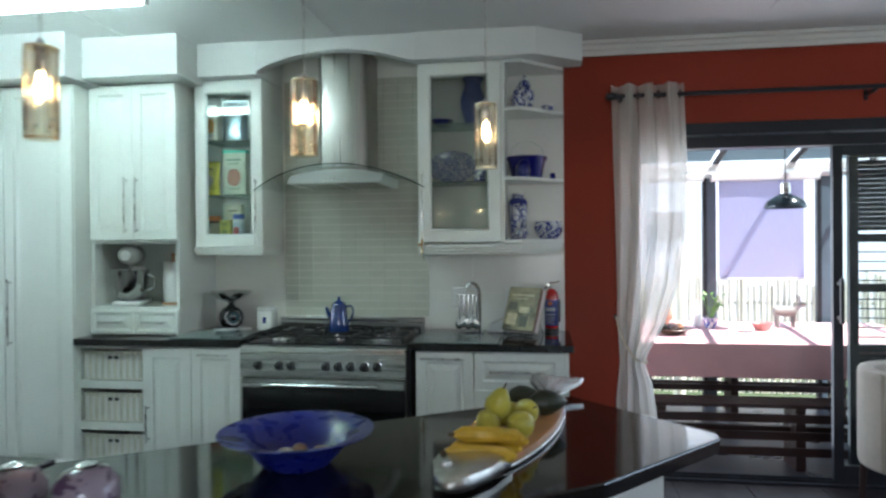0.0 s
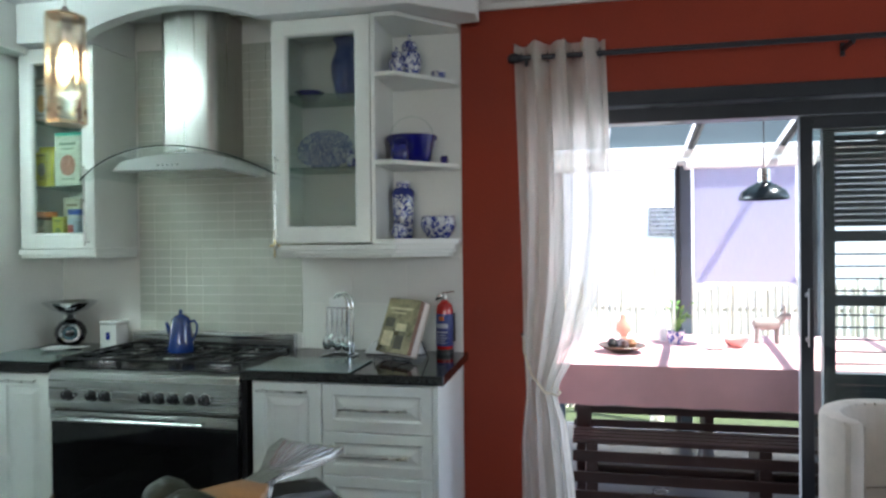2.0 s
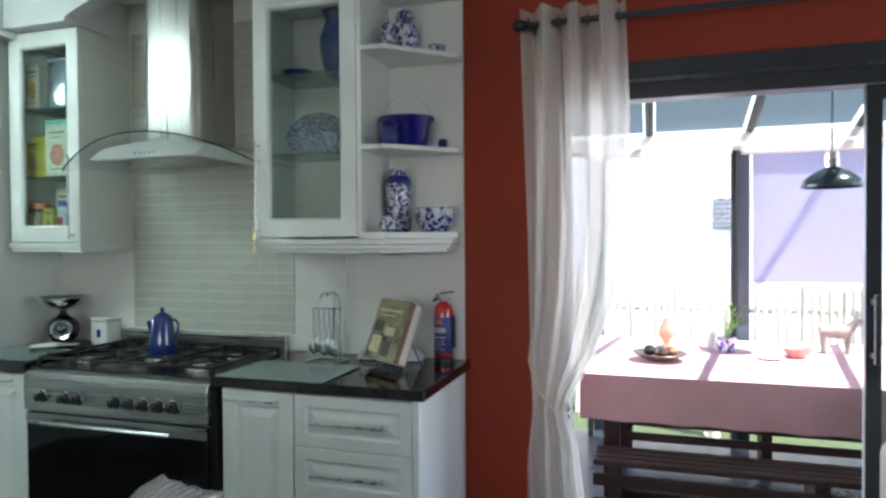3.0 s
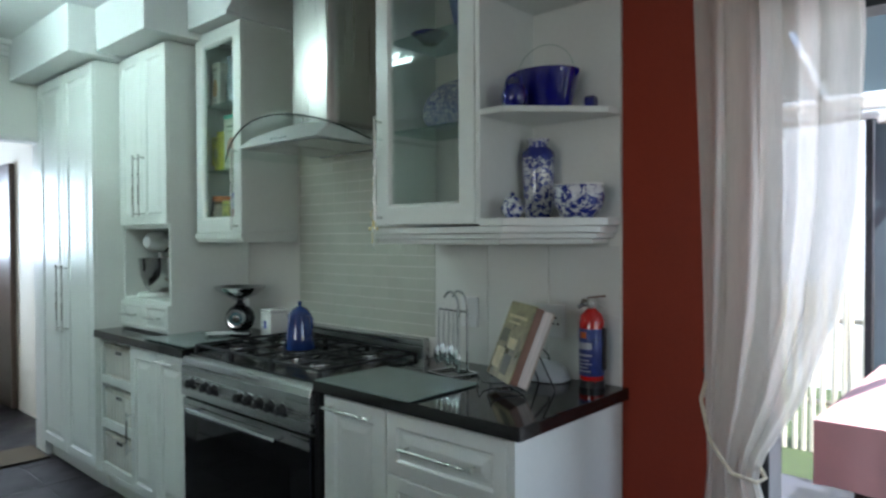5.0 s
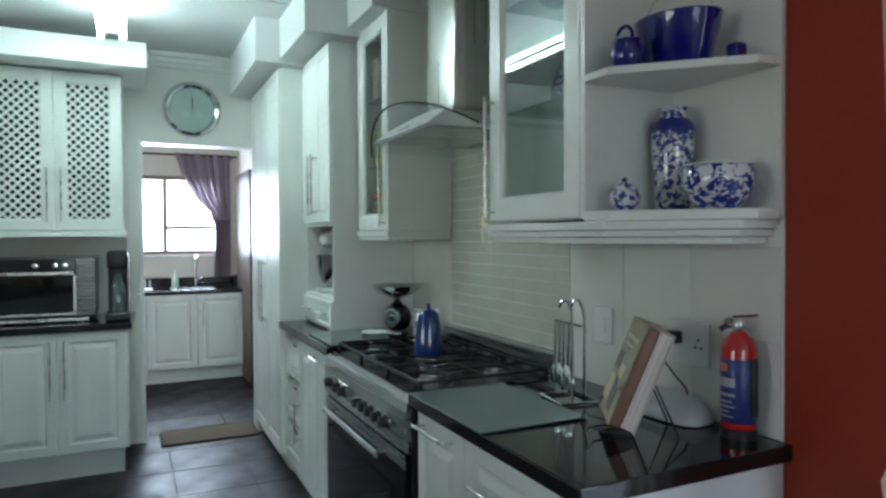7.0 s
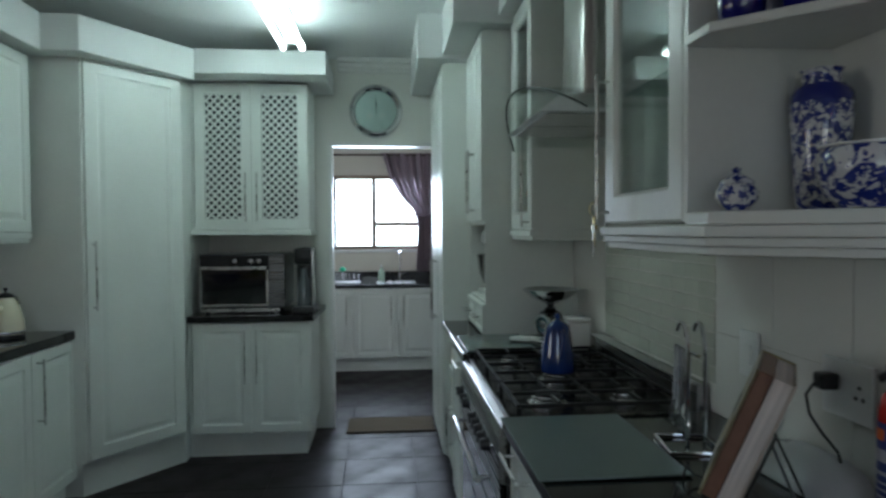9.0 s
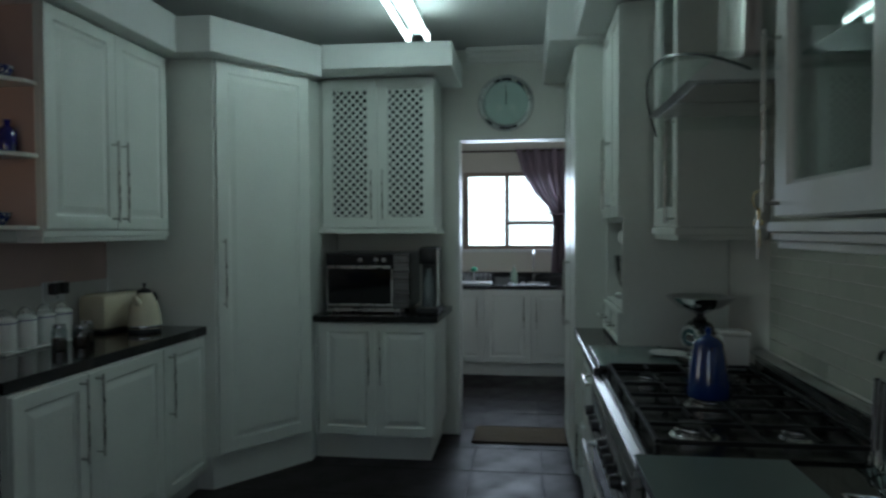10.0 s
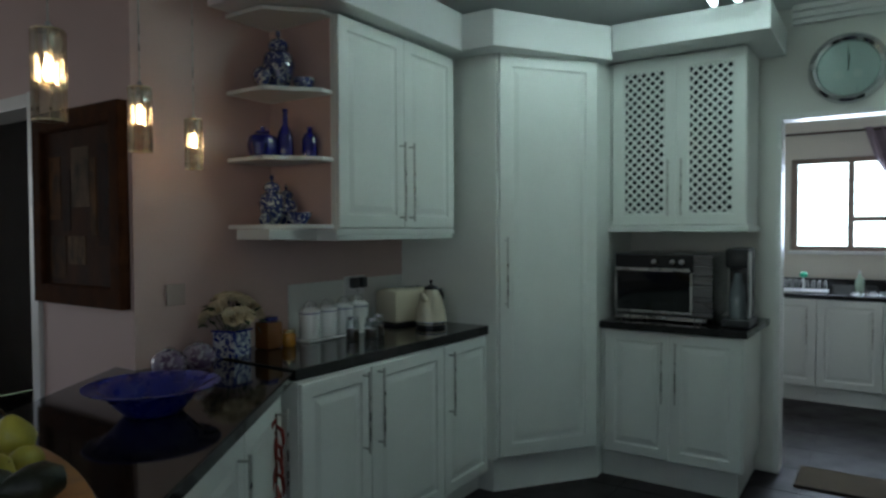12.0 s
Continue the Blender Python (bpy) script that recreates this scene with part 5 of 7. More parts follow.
packet((-0.85, PY, L2), 0.085, 0.07, 0.225, (0.56, 0.52, 0.42), (0.62, 0.30, 0.05), (0.12, 0.1, 0.08), "beige carton with an orange picture")
bag((-0.70, PY, L2), 0.17, 0.08, 0.24, material("silver_blue_foil", (0.38, 0.43, 0.50), 0.2, 0.7, 12, 0.5, 0.3, 30), "crinkled silver-blue foil coffee pouch")

# keys on the cabinet handle
ky = thing("key_tassel", "gilt cross key charm hanging from the cabinet handle", "key charm", pose(0.512, -0.372, 1.40))
GILT = material("pale_gilt", (0.62, 0.5, 0.25), 0.25, 1.0)
part("ring", pipe([(0, 0.012 * math.cos(radians(a)), 0.085 + 0.02 * math.sin(radians(a))) for a in range(0, 361, 24)], 0.002, 6), GILT, ky)
part("cross", boxes((-0.006, 0.006, -0.003, 0.003, -0.02, 0.066), (-0.026, 0.026, -0.003, 0.003, 0.028, 0.042), bev=0.002), GILT, ky)
part("key", boxes((0.006, 0.012, -0.006, -0.004, -0.045, 0.02), (0.0, 0.02, -0.006, -0.004, 0.02, 0.04)), SATIN, ky)

# on the hob
kt = thing("coffee_pot", "blue enamel coffee pot with spout, standing on the hob", "coffee pot", pose(0.0, -0.34, 0.9255, 0, 0, 0) @ Matrix.Diagonal((0.95, 0.95, 1.13, 1)))
part("body", lathe([(0, 0), (0.066, 0), (0.068, 0.006), (0.06, 0.06), (0.05, 0.115), (0.046, 0.132), (0.0, 0.132)], 32), ENAMEL, kt, "", True)
part("lid", lathe([(0.047, 0.1325), (0.045, 0.142), (0.03, 0.155), (0.01, 0.163), (0.008, 0.168), (0.011, 0.175), (0.006, 0.182), (0, 0.183)], 28), ENAMEL, kt, "domed blue lid", True)
part("spout", pipe([(-0.052, 0, 0.07), (-0.07, 0, 0.095), (-0.082, 0, 0.125)], 0.012, 10, taper=[0.017, 0.012, 0.008]), ENAMEL, kt, "", True)
part("handle", pipe([(0.046, 0, 0.128), (0.075, 0, 0.135), (0.092, 0, 0.118), (0.09, 0, 0.09), (0.075, 0, 0.06), (0.063, 0, 0.05)], 0.006, 10), ENAMEL, kt, "", True)

# left of the hob
sc = thing("kitchen_scale", "chrome and black retro kitchen scale with a steel bowl", "kitchen scale", pose(-0.765, -0.172, 0.9, 0, 0, 38))
part("base", lathe([(0, 0), (0.055, 0), (0.06, 0.006), (0.052, 0.014), (0, 0.016)], 28), BLACKP, sc, "", True)
part("body", lathe([(0, 0.0165), (0.04, 0.018), (0.066, 0.04), (0.078, 0.078), (0.072, 0.112), (0.05, 0.14), (0.024, 0.153), (0, 0.155)], 32, squash=(1, 0.8)), material("glossy_black_enamel", (0.01, 0.01, 0.011), 0.08, 0, 8, 0.1, coat=0.6), sc, "glossy black round body", True)
part("neck", lathe([(0.03, 0.154), (0.016, 0.165), (0.016, 0.178), (0.04, 0.186), (0, 0.187)], 20), BLACKP, sc, "", True)
dl = part("dial", lathe([(0.05, 0), (0.052, 0.012), (0.047, 0.02), (0.036, 0.019), (0.034, 0.012), (0.034, 0.0)], 32), CHROME, sc, "bright chrome dial ring", True, pose(0, -0.046, 0.085, 90))
part("dial_face", lathe([(0, 0.0125), (0.0335, 0.0125), (0.0335, 0.0115), (0, 0.0115)], 24), material("teal_dial_face", (0.06, 0.14, 0.16), 0.3), dl, "dark teal dial face")
for zz in (-0.012, 0.0, 0.012):
    part("dial_print", box(-0.018, 0.018, zz - 0.002, zz + 0.002, 0.0127, 0.0133), WHITEC, dl, "white printed line")
part("bowl", lathe([(0, 0.188), (0.045, 0.188), (0.085, 0.204), (0.125, 0.236), (0.135, 0.248), (0.13, 0.249), (0.08, 0.21), (0, 0.193)], 36), CHROME, sc, "polished steel bowl", True)
cn = thing("canister", "white square ceramic canister with a blue motif", "canister", pose(-0.548, -0.11, 0.9))
part("body", box(-0.05, 0.05, -0.05, 0.05, 0, 0.125, 0.01), WHITEC, cn, "", True)
part("lid", box(-0.053, 0.053, -0.053, 0.053, 0.126, 0.142, 0.006), WHITEC, cn, "", True)
part("motif", box(-0.012, 0.012, -0.0515, -0.0502, 0.045, 0.085), RIMB, cn, "small blue motif")
sr = turned("spoon_rest", "white ceramic spoon rest", "spoon rest", [(0, 0), (0.05, 0), (0.075, 0.012), (0.072, 0.014), (0.048, 0.004), (0, 0.004)], WHITEC, (-0.73, -0.305, 0.9092), rot=35)
part("grip", box(0.06, 0.15, -0.013, 0.013, 0.006, 0.014, 0.004), WHITEC, sr)
BOARDG = material("frosted_green_glass", (0.16, 0.21, 0.2), 0.16, 0, 4, 0.06, 0.05, 300)
for x0, x1, y0, y1 in ((-0.95, -0.51, -0.60, -0.29), (0.50, 0.965, -0.635, -0.30)):
    t = thing("glass_cutting_board", "frosted grey-green glass cutting board on the worktop", "cutting board", pose((x0 + x1) / 2, (y0 + y1) / 2, 0.9))
    hw, hd_ = (x1 - x0) / 2, (y1 - y0) / 2
    part("plate", box(-hw, hw, -hd_, hd_, 0.0035, 0.0085, 0.002), BOARDG, t)
    for a in (-1, 1):
        for b in (-1, 1):
            part("foot", lathe([(0.008, 0.0005), (0.008, 0.0034), (0, 0.0034)], 10), BLACKP, t, "", False, pose(a * (hw - 0.03), b * (hd_ - 0.03), 0))

# mixer and paper roll in the niche
NZ = 0.902 + 0.17
mx = thing("stand_mixer", "white and steel stand mixer in the hutch niche", "mixer", pose(-1.37, -0.285, NZ, 0, 0, -75))
part("base", box(-0.12, 0.13, -0.085, 0.085, 0, 0.03, 0.014), WHITEC, mx, "", True)
part("column", box(-0.115, -0.055, -0.05, 0.05, 0.0302, 0.25, 0.018), WHITEC, mx, "", True)
part("head", lathe([(0, -0.14), (0.035, -0.132), (0.058, -0.06), (0.06, 0.04), (0.05, 0.11), (0.03, 0.13), (0, 0.132)], 24), WHITEC, mx, "rounded white mixer head", True, pose(0.0, 0, 0.312, 0, 90, 0))
part("trim_band", lathe([(0.0602, -0.004), (0.0618, 0), (0.0606, 0.014)], 24), CHROME, mx, "chrome trim band", True, pose(0.02, 0, 0.312, 0, 90, 0))
part("bowl", lathe([(0, 0), (0.05, 0.0), (0.055, 0.012), (0.078, 0.03), (0.1, 0.09), (0.108, 0.17), (0.112, 0.19), (0.104, 0.19), (0.092, 0.08), (0, 0.014)], 32), material("dark_polished_steel", (0.34, 0.33, 0.32), 0.12, 1.0, 9, 0.06), mx, "polished steel mixing bowl", True, pose(0.045, 0, 0.031))
part("bowl_grip", pipe([(0.045, 0.108, 0.19), (0.045, 0.145, 0.17), (0.045, 0.145, 0.11), (0.045, 0.10, 0.09)], 0.007, 8), CHROME, mx, "", True)
part("beater", pipe([(0.045, 0, 0.255), (0.045, 0, 0.10)], 0.008, 8), CHROME, mx)
pr = thing("paper_towel_roll", "white paper towel roll on a wooden holder", "paper roll", pose(-1.125, -0.23, NZ))
part("holder", lathe([(0, 0), (0.07, 0), (0.07, 0.012), (0.01, 0.014), (0.009, 0.30), (0.014, 0.315), (0, 0.33)], 22), PLATTERWOOD, pr, "turned wooden holder", True)
part("roll", lathe([(0.02, 0.0145), (0.058, 0.0145), (0.06, 0.02), (0.06, 0.262), (0.057, 0.267), (0.02, 0.267)], 28), material("paper_towel", (0.78, 0.78, 0.77), 0.9, 0, 30, 0.05, 0.3, 90), pr, "white paper roll", True)

# right of the hob: utensil rack
ur = thing("utensil_rack", "chrome wire rack with five hanging utensils", "utensil rack", pose(0.77, -0.22, 0.9, 0, 0, -8))
part("base", pipe([(-0.07, -0.06, 0.006), (0.07, -0.06, 0.006), (0.07, 0.06, 0.006), (-0.07, 0.06, 0.006), (-0.07, -0.06, 0.006)], 0.005, 8), CHROME, ur, "chrome wire base", True)
for y in (-0.02, 0.02):
    part("upright", pipe([(0.06, y, 0.006), (0.06, y, 0.24)] + [(0.015 + 0.045 * math.cos(radians(a)), y, 0.24 + 0.065 * math.sin(radians(a))) for a in range(10, 141, 13)], 0.005, 8), CHROME, ur, "curved chrome upright", True)
part("crossbar", pipe([(-0.075, 0, 0.235), (0.075, 0, 0.235)], 0.004, 8), CHROME, ur, "", True)
for i, x in enumerate((-0.06, -0.032, -0.004, 0.022, 0.045)):
    u = part("utensil", pipe([(x, -0.012, 0.24), (x, -0.016, 0.08)], 0.005, 8), CHROME, ur, "polished steel utensil", True)
    part("blade", lathe([(0, -0.035), (0.02, -0.025), (0.026, 0), (0.02, 0.02), (0.006, 0.034), (0, 0.035)], 16, squash=(1, 0.35)), CHROME, u, "", True, pose(x, -0.018, 0.065 + 0.012 * (i % 2)))

# cookbook on a wire stand
BKM = (1.072, -0.29)
cb = thing("cookbook", "thick cookbook with an olive photo cover, leaning back", "book", pose(*BKM, 0.926, 0, 0, -33) @ pose(0, 0, 0, -22))
COVER = material("olive_photo_cover", (0.22, 0.19, 0.10), 0.3, 0, 14, 0.9, 0, 40)
PAGES = streaked("book_page_edges", (0.66, 0.6, 0.56), 0.8, 0, (3, 160, 3), 0.25, 0.3)
BROWNEDGE = material("brown_cover_band", (0.20, 0.10, 0.065), 0.4, 0, 20, 0.2)
part("page_block", box(-0.102, 0.100, -0.006, 0.026, 0.004, 0.256, 0.001), PAGES, cb)
part("front_block", box(-0.102, 0.103, -0.034, -0.007, 0.002, 0.258, 0.003), BROWNEDGE, cb, "thick brown wrapped front board")
part("front_cover", box(-0.106, 0.106, -0.0385, -0.0345, 0, 0.26, 0.001), COVER, cb, "olive photographic cover")
part("back_cover", box(-0.106, 0.104, 0.0265, 0.0305, 0, 0.26, 0.001), material("pale_back_cover", (0.5, 0.42, 0.36), 0.4), cb)
part("spine", box(-0.1105, -0.1065, -0.0385, 0.0305, 0, 0.26, 0.001), COVER, cb)
BUFF = material("printed_buff", (0.55, 0.47, 0.28), 0.35, 0, 25, 0.3)
DKOL = material("printed_dark_olive", (0.06, 0.055, 0.03), 0.35, 0, 25, 0.4)
for x0, x1, z0, z1, mt in ((-0.085, 0.07, 0.205, 0.216, BUFF), (-0.07, 0.03, 0.186, 0.193, BUFF), (-0.09, -0.02, 0.03, 0.10, BUFF), (0.0, 0.055, 0.02, 0.085, DKOL), (-0.015, 0.055, 0.105, 0.14, BUFF), (-0.095, -0.03, 0.12, 0.165, DKOL)):
    part("cover_print", box(x0, x1, -0.0396, -0.0386, z0, z1), mt, cb, "printed picture patch")
bs = thing("book_stand", "black wire cookbook stand", "book stand", pose(*BKM, 0.9, 0, 0, -33))
for x in (-0.06, 0.06):
    part("wire", pipe([(x, -0.085, 0.004), (x, -0.078, 0.035), (x, -0.064, 0.016), (x, -0.03, 0.008), (x, 0.034, 0.008), (x, 0.088, 0.14), (x, 0.092, 0.15)], 0.0028, 6), BLACKP, bs)
    part("rear_leg", pipe([(x * 0.8, 0.086, 0.13), (x * 1.1, 0.14, 0.003)], 0.0028, 6), BLACKP, bs)
part("cross_wire", pipe([(-0.06, 0.033, 0.008), (0.06, 0.033, 0.008)], 0.0028, 6), BLACKP, bs)

rt = thing("wifi_router", "white wedge-shaped router with a small red light", "router", pose(1.012, -0.082, 0.9, 0, 0, 3))
bm, rows_ = bmesh.new(), []
for i in range(17):
    u = -1 + 2 * i / 16
    k = max(0.02, (1 - abs(u) ** 4)) ** 0.5
    rows_.append([bm.verts.new((0.15 * u, y * (0.45 + 0.55 * k), 0.004 + z * k)) for y, z in ((-0.062, 0), (-0.062, 0.012), (-0.05, 0.03), (-0.015, 0.052), (0.025, 0.062), (0.05, 0.058), (0.06, 0.04), (0.06, 0))])
for a, b in zip(rows_, rows_[1:]):
    for k in range(8):
        bm.faces.new((a[k], a[(k + 1) % 8], b[(k + 1) % 8], b[k]))
bm.faces.new(rows_[0]), bm.faces.new(rows_[-1])
part("body", bm, material("silver_white_plastic", (0.56, 0.57, 0.58), 0.3, 0.1, 9, 0.05), rt, "smooth silver-white casing", True)
part("base", box(-0.128, 0.128, -0.05, 0.05, 0, 0.0035), BLACKP, rt)
part("indicator", box(0.087, 0.095, -0.047, -0.044, 0.026, 0.028), glow("red_indicator", (1.0, 0.12, 0.04), 1.5), rt, "small red light")
part("cable", pipe([(0.07, 0.03, 0.05), (0.068, 0.02, 0.085), (0.045, 0.005, 0.115), (0.018, -0.005, 0.15), (0.004, -0.002, 0.185), (0.006, 0.012, 0.207), (0.018, 0.028, 0.213)], 0.0032, 8), BLACKP, rt, "black cable", True)


def socket(at, rot, w, h_, holes, label):
    t = thing("wall_socket", label, "socket", pose(*at, 0, 0, rot))
    part("plate", box(-w / 2, w / 2, -0.011, -0.001, -h_ / 2, h_ / 2, 0.003), WHITEP, t)
    for x, z in holes:
        part("hole", lathe([(0.0045, 0), (0.0045, 0.001), (0, 0.001)], 10), BLACKP, t, "", False, pose(x, -0.0112, z, 90))
    return t


s1 = socket((0.68, -0.0075, 1.105), 0, 0.085, 0.12, (), "white wall switch plate")
part("rocker", box(-0.018, 0.018, -0.0155, -0.0113, -0.025, 0.025, 0.002), WHITEP, s1)
s2 = socket((1.045, -0.0075, 1.10), 0, 0.15, 0.12, ((0.04, 0.012), (0.03, -0.01), (0.05, -0.01)), "white double wall socket with a black plug")
part("plug", box(-0.05, -0.015, -0.05, -0.0115, -0.005, 0.03, 0.006), BLACKP, s2, "black plug")

fe = thing("fire_extinguisher", "small red fire extinguisher with blue labels", "fire extinguisher", pose(1.254, -0.062, 0.9))
REDM = material("red_enamel", (0.42, 0.015, 0.012), 0.2, 0, 8, 0.1, coat=0.6)
part("foot", lathe([(0, 0), (0.042, 0), (0.043, 0.022), (0.04, 0.024), (0, 0.024)], 28), BLACKP, fe, "black base ring", True)
part("cylinder", lathe([(0, 0.0245), (0.041, 0.0245), (0.042, 0.03), (0.042, 0.215), (0.036, 0.24), (0.018, 0.258), (0.014, 0.262), (0, 0.262)], 28), REDM, fe, "red enamel cylinder", True)
LBL = material("blue_label", (0.02, 0.035, 0.16), 0.35, 0, 40, 0.5)
part("label", lathe([(0.0424, 0.04), (0.0427, 0.0405), (0.0427, 0.195), (0.0424, 0.1955)], 28), LBL, fe, "dark blue instruction label", True)
LWH = material("label_white", (0.4, 0.4, 0.44), 0.4)
for z0, z1, a0, a1, mt in ((0.128, 0.15, 215, 300, LWH), (0.165, 0.185, 240, 275, material("label_orange", (0.6, 0.12, 0.02), 0.4)), (0.105, 0.112, 215, 300, LWH), (0.09, 0.094, 215, 290, LWH), (0.078, 0.082, 215, 300, LWH), (0.066, 0.07, 215, 280, LWH), (0.054, 0.058, 215, 295, LWH)):
    bm = bmesh.new()
    vs = [[bm.verts.new((0.0432 * math.cos(radians(a0 + (a1 - a0) * i / 10)), 0.0432 * math.sin(radians(a0 + (a1 - a0) * i / 10)), z)) for i in range(11)] for z in (z0, z1)]
    for i in range(10):
        bm.faces.new((vs[0][i], vs[0][i + 1], vs[1][i + 1], vs[1][i]))
    part("label_print", bm, mt, fe, "printed label line")
part("valve", lathe([(0.012, 0.2625), (0.014, 0.268), (0.014, 0.285), (0.008, 0.295), (0, 0.296)], 14), SATIN, fe, "metal valve", True)
DKLEV = material("dark_lever_metal", (0.12, 0.05, 0.03), 0.35, 0.8, 20, 0.3)
part("lever", box(-0.014, 0.048, -0.006, 0.006, -0.003, 0.003, 0.0015), DKLEV, fe, "dark squeeze lever", m=pose(0, 0, 0.298, 0, -8, 5))
part("carry_handle", box(-0.02, 0.046, -0.006, 0.006, -0.0025, 0.0025, 0.0015), SATIN, fe, "metal carry grip", m=pose(0, 0, 0.279, 0, 14, 5))
part("gauge", lathe([(0, 0), (0.012, 0), (0.012, 0.008), (0, 0.009)], 16), SATIN, fe, "small brass gauge", True, pose(-0.022, -0.004, 0.282, 90))
part("nozzle", pipe([(0.0, 0, 0.275), (-0.03, -0.01, 0.272), (-0.042, -0.014, 0.262)], 0.007, 8), BLACKP, fe, "", True)
part("strap", box(0.040, 0.052, -0.008, 0.008, 0.06, 0.20, 0.003), BLACKP, fe, "black clip strap")

# ---- peninsula ----
PZ = 0.899
BLUEB = material("ultramarine_ceramic", (0.012, 0.02, 0.23), 0.28, 0, 20, 0.3, 0.2, 160)
bw = thing("fruit_bowl", "wide ultramarine blue bowl with a flared rim", "bowl", pose(0.605, -2.60, PZ) @ Matrix.Diagonal((1, 1, 0.78, 1)))
part("bowl", lathe([(0, 0), (0.075, 0), (0.08, 0.004), (0.105, 0.04), (0.135, 0.082), (0.16, 0.098), (0.185, 0.103), (0.187, 0.107), (0.165, 0.105), (0.128, 0.086), (0.098, 0.042), (0.07, 0.012), (0, 0.01)], 48), BLUEB, bw, "", True)
SHELLM = material("sea_shell", (0.55, 0.45, 0.32), 0.4, 0, 30, 0.4, 0.3, 90)
SHELLB = material("brown_sea_shell", (0.25, 0.12, 0.06), 0.4, 0, 30, 0.5, 0.3, 90)
for i, (x, y, a) in enumerate(((-0.03, 0.0, 20), (0.03, -0.02, 80), (0.05, 0.03, 140), (-0.01, 0.04, 200), (0.0, -0.04, 260))):
    t = thing("sea_shell", "brown and white sea shell lying in the blue bowl" if i % 2 else "cream sea shell lying in the blue bowl", "shell", pose(0.605 + x, -2.60 + y, PZ + 0.024, 90, 0, a), "shells in the bowl")
    part("shell", lathe([(0, -0.035), (0.01, -0.025), (0.02, -0.005), (0.016, 0.012), (0.008, 0.026), (0, 0.036)], 16, squash=(1, 0.7)), SHELLB if i % 2 else SHELLM, t, "", True)

FPL = pose(1.115, -2.27, PZ, 0, 0, 76.2)
fp = thing("fish_platter", "long wooden platter with cast metal fish head and tail", "platter", FPL @ Matrix.Diagonal((1.46, 0.9, 1, 1)))
ov = [(0.27 * math.cos(radians(a)), 0.125 * math.sin(radians(a))) for a in range(0, 360, 10)]
part("board", prism(ov, 0.008, 0.026, 0.006), PLATTERWOOD, fp, "oiled wooden board", True)
part("rim", prism([(x * 1.035, y * 1.06) for x, y in ov], 0.002, 0.012, 0.004), ALUM, fp, "cast metal tray under the board", True)
hd2 = prism([(-0.36, -0.01), (-0.345, 0.035), (-0.28, 0.085), (-0.20, 0.095), (-0.165, 0.06), (-0.16, 0.0), (-0.165, -0.06), (-0.20, -0.095), (-0.28, -0.08), (-0.345, -0.04)], 0.004, 0.042, 0.012)
part("fish_head", hd2, ALUM, fp, "cast metal fish head", True)
part("fish_eye", lathe([(0.016, 0.042), (0.015, 0.048), (0.008, 0.05), (0.007, 0.047), (0, 0.047)], 16), ALUM, fp, "", True, pose(-0.29, 0.035, 0))
tl = bmesh.new()
tail = [(0.24, -0.035), (0.29, -0.03), (0.36, -0.095), (0.40, -0.10), (0.385, -0.05), (0.395, -0.02), (0.38, 0.0), (0.395, 0.03), (0.385, 0.06), (0.40, 0.11), (0.355, 0.10), (0.29, 0.03), (0.24, 0.035)]
lo = [tl.verts.new((x, y, 0.008 + max(0, x - 0.25) * 0.2)) for x, y in tail]
hi = [tl.verts.new((x, y, 0.024 + max(0, x - 0.25) * 0.21)) for x, y in tail]
tl.faces.new(lo), tl.faces.new(hi)
for i in range(len(tail)):
    j = (i + 1) % len(tail)
    tl.faces.new((lo[i], lo[j], hi[j], hi[i]))
bmesh.ops.bevel(tl, geom=list(tl.edges), offset=0.003, segments=1, affect="EDGES")
ft_ = part("fish_tail", tl, ALUM, fp, "cast metal fish tail", True)
for k in range(7):
    yy = -0.075 + 0.025 * k
    part("fin_ray", pipe([(0.30, yy * 0.28, 0.036), (0.345, yy * 0.75, 0.0455), (0.385, yy * 1.05, 0.0535)], 0.0028, 5), ALUM, ft_, "raised fin ray", True)
YEL = material("ripe_banana", (0.56, 0.36, 0.03), 0.45, 0, 9, 0.25, 0.05, 60)
PEAR = material("yellow_green_pear", (0.50, 0.45, 0.06), 0.4, 0, 12, 0.2, 0.1, 150)
AVO = material("dark_avocado", (0.02, 0.025, 0.012), 0.4, 0, 40, 0.4, 0.5, 160)
STALK = material("brown_stalk", (0.08, 0.05, 0.02), 0.8)


def banana(m, label):
    t = thing("banana", label, "banana", m, "fruit on the platter")
    pts = [(0.115 * math.sin(radians(a)), 0.09 - 0.115 * math.cos(radians(a)), 0) for a in range(-58, 59, 8)]
    n = len(pts)
    part("fruit", pipe(pts, 0.019, 8, taper=[0.006, 0.012] + [0.0205] * (n - 4) + [0.013, 0.007]), YEL, t, "", True)
    part("stalk", pipe([pts[-1], (pts[-1][0] + 0.008, pts[-1][1] + 0.018, 0)], 0.0055, 6), STALK, t)


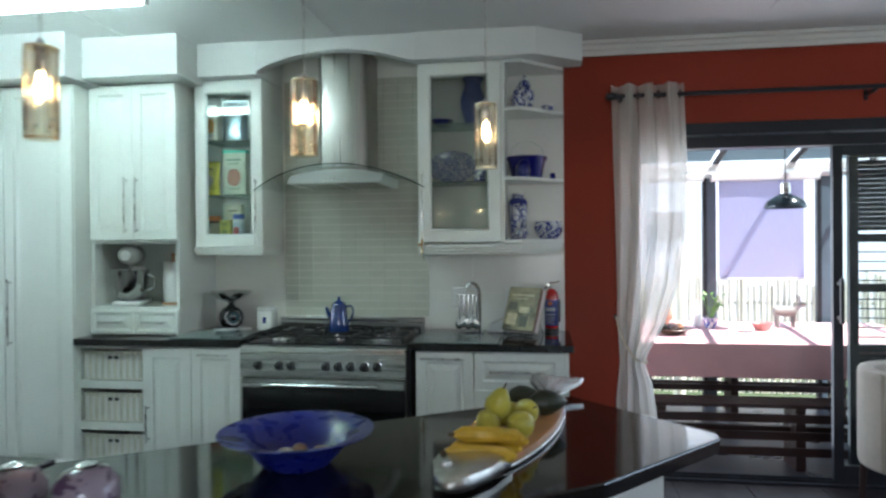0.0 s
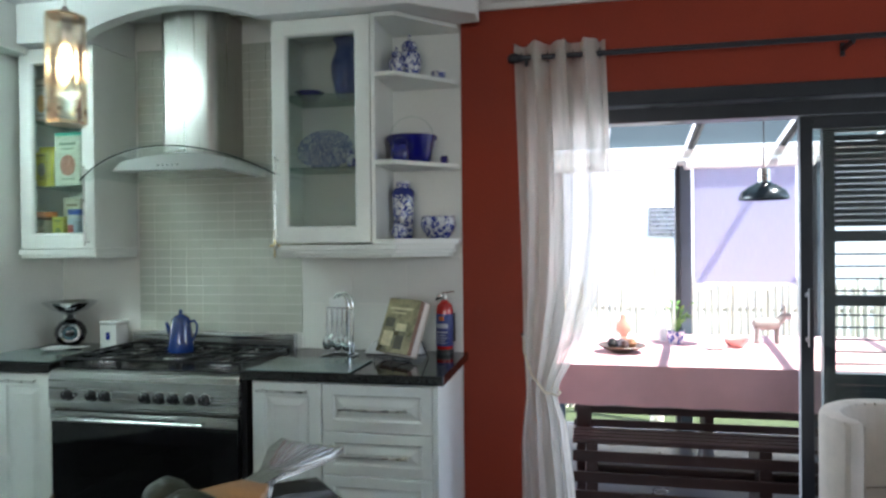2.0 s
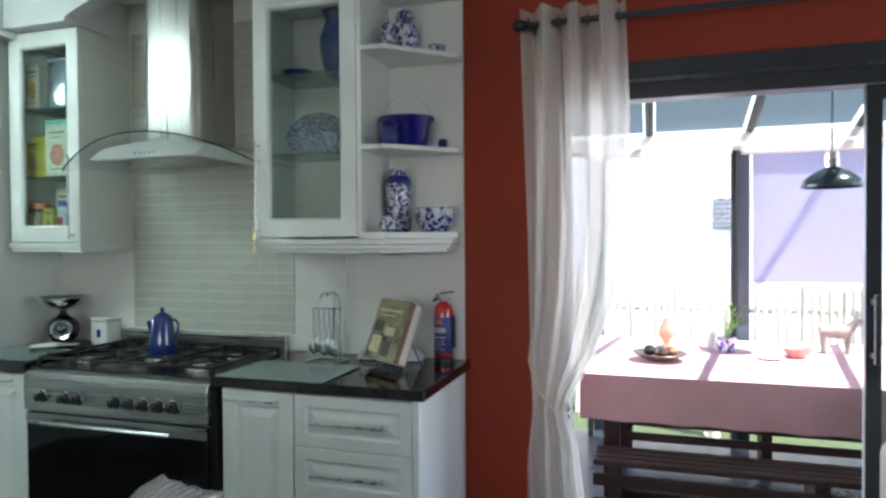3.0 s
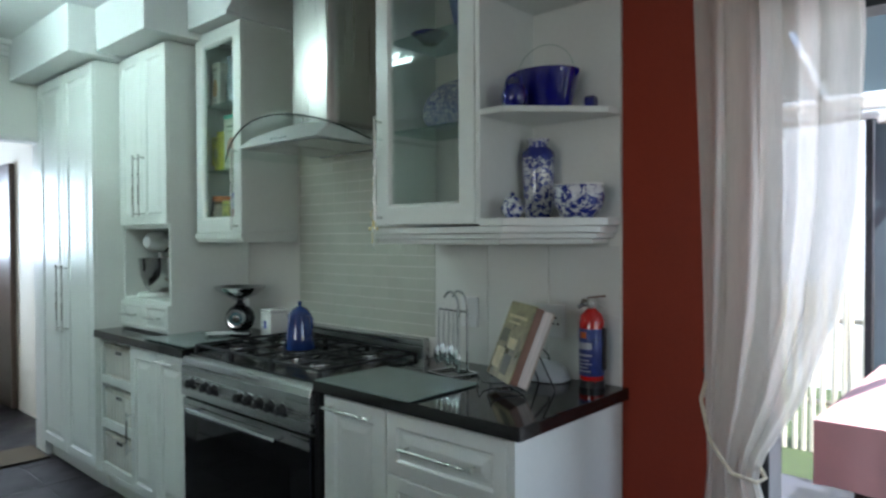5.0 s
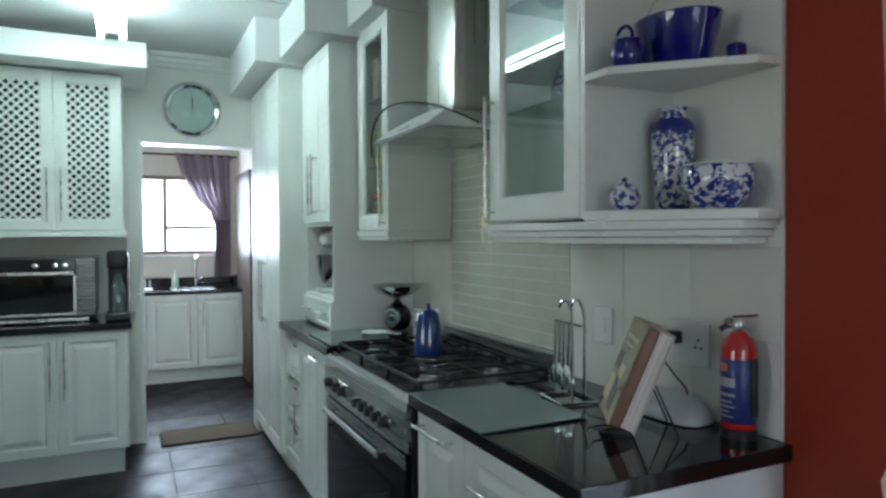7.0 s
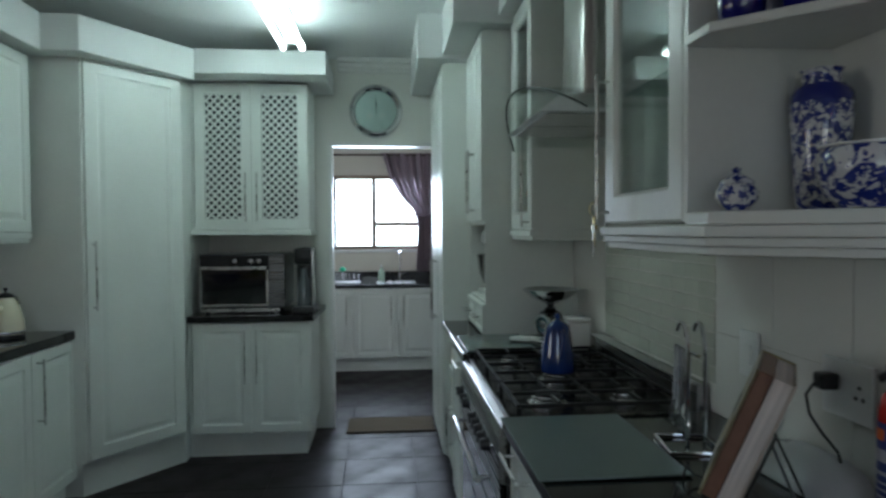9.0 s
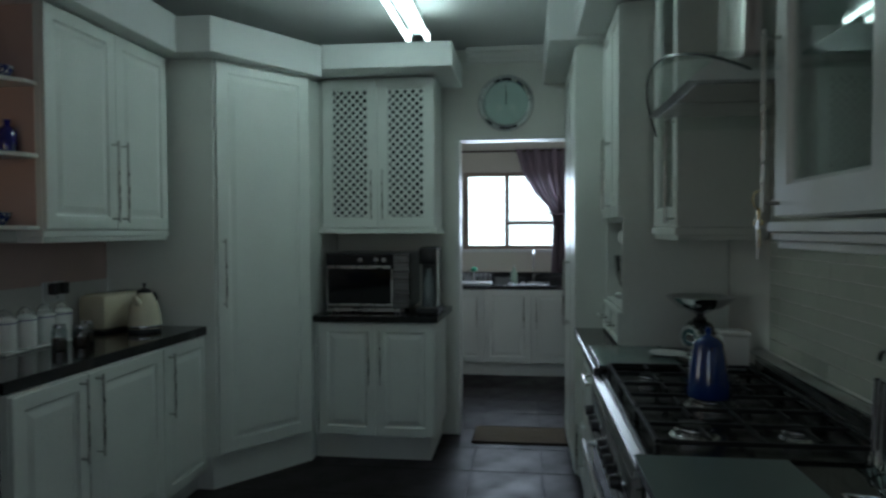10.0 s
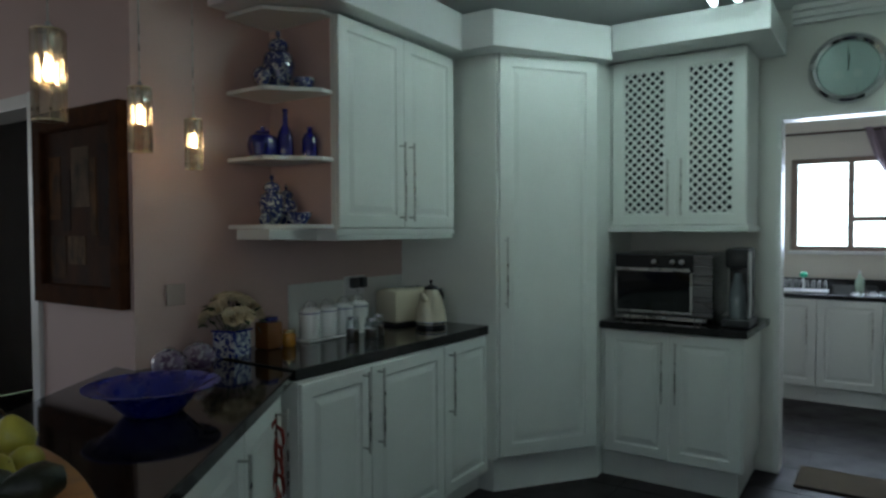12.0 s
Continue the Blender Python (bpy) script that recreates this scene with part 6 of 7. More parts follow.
for x, y, z, rz in ((1.05, -2.605, 0.030, -4), (1.06, -2.555, 0.031, 2), (1.075, -2.50, 0.030, 8), (1.065, -2.565, 0.062, -2)):
    banana(pose(x, y, PZ + z + 0.012, 0, 0, rz + 180) @ pose(0, 0, 0, 12, 0, 0) @ Matrix.Diagonal((0.86, 0.86, 0.95, 1)) @ Matrix.Translation((0, -0.02, 0)), "ripe yellow banana lying on the wooden platter")
for x, y, z, s_, tilt, rz in ((1.075, -2.345, 0.092, 0.92, 20, 30), (1.15, -2.27, 0.06, 0.92, 65, 20), (1.055, -2.41, 0.058, 0.85, 65, 200), (1.14, -2.395, 0.058, 0.92, 75, 330), (1.085, -2.285, 0.058, 0.85, 70, 120)):
    t = thing("pear", "yellow-green pear on the wooden platter", "pear", pose(x, y, PZ + z, tilt, 10, rz), "fruit on the platter")
    part("fruit", lathe([(0, -0.036 * s_), (0.02 * s_, -0.036 * s_), (0.038 * s_, -0.01 * s_), (0.038 * s_, 0.01 * s_), (0.026 * s_, 0.038 * s_), (0.014 * s_, 0.055 * s_), (0, 0.06 * s_)], 20), PEAR, t, "", True)
    part("stalk", pipe([(0, 0, 0.058 * s_), (0.004, 0, 0.078 * s_)], 0.002, 6), STALK, t)
for x, y, rz, z in ((1.145, -2.125, 80, 0.066), (1.21, -2.165, 110, 0.064)):
    t = thing("avocado", "dark ripe avocado on the wooden platter", "avocado", pose(x, y, PZ + z, 90, 0, rz), "fruit on the platter")
    part("fruit", lathe([(0, -0.055), (0.022, -0.048), (0.038, -0.02), (0.036, 0.008), (0.022, 0.04), (0.01, 0.055), (0, 0.058)], 22), AVO, t, "", True)
    part("stalk", pipe([(0, 0, 0.056), (0, 0, 0.063)], 0.004, 6), STALK, t)

PURPLE = patterned("purple_mottled_glaze", (0.10, 0.06, 0.12), (0.30, 0.25, 0.32), 22, 0.5)
for x, y in ((0.172, -2.985), (0.312, -2.96)):
    turned("round_jar", "round purple mottled glass jar with a silver top", "jar", [(0, 0), (0.03, 0), (0.05, 0.012), (0.062, 0.04), (0.06, 0.07), (0.042, 0.093), (0.02, 0.1), (0, 0.1)], PURPLE, (x, y, PZ), parts=[("top", [(0, 0.1005), (0.02, 0.1005), (0.02, 0.106), (0.006, 0.11), (0, 0.114)], CHROME, "silver top")])

# chillies on the first peninsula door
cl = thing("chilli_string", "string of dried red chillies hanging on a handle", "ornament", pose(0.155, -2.585, 0.79))
CHIL = material("dried_red_chilli", (0.22, 0.02, 0.01), 0.35, 0, 20, 0.4)
part("string", pipe([(0, 0, 0), (0.0, 0.0, -0.3)], 0.003, 6), STALK, cl)
for i in range(14):
    a, z = i * 2.4, -0.02 - i * 0.021
    dx, dy = 0.022 * math.cos(a), 0.016 * math.sin(a)
    part("chilli", pipe([(0, 0, z), (dx, dy, z - 0.02), (dx * 1.3, dy * 1.3, z - 0.06), (dx * 1.1, dy, z - 0.09)], 0.006, 6, taper=[0.004, 0.0075, 0.006, 0.001]), CHIL, cl, "", True)

# ---- south worktop ----
CZ = 0.906
fv = thing("flower_planter", "square blue and white china planter", "planter", pose(-0.07, -3.095, CZ - 0.011, 0, 0, 12))
part("pot", prism([(-0.055, -0.055), (0.055, -0.055), (0.055, 0.055), (-0.055, 0.055)], 0.0, 0.11, 0.005), CHINA, fv)
part("rim", boxes((-0.06, 0.06, -0.06, 0.06, 0.1105, 0.12), bev=0.003), RIMB, fv)
ROSE = material("cream_rose", (0.62, 0.52, 0.34), 0.7, 0, 30, 0.25)
LEAFM = material("dark_rose_leaf", (0.035, 0.06, 0.02), 0.6, 0, 20, 0.3)
fb = thing("rose_bouquet", "cream roses filling the china planter", "flowers", pose(-0.07, -3.095, CZ - 0.011 + 0.12))
rnd = random.Random(4)
for i in range(17):
    a, e_ = rnd.uniform(0, 6.28), rnd.uniform(0.15, 1.45)
    R_ = 0.105
    c = Vector((R_ * math.cos(a) * math.cos(e_) * 1.15, R_ * math.sin(a) * math.cos(e_) * 0.85, 0.03 + R_ * math.sin(e_)))
    bm = bmesh.new()
    for ring, (n_, r0, tz) in enumerate(((3, 0.014, 0.022), (5, 0.026, 0.017), (7, 0.040, 0.008))):
        for k in range(n_):
            b_ = 6.283 * k / n_ + ring
            q = [bm.verts.new((r0 * math.cos(b_ + s) * f, r0 * math.sin(b_ + s) * f, zz)) for s, f, zz in ((-0.7, 0.6, -0.012), (0.7, 0.6, -0.012), (0.75, 1.05, tz), (0, 1.2, tz + 0.004), (-0.75, 1.05, tz))]
            bm.faces.new(q)
    d = c.normalized()
    part("bloom", bm, ROSE, fb, "", True, Matrix.Translation(c) @ d.to_track_quat("Z", "Y").to_matrix().to_4x4())
    part("stem", pipe([(0, 0, -0.06), tuple(c * 0.95)], 0.002, 5), LEAFM, fb)
for i in range(16):
    a, e_ = rnd.uniform(0, 6.28), rnd.uniform(-0.2, 0.9)
    c = Vector((0.12 * math.cos(a) * math.cos(e_), 0.095 * math.sin(a) * math.cos(e_), 0.03 + 0.1 * math.sin(e_)))
    bm = bmesh.new()
    q = [bm.verts.new(p_) for p_ in ((0, 0, 0), (0.012, 0.016, 0.003), (0, 0.045, -0.003), (-0.012, 0.016, 0.003))]
    bm.faces.new(q)
    part("leaf", bm, LEAFM, fb, m=Matrix.Translation(c) @ pose(0, 0, 0, rnd.uniform(-50, 50), rnd.uniform(-40, 40), math.degrees(a) - 90))

AMBERJ = material("amber_glass_jar", (0.16, 0.06, 0.015), 0.1, 0, 10, 0.2, coat=0.5)
wj = thing("storage_jar", "dark amber jar with a blue lid", "jar", pose(-0.258, -3.085, CZ))
part("body", box(-0.045, 0.045, -0.045, 0.045, 0, 0.12, 0.012), AMBERJ, wj, "", True)
part("lid", box(-0.03, 0.03, -0.03, 0.03, 0.1205, 0.14, 0.006), RIMB, wj, "blue lid", True)
turned("honey_jar", "small honey jar with a gold lid", "jar", [(0, 0), (0.025, 0), (0.03, 0.008), (0.03, 0.05), (0.024, 0.06), (0, 0.06)], material("honey", (0.45, 0.2, 0.02), 0.12, 0, 10, 0.2), (-0.345, -3.05, CZ), 20, [("lid", [(0, 0.0605), (0.026, 0.0605), (0.026, 0.075), (0, 0.075)], GILT, "gold lid")])
ty = thing("canister_tray", "long white ceramic tray under the canisters", "tray", pose(-0.645, -3.07, CZ))
part("tray", box(-0.26, 0.215, -0.06, 0.06, 0, 0.012, 0.005), WHITEC, ty)
for x in (-0.495, -0.61, -0.725, -0.84):
    t = turned("lidded_canister", "white enamel canister with a dark rim and wire bail", "canister", [(0, 0), (0.046, 0), (0.048, 0.004), (0.048, 0.115), (0.046, 0.12), (0, 0.12)], WHITEC, (x, -3.07, CZ + 0.0125), 26, [("lid", [(0, 0.1205), (0.05, 0.1205), (0.05, 0.13), (0.03, 0.142), (0.008, 0.146), (0.01, 0.156), (0, 0.16)], WHITEC, "domed white lid"), ("rim", [(0.0485, 0.117), (0.0505, 0.117), (0.0505, 0.1203), (0.0485, 0.1203)], RIMB, "dark rim")], group="canisters on the tray")
    part("bail", pipe([(0.05 * math.cos(radians(a)), 0, 0.12 + 0.055 * math.sin(radians(a))) for a in range(0, 181, 15)], 0.0025, 6), CHROME, t, "chrome wire bail")
JARG = pane_glass("jar_glass", (0.80, 0.86, 0.86), 0.3)
for x, y, h_, r in ((-0.60, -2.90, 0.10, 0.032), (-0.70, -2.87, 0.085, 0.035), (-0.80, -2.91, 0.09, 0.03)):
    t = turned("glass_jar", "small clear glass jar with a bright metal lid", "jar", [(0.0, 0.002), (r * 0.95, 0.0), (r, 0.004), (r, h_ * 0.8), (r * 0.8, h_), (0.0, h_)], JARG, (x, y, CZ), 20, [("lid", [(0, h_ + 0.0005), (r * 0.86, h_ + 0.0005), (r * 0.86, h_ + 0.014), (0, h_ + 0.016)], CHROME, "bright metal lid"), ("contents", [(0, 0.003), (r * 0.9, 0.003), (r * 0.9, h_ * 0.55), (0, h_ * 0.56)], BROWNWOOD, "dark contents")], group="jars on the worktop")
ts = thing("toaster", "cream enamel four slice toaster", "toaster", pose(-1.22, -3.04, CZ, 0, 0, -12))
part("body", box(-0.17, 0.17, -0.095, 0.095, 0.012, 0.20, 0.04), CREAMG, ts, "", True)
part("base", box(-0.16, 0.16, -0.085, 0.085, 0, 0.0118), BLACKP, ts)
for y in (-0.035, 0.035):
    part("slot", box(-0.12, 0.12, y - 0.014, y + 0.014, 0.1985, 0.2015), BLACKP, ts)
part("end_panel", box(-0.1745, -0.1702, -0.05, 0.05, 0.035, 0.16), CHROME, ts, "chrome end panel")
part("lever", box(-0.195, -0.175, -0.015, 0.015, 0.12, 0.135, 0.004), BLACKP, ts)
ek = thing("electric_kettle", "cream dome electric kettle with a black handle", "kettle", pose(-1.165, -2.845, CZ))
part("base", lathe([(0, 0), (0.08, 0), (0.08, 0.015), (0, 0.018)], 28), BLACKP, ek, "", True)
part("body", lathe([(0, 0.0185), (0.082, 0.0185), (0.083, 0.03), (0.078, 0.09), (0.062, 0.15), (0.042, 0.19), (0.036, 0.2), (0, 0.2)], 32), CREAMG, ek, "", True)
part("band", lathe([(0.0835, 0.022), (0.0845, 0.024), (0.0843, 0.034), (0.0832, 0.036)], 32), CHROME, ek, "chrome band", True)
part("lid", lathe([(0.038, 0.2005), (0.034, 0.214), (0.02, 0.222), (0.006, 0.226), (0.006, 0.234), (0.011, 0.24), (0.008, 0.25), (0, 0.252)], 24), BLACKP, ek, "", True)
part("handle", pipe([(-0.045, 0, 0.19), (-0.085, 0, 0.19), (-0.105, 0, 0.165), (-0.105, 0, 0.09), (-0.088, 0, 0.06)], 0.011, 8), BLACKP, ek, "black handle", True)
part("spout", pipe([(0.055, 0, 0.15), (0.08, 0, 0.175), (0.09, 0, 0.19)], 0.012, 8, taper=[0.02, 0.014, 0.01]), CREAMG, ek, "", True)
s3 = socket((-0.93, YS + 0.006, 1.13), 180, 0.15, 0.10, ((0.02, -0.03),), "white double wall socket with two black plugs")
for x in (-0.03, 0.035):
    part("plug", box(x - 0.02, x + 0.02, -0.055, -0.0115, -0.012, 0.045, 0.008), BLACKP, s3, "black plug")
sp = socket((0.13, YS + 0.001, 1.17), 180, 0.085, 0.085, (), "plain buff wall switch plate on the pink wall")
sp.children[0].data.materials[0] = material("buff_plate", (0.42, 0.34, 0.29), 0.45, 0, 9, 0.06)
structure("splashback_south", box(-1.36, -0.47, YS + 0.0, YS + 0.0055, 0.907, 1.165), BIGTILE, "white glazed tile splashback")

# items on the south shelves
CHINAD = patterned("dense_blue_white_china", (0.02, 0.03, 0.13), (0.42, 0.42, 0.44), 64, 0.42)
SZ0, SZ1, SZ2 = 1.4485, 1.7335, 2.0185
ginger_jar((-0.21, -3.0, SZ0), 0.86, CHINAD, "dark blue and white ginger jar on the corner shelf")
ginger_jar((-0.31, -3.02, SZ0), 0.72, CHINAD, "blue and white ginger jar on the corner shelf")
turned("china_bowl", "small blue and white china bowl on the corner shelf", "bowl", [(0, 0), (0.03, 0), (0.05, 0.03), (0.052, 0.05), (0.048, 0.05), (0.028, 0.008), (0, 0.006)], CHINAD, (-0.27, -2.90, SZ0))
turned("perfume_bottle", "little blue and white china bottle", "bottle", [(0, 0), (0.02, 0), (0.027, 0.02), (0.018, 0.04), (0.006, 0.05), (0.01, 0.058), (0, 0.068)], CHINAD, (-0.145, -2.97, SZ0), 20)
turned("glass_bottle", "tall cobalt blue glass bottle", "bottle", [(0, 0), (0.034, 0), (0.037, 0.01), (0.036, 0.085), (0.026, 0.115), (0.013, 0.14), (0.011, 0.195), (0.015, 0.2), (0.012, 0.208), (0, 0.208)], COBALT, (-0.27, -2.98, SZ1), 24)
turned("glass_bottle", "short square-shouldered cobalt blue glass bottle", "bottle", [(0, 0), (0.032, 0), (0.034, 0.01), (0.034, 0.08), (0.024, 0.1), (0.012, 0.108), (0.012, 0.125), (0.016, 0.13), (0, 0.134)], COBALT, (-0.335, -2.90, SZ1), 24)
turned("glass_jar", "round cobalt blue glass jar with a lid", "jar", [(0, 0), (0.05, 0), (0.062, 0.02), (0.066, 0.05), (0.055, 0.085), (0.03, 0.1), (0.03, 0.108), (0.01, 0.114), (0.012, 0.126), (0, 0.132)], COBALT, (-0.19, -3.03, SZ1), 28)
turned("glass_cup", "small cobalt blue glass cup", "cup", [(0, 0), (0.025, 0), (0.032, 0.05), (0.028, 0.05), (0.02, 0.006), (0, 0.006)], COBALT, (-0.135, -2.99, SZ1), 22)
ginger_jar((-0.255, -3.0, SZ2), 1.05, CHINAD, "tall blue and white ginger jar on the top shelf")
turned("china_bowl", "low blue and white china bowl on the top shelf", "bowl", [(0, 0), (0.03, 0), (0.045, 0.025), (0.047, 0.045), (0.042, 0.045), (0.026, 0.008), (0, 0.006)], CHINAD, (-0.295, -2.89, SZ2))
turned("china_ball", "round blue and white china ornament", "ornament", [(0, 0), (0.015, 0), (0.034, 0.02), (0.038, 0.042), (0.03, 0.065), (0.012, 0.078), (0, 0.08)], CHINAD, (-0.145, -2.98, SZ2), 24)

# ---- mini oven and coffee machine ----
mo = thing("mini_oven", "dark steel mini oven with a black glass door", "oven", pose(-2.04, -1.89, 0.9, 0, 0, 90))
DKST = streaked("dark_steel", (0.15, 0.15, 0.15), 0.28, 0.9, (2, 60, 90), 0.15, 0.04)
part("body", box(-0.255, 0.29, 0.0, 0.40, 0.03, 0.385, 0.012), DKST, mo)
part("door", box(-0.245, 0.185, -0.018, -0.001, 0.05, 0.30, 0.004), BLACKG, mo, "black glass door")
part("control_strip", box(-0.245, 0.185, -0.014, -0.001, 0.302, 0.375, 0.003), BLACKG, mo, "black control strip")
part("side_trim", box(0.187, 0.287, -0.016, -0.001, 0.04, 0.378, 0.004), DKST, mo)
part("handle", boxes((-0.235, 0.175, -0.05, -0.035, 0.285, 0.305), (-0.225, -0.21, -0.036, -0.018, 0.288, 0.302), (0.15, 0.165, -0.036, -0.018, 0.288, 0.302), bev=0.003), SATIN, mo, "brushed metal handle")
for x in (-0.02, 0.08, 0.13):
    part("knob", lathe([(0.02, 0), (0.02, 0.008), (0.015, 0.02), (0, 0.021)], 18), CHROME, mo, "chrome knob", True, pose(x, -0.0145, 0.338, 90))
part("door_trim", boxes((-0.245, 0.185, -0.021, -0.0185, 0.05, 0.062), (-0.245, -0.235, -0.021, -0.0185, 0.062, 0.28), (0.172, 0.185, -0.021, -0.0185, 0.062, 0.28)), SATIN, mo, "brushed metal door trim")
part("foot_bar", box(-0.25, 0.25, 0.0, 0.03, 0.012, 0.0295), SATIN, mo)
for x, y, z1 in ((-0.22, 0.0, 0.0118), (0.19, 0.0, 0.0118), (-0.22, 0.34, 0.0295), (0.19, 0.34, 0.0295)):
    part("foot", box(x, x + 0.03, y, y + 0.03, 0, z1), BLACKP, mo)
cm = thing("coffee_machine", "black and silver capsule coffee machine", "coffee machine", pose(-2.08, -1.485, 0.9, 0, 0, 90))
part("base", box(-0.07, 0.07, -0.08, 0.20, 0, 0.04, 0.01), BLACKP, cm)
part("column", box(-0.055, 0.055, 0.06, 0.20, 0.0402, 0.42, 0.015), BLACKP, cm, "", True)
part("head", box(-0.06, 0.06, -0.05, 0.0598, 0.31, 0.42, 0.02), BLACKP, cm, "", True)
part("carafe", lathe([(0, 0.042), (0.042, 0.042), (0.044, 0.06), (0.04, 0.2), (0.022, 0.25), (0.02, 0.285), (0, 0.285)], 24), material("smoky_bottle", (0.16, 0.18, 0.19), 0.1, 0.3, 6, 0.15), cm, "smoky carafe", True, pose(0, -0.01, 0))
part("trim", box(0.056, 0.068, -0.07, 0.0, 0.05, 0.40, 0.004), CHROME, cm, "silver side trim")
part("drip_grid", boxes(*[(-0.05, 0.05, -0.07 + i * 0.016, -0.064 + i * 0.016, 0.0402, 0.0435) for i in range(8)]), CHROME, cm)

# ---- painting ----
pa = thing("framed_painting", "dark landscape painting in a heavy brown frame", "painting", pose(XP + 0.003, -3.535, 1.52, 0, 0, 90) @ Matrix.Diagonal((0.84, 1, 0.96, 1)))
FRAMEW = streaked("carved_dark_frame", (0.06, 0.025, 0.012), 0.8, 0, (14, 14, 14), 0.5, 0.6)
part("canvas", box(-0.31, 0.31, -0.018, -0.004, -0.33, 0.33), streaked("dark_oil_painting", (0.05, 0.022, 0.012), 0.75, 0, (6, 6, 3), 0.9, 0.4), pa, "dark oil landscape")
for x0, x1, z0, z1, col in ((-0.27, -0.16, -0.05, 0.22, (0.09, 0.04, 0.015)), (-0.14, -0.07, -0.10, 0.16, (0.03, 0.015, 0.01)), (0.11, 0.16, -0.12, 0.2, (0.10, 0.05, 0.02)), (0.18, 0.27, -0.16, 0.25, (0.03, 0.014, 0.01)), (-0.10, 0.06, -0.24, -0.12, (0.13, 0.08, 0.045)), (-0.27, -0.12, -0.30, -0.12, (0.06, 0.03, 0.015))):
    part("paint_patch", box(x0, x1, -0.0198, -0.0182, z0, z1), streaked("oil_paint_patch", col, 0.75, 0, (20, 20, 11), 0.8, 0.4), pa, "painted patch of the landscape")
part("painted_light", box(-0.06, 0.10, -0.0195, -0.0182, 0.0, 0.25), streaked("painted_sky", (0.11, 0.075, 0.05), 0.75, 0, (14, 14, 9), 0.9, 0.3), pa, "paler painted sky patch")
for pt_ in pa.children:
    pt_.data.materials[0].node_tree.nodes["Principled BSDF"].inputs["Specular IOR Level"].default_value = 0.08
FRAMEW.node_tree.nodes["Principled BSDF"].inputs["Specular IOR Level"].default_value = 0.04
fm = panelled(0.78, 0.82, 0.04, 0.075, True)
part("frame", fm, FRAMEW, pa, "heavy carved frame", m=pose(-0.39, -0.002, -0.41))

# ---- mat ----
mt_ = thing("door_mat", "tan woven mat in the scullery doorway", "mat", pose(-2.51, -0.92, 0.0))
MATM = streaked("tan_woven_mat", (0.12, 0.085, 0.05), 0.9, 0, (60, 60, 60), 0.35, 0.6)
part("mat", box(-0.18, 0.16, -0.31, 0.31, 0, 0.012, 0.004), MATM, mt_)
part("border", boxes((-0.19, -0.178, -0.32, 0.32, 0, 0.0125), (0.158, 0.17, -0.32, 0.32, 0, 0.0125), (-0.178, 0.158, -0.32, -0.308, 0, 0.0125), (-0.178, 0.158, 0.308, 0.32, 0, 0.0125), bev=0.002), material("dark_binding", (0.05, 0.035, 0.025), 0.9), mt_)

# ---- scullery ----
for y, w_ in ((-0.38, 0.45), (-0.832, 0.45), (-1.284, 0.45), (-1.736, 0.50)):
    c = thing("scullery_cabinet", "white scullery base cabinet with a panelled door", "cabinet", pose(-4.40, y, 0, 0, 0, 90) @ pose(-w_, 0, 0), "scullery base cabinets")
    carcass(c, w_, 0.59, 0.13, 0.848)
    part("plinth", box(0, w_, 0.04, 0.58, 0, 0.129), CAB, c)
    leaf(c, 0.002, 0.135, w_ - 0.004, 0.71, (w_ - 0.07 if y < -0.4 else 0.05, 0.36, 0.26, True))
w = thing("worktop", "dark granite scullery worktop with a steel sink", "worktop")
part("slab", prism([(-4.375, -2.24), (-4.375, -0.365), (SX + 0.003, -0.365), (SX + 0.003, -2.24)], 0.85, 0.885, 0.003), GRANITE, w)
part("upstand", box(SX + 0.003, SX + 0.025, -2.24, -0.365, 0.8855, 0.98), GRANITE, w)
part("sink", boxes((-4.85, -4.50, -1.05, -0.65, 0.8855, 0.89), bev=0.002), STEELH, w, "steel sink rim")
tpw = thing("kitchen_tap", "tall chrome swan-neck tap", "tap", pose(-4.88, -0.80, 0.8858))
part("body", pipe([(0, 0, 0), (0, 0, 0.26)] + [(0.06 - 0.06 * math.cos(radians(a)), 0, 0.26 + 0.06 * math.sin(radians(a))) for a in range(20, 181, 20)] + [(0.12, 0, 0.22)], 0.011, 10), CHROME, tpw, "", True)
part("lever", pipe([(0, 0, 0.06), (0.0, 0.06, 0.09)], 0.006, 8), CHROME, tpw, "", True)
dk = thing("dish_rack", "white wire dish rack", "dish rack", pose(-4.66, -1.42, 0.8858))
part("tray", box(-0.14, 0.14, -0.2, 0.2, 0, 0.012, 0.004), WHITEP, dk)
for i in range(9):
    part("wire", pipe([(-0.13, -0.18 + i * 0.045, 0.012), (-0.13, -0.18 + i * 0.045, 0.09), (0.13, -0.18 + i * 0.045, 0.09), (0.13, -0.18 + i * 0.045, 0.012)], 0.003, 5), WHITEP, dk)
gs = thing("dish_brush", "green dish brush standing in the rack", "brush", pose(-4.66, -1.40, 0.9))
part("head", lathe([(0, 0.10), (0.03, 0.11), (0.035, 0.13), (0.02, 0.15), (0, 0.155)], 14), material("green_plastic", (0.03, 0.42, 0.22), 0.4), gs, "", True)
part("stick", pipe([(0, 0, 0), (0, 0, 0.105)], 0.006, 6), WHITEP, gs)
turned("soap_bottle", "pale green dish soap bottle", "bottle", [(0, 0), (0.032, 0), (0.034, 0.01), (0.034, 0.10), (0.015, 0.125), (0.012, 0.15), (0, 0.15)], material("pale_green_soap", (0.42, 0.55, 0.42), 0.2), (-4.85, -1.0, 0.8858), 18, [("pump", [(0, 0.1505), (0.008, 0.1505), (0.008, 0.18), (0, 0.18)], WHITEP, "white pump")])
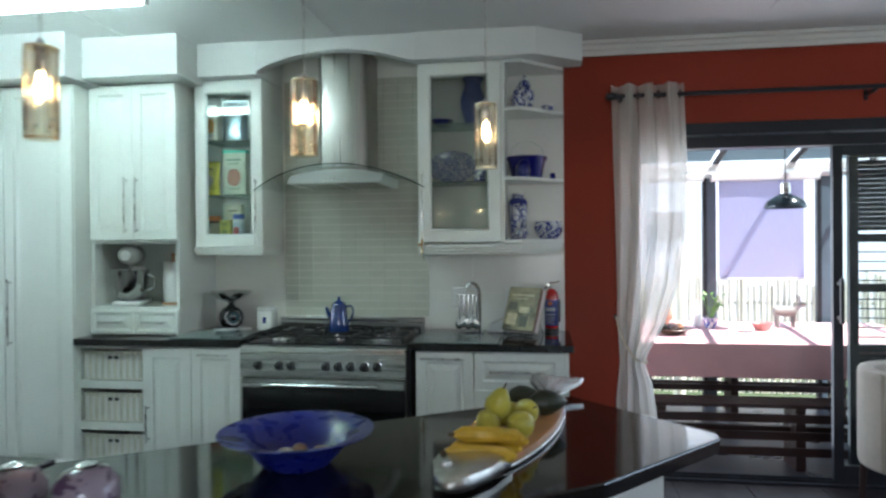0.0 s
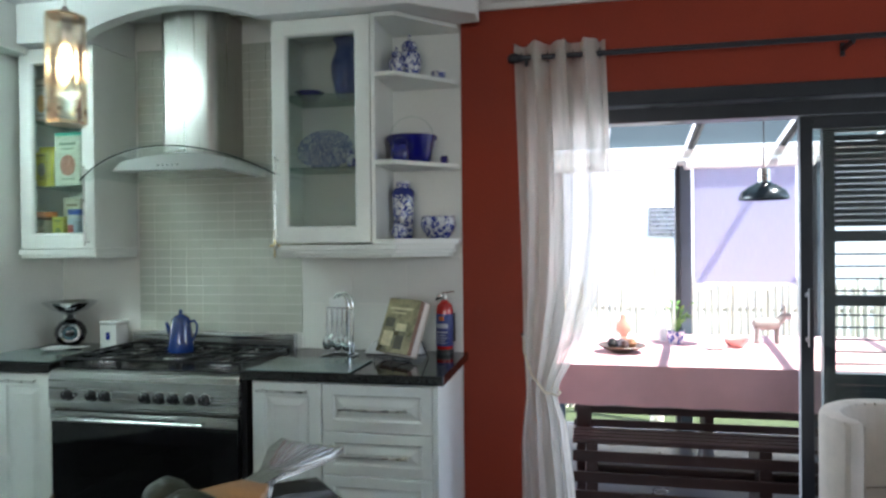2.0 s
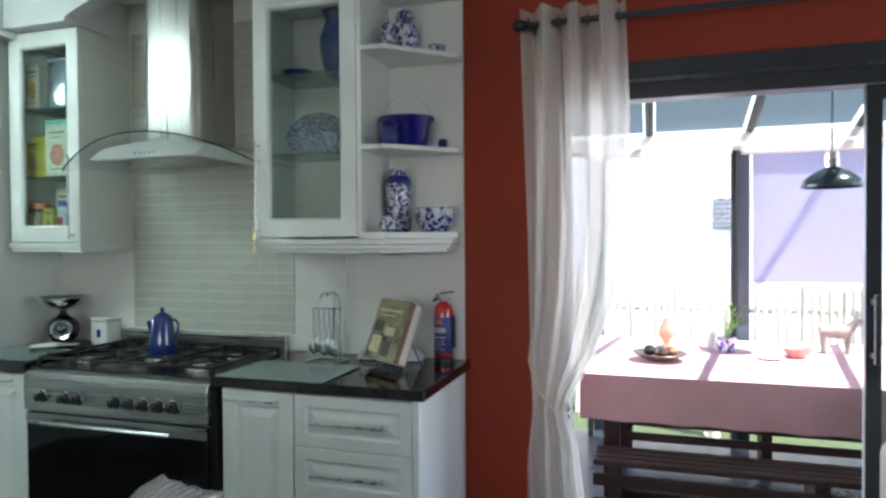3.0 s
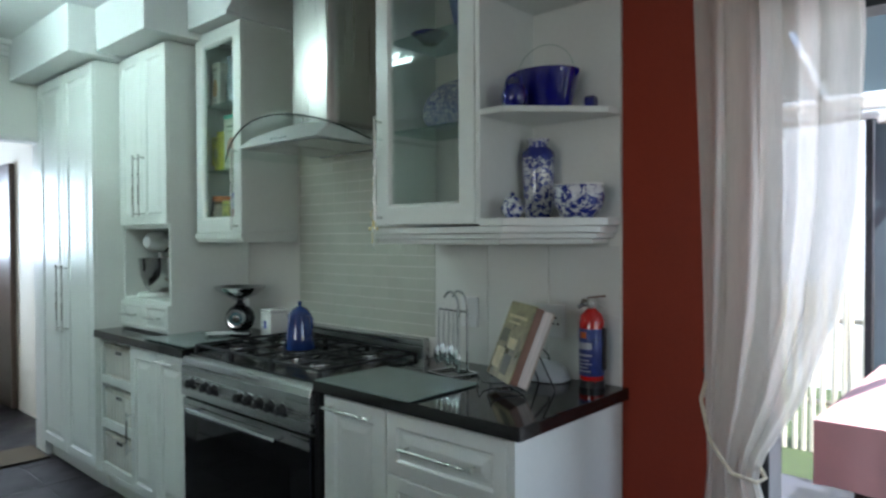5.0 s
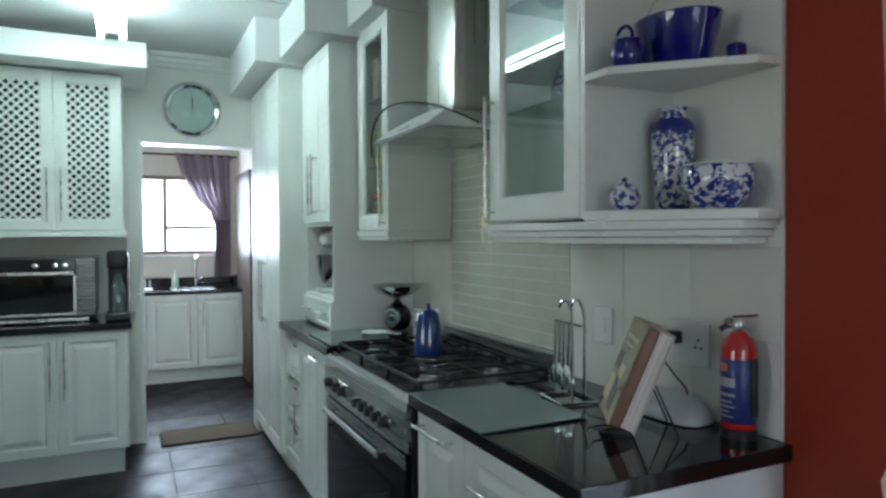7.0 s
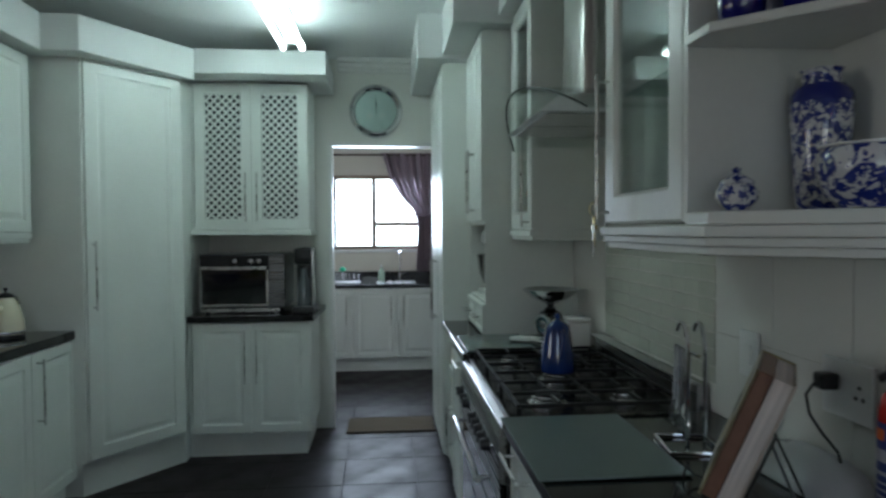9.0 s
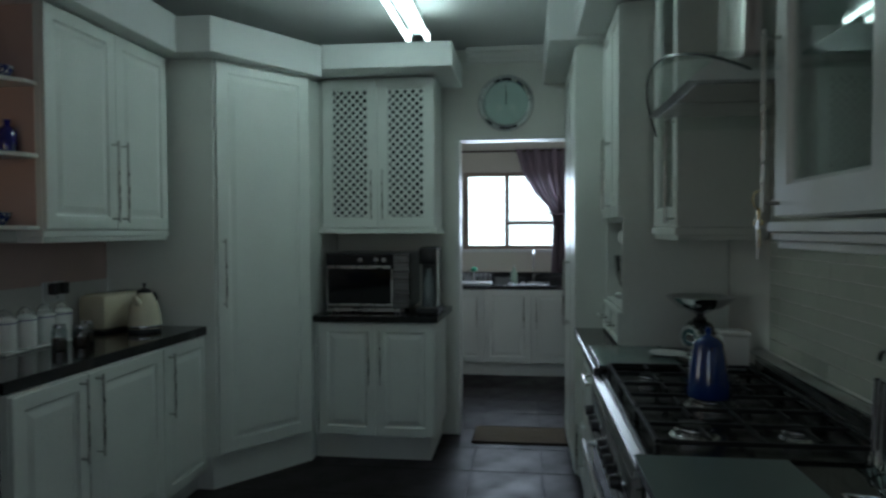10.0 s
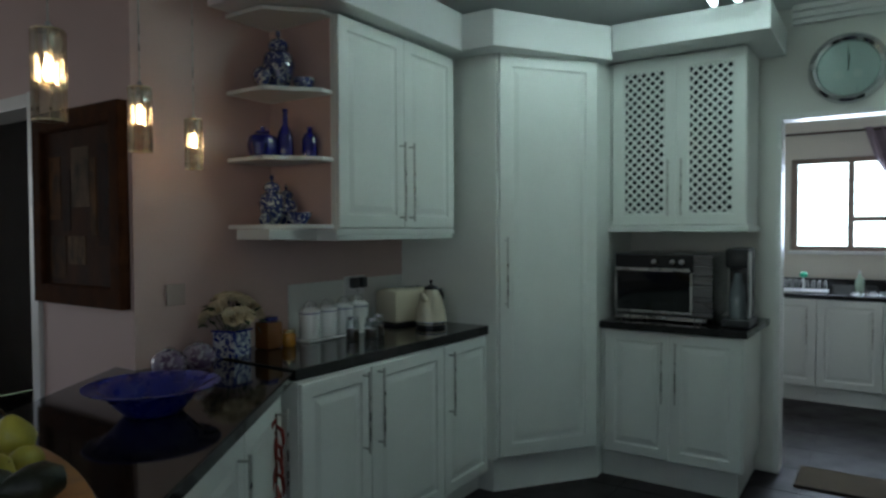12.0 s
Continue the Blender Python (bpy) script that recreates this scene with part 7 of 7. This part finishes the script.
WINFR = streaked("weathered_window_wood", (0.30, 0.22, 0.17), 0.5, 0, (20, 20, 3), 0.2, 0.1)
wn = thing("window_1", "cream framed scullery window with bars", "window", kind="structure")
part("window_frame", boxes((SX - 0.09, SX - 0.04, -1.538, -1.49, 1.222, 2.038), (SX - 0.09, SX - 0.04, -0.55, -0.502, 1.222, 2.038), (SX - 0.09, SX - 0.04, -1.49, -0.55, 1.222, 1.262), (SX - 0.09, SX - 0.04, -1.49, -0.55, 1.998, 2.038)), WINFR, wn)
part("mullion", box(SX - 0.088, SX - 0.042, -1.10, -1.055, 1.262, 1.998), WINFR, wn)
part("transom", box(SX - 0.088, SX - 0.042, -1.055, -0.55, 1.48, 1.52), WINFR, wn)
part("window_sill", box(SX - 0.14, SX + 0.02, -1.56, -0.48, 1.19, 1.2195, 0.004), TRIMW, wn)
for y0, y1, z0, z1 in ((-1.49, -1.10, 1.262, 1.998), (-1.055, -0.55, 1.262, 1.48), (-1.055, -0.55, 1.52, 1.998)):
    pn = part("pane", box(SX - 0.07, SX - 0.066, y0, y1, z0, z1), CLEAR, wn, "clear glass pane")
    pn.visible_shadow = False
for i in range(7):
    part("burglar_bar", pipe([(SX - 0.11, -1.49, 1.32 + i * 0.105), (SX - 0.11, -0.55, 1.32 + i * 0.105)], 0.004, 6), WHITEP, wn)
cr = thing("curtain_rod", "thin dark rod over the scullery window", "curtain rod")
part("pole", pipe([(SX + 0.09, -1.9, 2.25), (SX + 0.09, -0.37, 2.25)], 0.01, 8), BROWNWOOD, cr)
for y in (-1.7, -0.42):
    part("bracket", box(SX + 0.002, SX + 0.1, y - 0.008, y + 0.008, 2.23, 2.24), BROWNWOOD, cr)
MAUVE = material("mauve_grey_curtain", (0.26, 0.20, 0.23), 0.85, 0, 5, 0.2, 0.4, 160)
sc2 = thing("curtain", "mauve grey curtain swept aside at the scullery window", "curtain")
cl_ = lerp_table([(2.27, -0.98), (2.0, -0.90), (1.8, -0.78), (1.65, -0.64), (1.5, -0.60), (1.0, -0.62)])
cr_ = lerp_table([(2.27, -0.43), (1.0, -0.45)])
drape([2.27 - 1.29 * i / 30 for i in range(31)], 6, lerp_table([(2.27, 0.025), (1.6, 0.02), (1.0, 0.03)]), 60, MAUVE, "cloth", sc2, "mauve grey cloth", True, cl_, cr_, SX + 0.09)
part("tieback", pipe([(SX + 0.135, -0.65, 1.60), (SX + 0.14, -0.55, 1.585), (SX + 0.13, -0.44, 1.60)], 0.012, 8), MAUVE, sc2, "", True)
dd = thing("door_1", "dark brown wooden scullery side door with a handle", "door", pose(-4.30, -0.363, 0), kind="structure")
part("leaf", box(-0.40, 0.40, -0.045, -0.003, 0.01, 2.03, 0.003), BROWNWOOD, dd)
part("door_handle", boxes((-0.36, -0.345, -0.10, -0.046, 1.0, 1.015), (-0.36, -0.24, -0.10, -0.085, 1.0, 1.015), bev=0.003), CHROME, dd)

# ---- patio table things ----
TZ = 0.7468
turned("wooden_bowl", "dark shallow bowl of round ornaments", "bowl", [(0, 0), (0.05, 0), (0.10, 0.02), (0.15, 0.045), (0.145, 0.05), (0.09, 0.026), (0, 0.01)], BROWNWOOD, (2.16, 1.05, TZ), 28)
for i, (x, y) in enumerate(((0.0, 0.0), (0.06, 0.01), (-0.055, 0.02), (0.01, -0.06), (0.02, 0.06))):
    turned("wooden_ball", "brown decorative ball in the shallow bowl", "ball", [(0, -0.034), (0.024, -0.024), (0.034, 0), (0.024, 0.024), (0, 0.034)], (DARKWOOD, SHELLB, IRON)[i % 3], (2.16 + x, 1.05 + y, TZ + 0.055), 16, group="balls in the bowl")
rs = thing("rooster_ornament", "small russet rooster ornament", "ornament", pose(2.2, 1.45, TZ))
part("body", lathe([(0, 0), (0.02, 0.005), (0.022, 0.05), (0.05, 0.09), (0.045, 0.13), (0.02, 0.16), (0.018, 0.19), (0.0, 0.2)], 16, squash=(1, 0.6)), material("russet_paint", (0.40, 0.24, 0.17), 0.6), rs, "", True)
pp = turned("plant_pot", "small blue china plant pot", "pot", [(0, 0), (0.04, 0), (0.055, 0.03), (0.058, 0.09), (0.05, 0.09), (0.045, 0.02), (0, 0.015)], CHINAL, (2.54, 1.45, TZ), 24)
pf = thing("potted_plant", "little green plant in the blue pot", "plant", pose(2.54, 1.45, TZ + 0.07))
FRESH = material("fresh_leaf", (0.12, 0.28, 0.05), 0.5, 0, 20, 0.3)
for i in range(22):
    a, l_ = rnd.uniform(0, 6.28), rnd.uniform(0.06, 0.2)
    c = Vector((math.cos(a) * l_ * 0.45, math.sin(a) * l_ * 0.45, l_))
    bm = bmesh.new()
    q = [bm.verts.new(p_) for p_ in ((0, 0, 0), (0.014, 0.02, 0.004), (0, 0.055, -0.006), (-0.014, 0.02, 0.004))]
    bm.faces.new(q)
    part("leaf", bm, FRESH, pf, m=Matrix.Translation(c) @ pose(0, 0, 0, rnd.uniform(-30, 60), rnd.uniform(-30, 30), math.degrees(a) - 90))
    part("stem", pipe([(0, 0, -0.02), tuple(c)], 0.0018, 5), FRESH, pf)
turned("pink_dish", "pink glass dish on the tablecloth", "dish", [(0, 0), (0.04, 0), (0.06, 0.02), (0.085, 0.06), (0.08, 0.06), (0.05, 0.02), (0, 0.01)], material("pink_glass", (0.5, 0.22, 0.2), 0.15, 0, 12, 0.3), (2.90, 1.35, TZ), 24)
turned("saucer", "white saucer on the tablecloth", "saucer", [(0, 0), (0.04, 0), (0.07, 0.015), (0.066, 0.018), (0.035, 0.006), (0, 0.006)], WHITEC, (2.75, 1.25, TZ), 24)
turned("milk_bottle", "white bottle on the patio table", "bottle", [(0, 0), (0.04, 0), (0.042, 0.14), (0.02, 0.18), (0.02, 0.21), (0, 0.21)], WHITEC, (2.46, 1.6, TZ), 20)
GREYST = material("grey_carved_stone", (0.26, 0.24, 0.22), 0.8, 0, 14, 0.25, 0.5, 80)
dn = bmesh.new()
lathe([(0, -0.1), (0.035, -0.085), (0.042, 0), (0.038, 0.07), (0, 0.09)], 14, dn)
bmesh.ops.transform(dn, matrix=pose(0, 0, 0.13, 0, 90, 0), verts=dn.verts)
for x, y in ((-0.065, -0.02), (-0.065, 0.02), (0.06, -0.02), (0.06, 0.02)):
    pipe([(x, y, 0), (x, y, 0.12)], 0.012, 8, dn)
pipe([(0.07, 0, 0.15), (0.11, 0, 0.19), (0.15, 0, 0.18)], 0.022, 8, dn, [0.03, 0.028, 0.016])
for y in (-0.018, 0.018):
    pipe([(0.105, y, 0.20), (0.10, y * 1.6, 0.26)], 0.008, 6, dn)
od_ = tagged(part("donkey_figurine", dn, GREYST, None, "", True, pose(3.14, 1.55, TZ)), "grey stone donkey figurine on the patio table", "figurine")

ol = thing("pendant_lamp", "dark enamel dome pendant over the patio table", "pendant lamp", pose(3.06, 1.30, 1.70))
SMOKE = material("dark_green_enamel", (0.02, 0.03, 0.035), 0.2, 0.2, 6, 0.1)
part("shade", lathe([(0.15, 0.0), (0.152, 0.01), (0.135, 0.05), (0.09, 0.085), (0.045, 0.105), (0.04, 0.11), (0.035, 0.105), (0.085, 0.08), (0.13, 0.045), (0.146, 0.0)], 32), SMOKE, ol, "dark enamel dome shade", True)
part("lampholder", lathe([(0, 0.105), (0.038, 0.112), (0.036, 0.19), (0.02, 0.2), (0, 0.2)], 18), SATIN, ol, "metal lampholder", True)
part("cable", pipe([(0, 0, 0.2), (0, 0, 0.68)], 0.004, 6), BLACKP, ol)

# ---- pieces of walls and floor ----
wall_n = bpy.data.objects["wall_north"]
tw, th = 0.0975, 0.0465
tile_mesh = None
for r in range(31):
    for c in range(10):
        x, z = -0.464 + c * 0.0985 * 0.965, 0.982 + r * 0.0492
        if z > 2.46:
            continue
        if tile_mesh is None:
            ob = part("tile", box(0, 0.0943, -0.007, -0.0005, 0, th, 0.0015), TILEW, wall_n)
            tile_mesh = ob.data
        else:
            ob = new("tile", tile_mesh)
            ob.parent = wall_n
        ob.matrix_basis = pose(x, random.uniform(-0.0006, 0.0004), z)
structure("grout_bed", box(-0.466, 0.484, -0.0035, -0.0005, 0.9, 2.5), GROUT, "grout behind the cream tiles")
wt = None
for r in range(2):
    for c in range(3):
        if wt is None:
            ob = part("tile", box(0, 0.278, -0.006, -0.0005, 0, 0.232, 0.001), BIGTILE, wall_n)
            wt = ob.data
        else:
            ob = new("tile", wt)
            ob.parent = wall_n
        ob.matrix_basis = pose(0.488 + c * 0.2805, 0, 0.902 + r * 0.235)

S_ = 0.42
fx, fy = -1.822, -1.203
ft = None
rest = bmesh.new()
for i in range(-8, 17):
    for j in range(-14, 4):
        x0, y0 = fx + i * S_, fy + j * S_
        x1, y1 = x0 + S_, y0 + S_
        if x0 > 5.1 or y0 > 0.1 or x1 < -5.0 or y1 < -7.1:
            continue
        if -5.0 < x0 < 3.0 and -3.3 < y0 and y1 < 0.1:
            if ft is None:
                ob = part("tile", box(0.002, S_ - 0.002, 0.002, S_ - 0.002, -0.006, 0.0, 0.0012), SLATE, floor)
                ft = ob.data
            else:
                ob = new("tile", ft)
                ob.parent = floor
            ob.matrix_basis = pose(x0, y0, random.uniform(-0.0004, 0.0))
        else:
            add_box(rest, x0 + 0.002, min(x1, 5.19) - 0.002, max(y0, -7.19) + 0.002, min(y1, 0.0) - 0.002, -0.006, -0.0002)
st = part("tile_field", rest, SLATE, floor)
tagged(st, "dark slate tiles of the dining floor", kind="stuff")
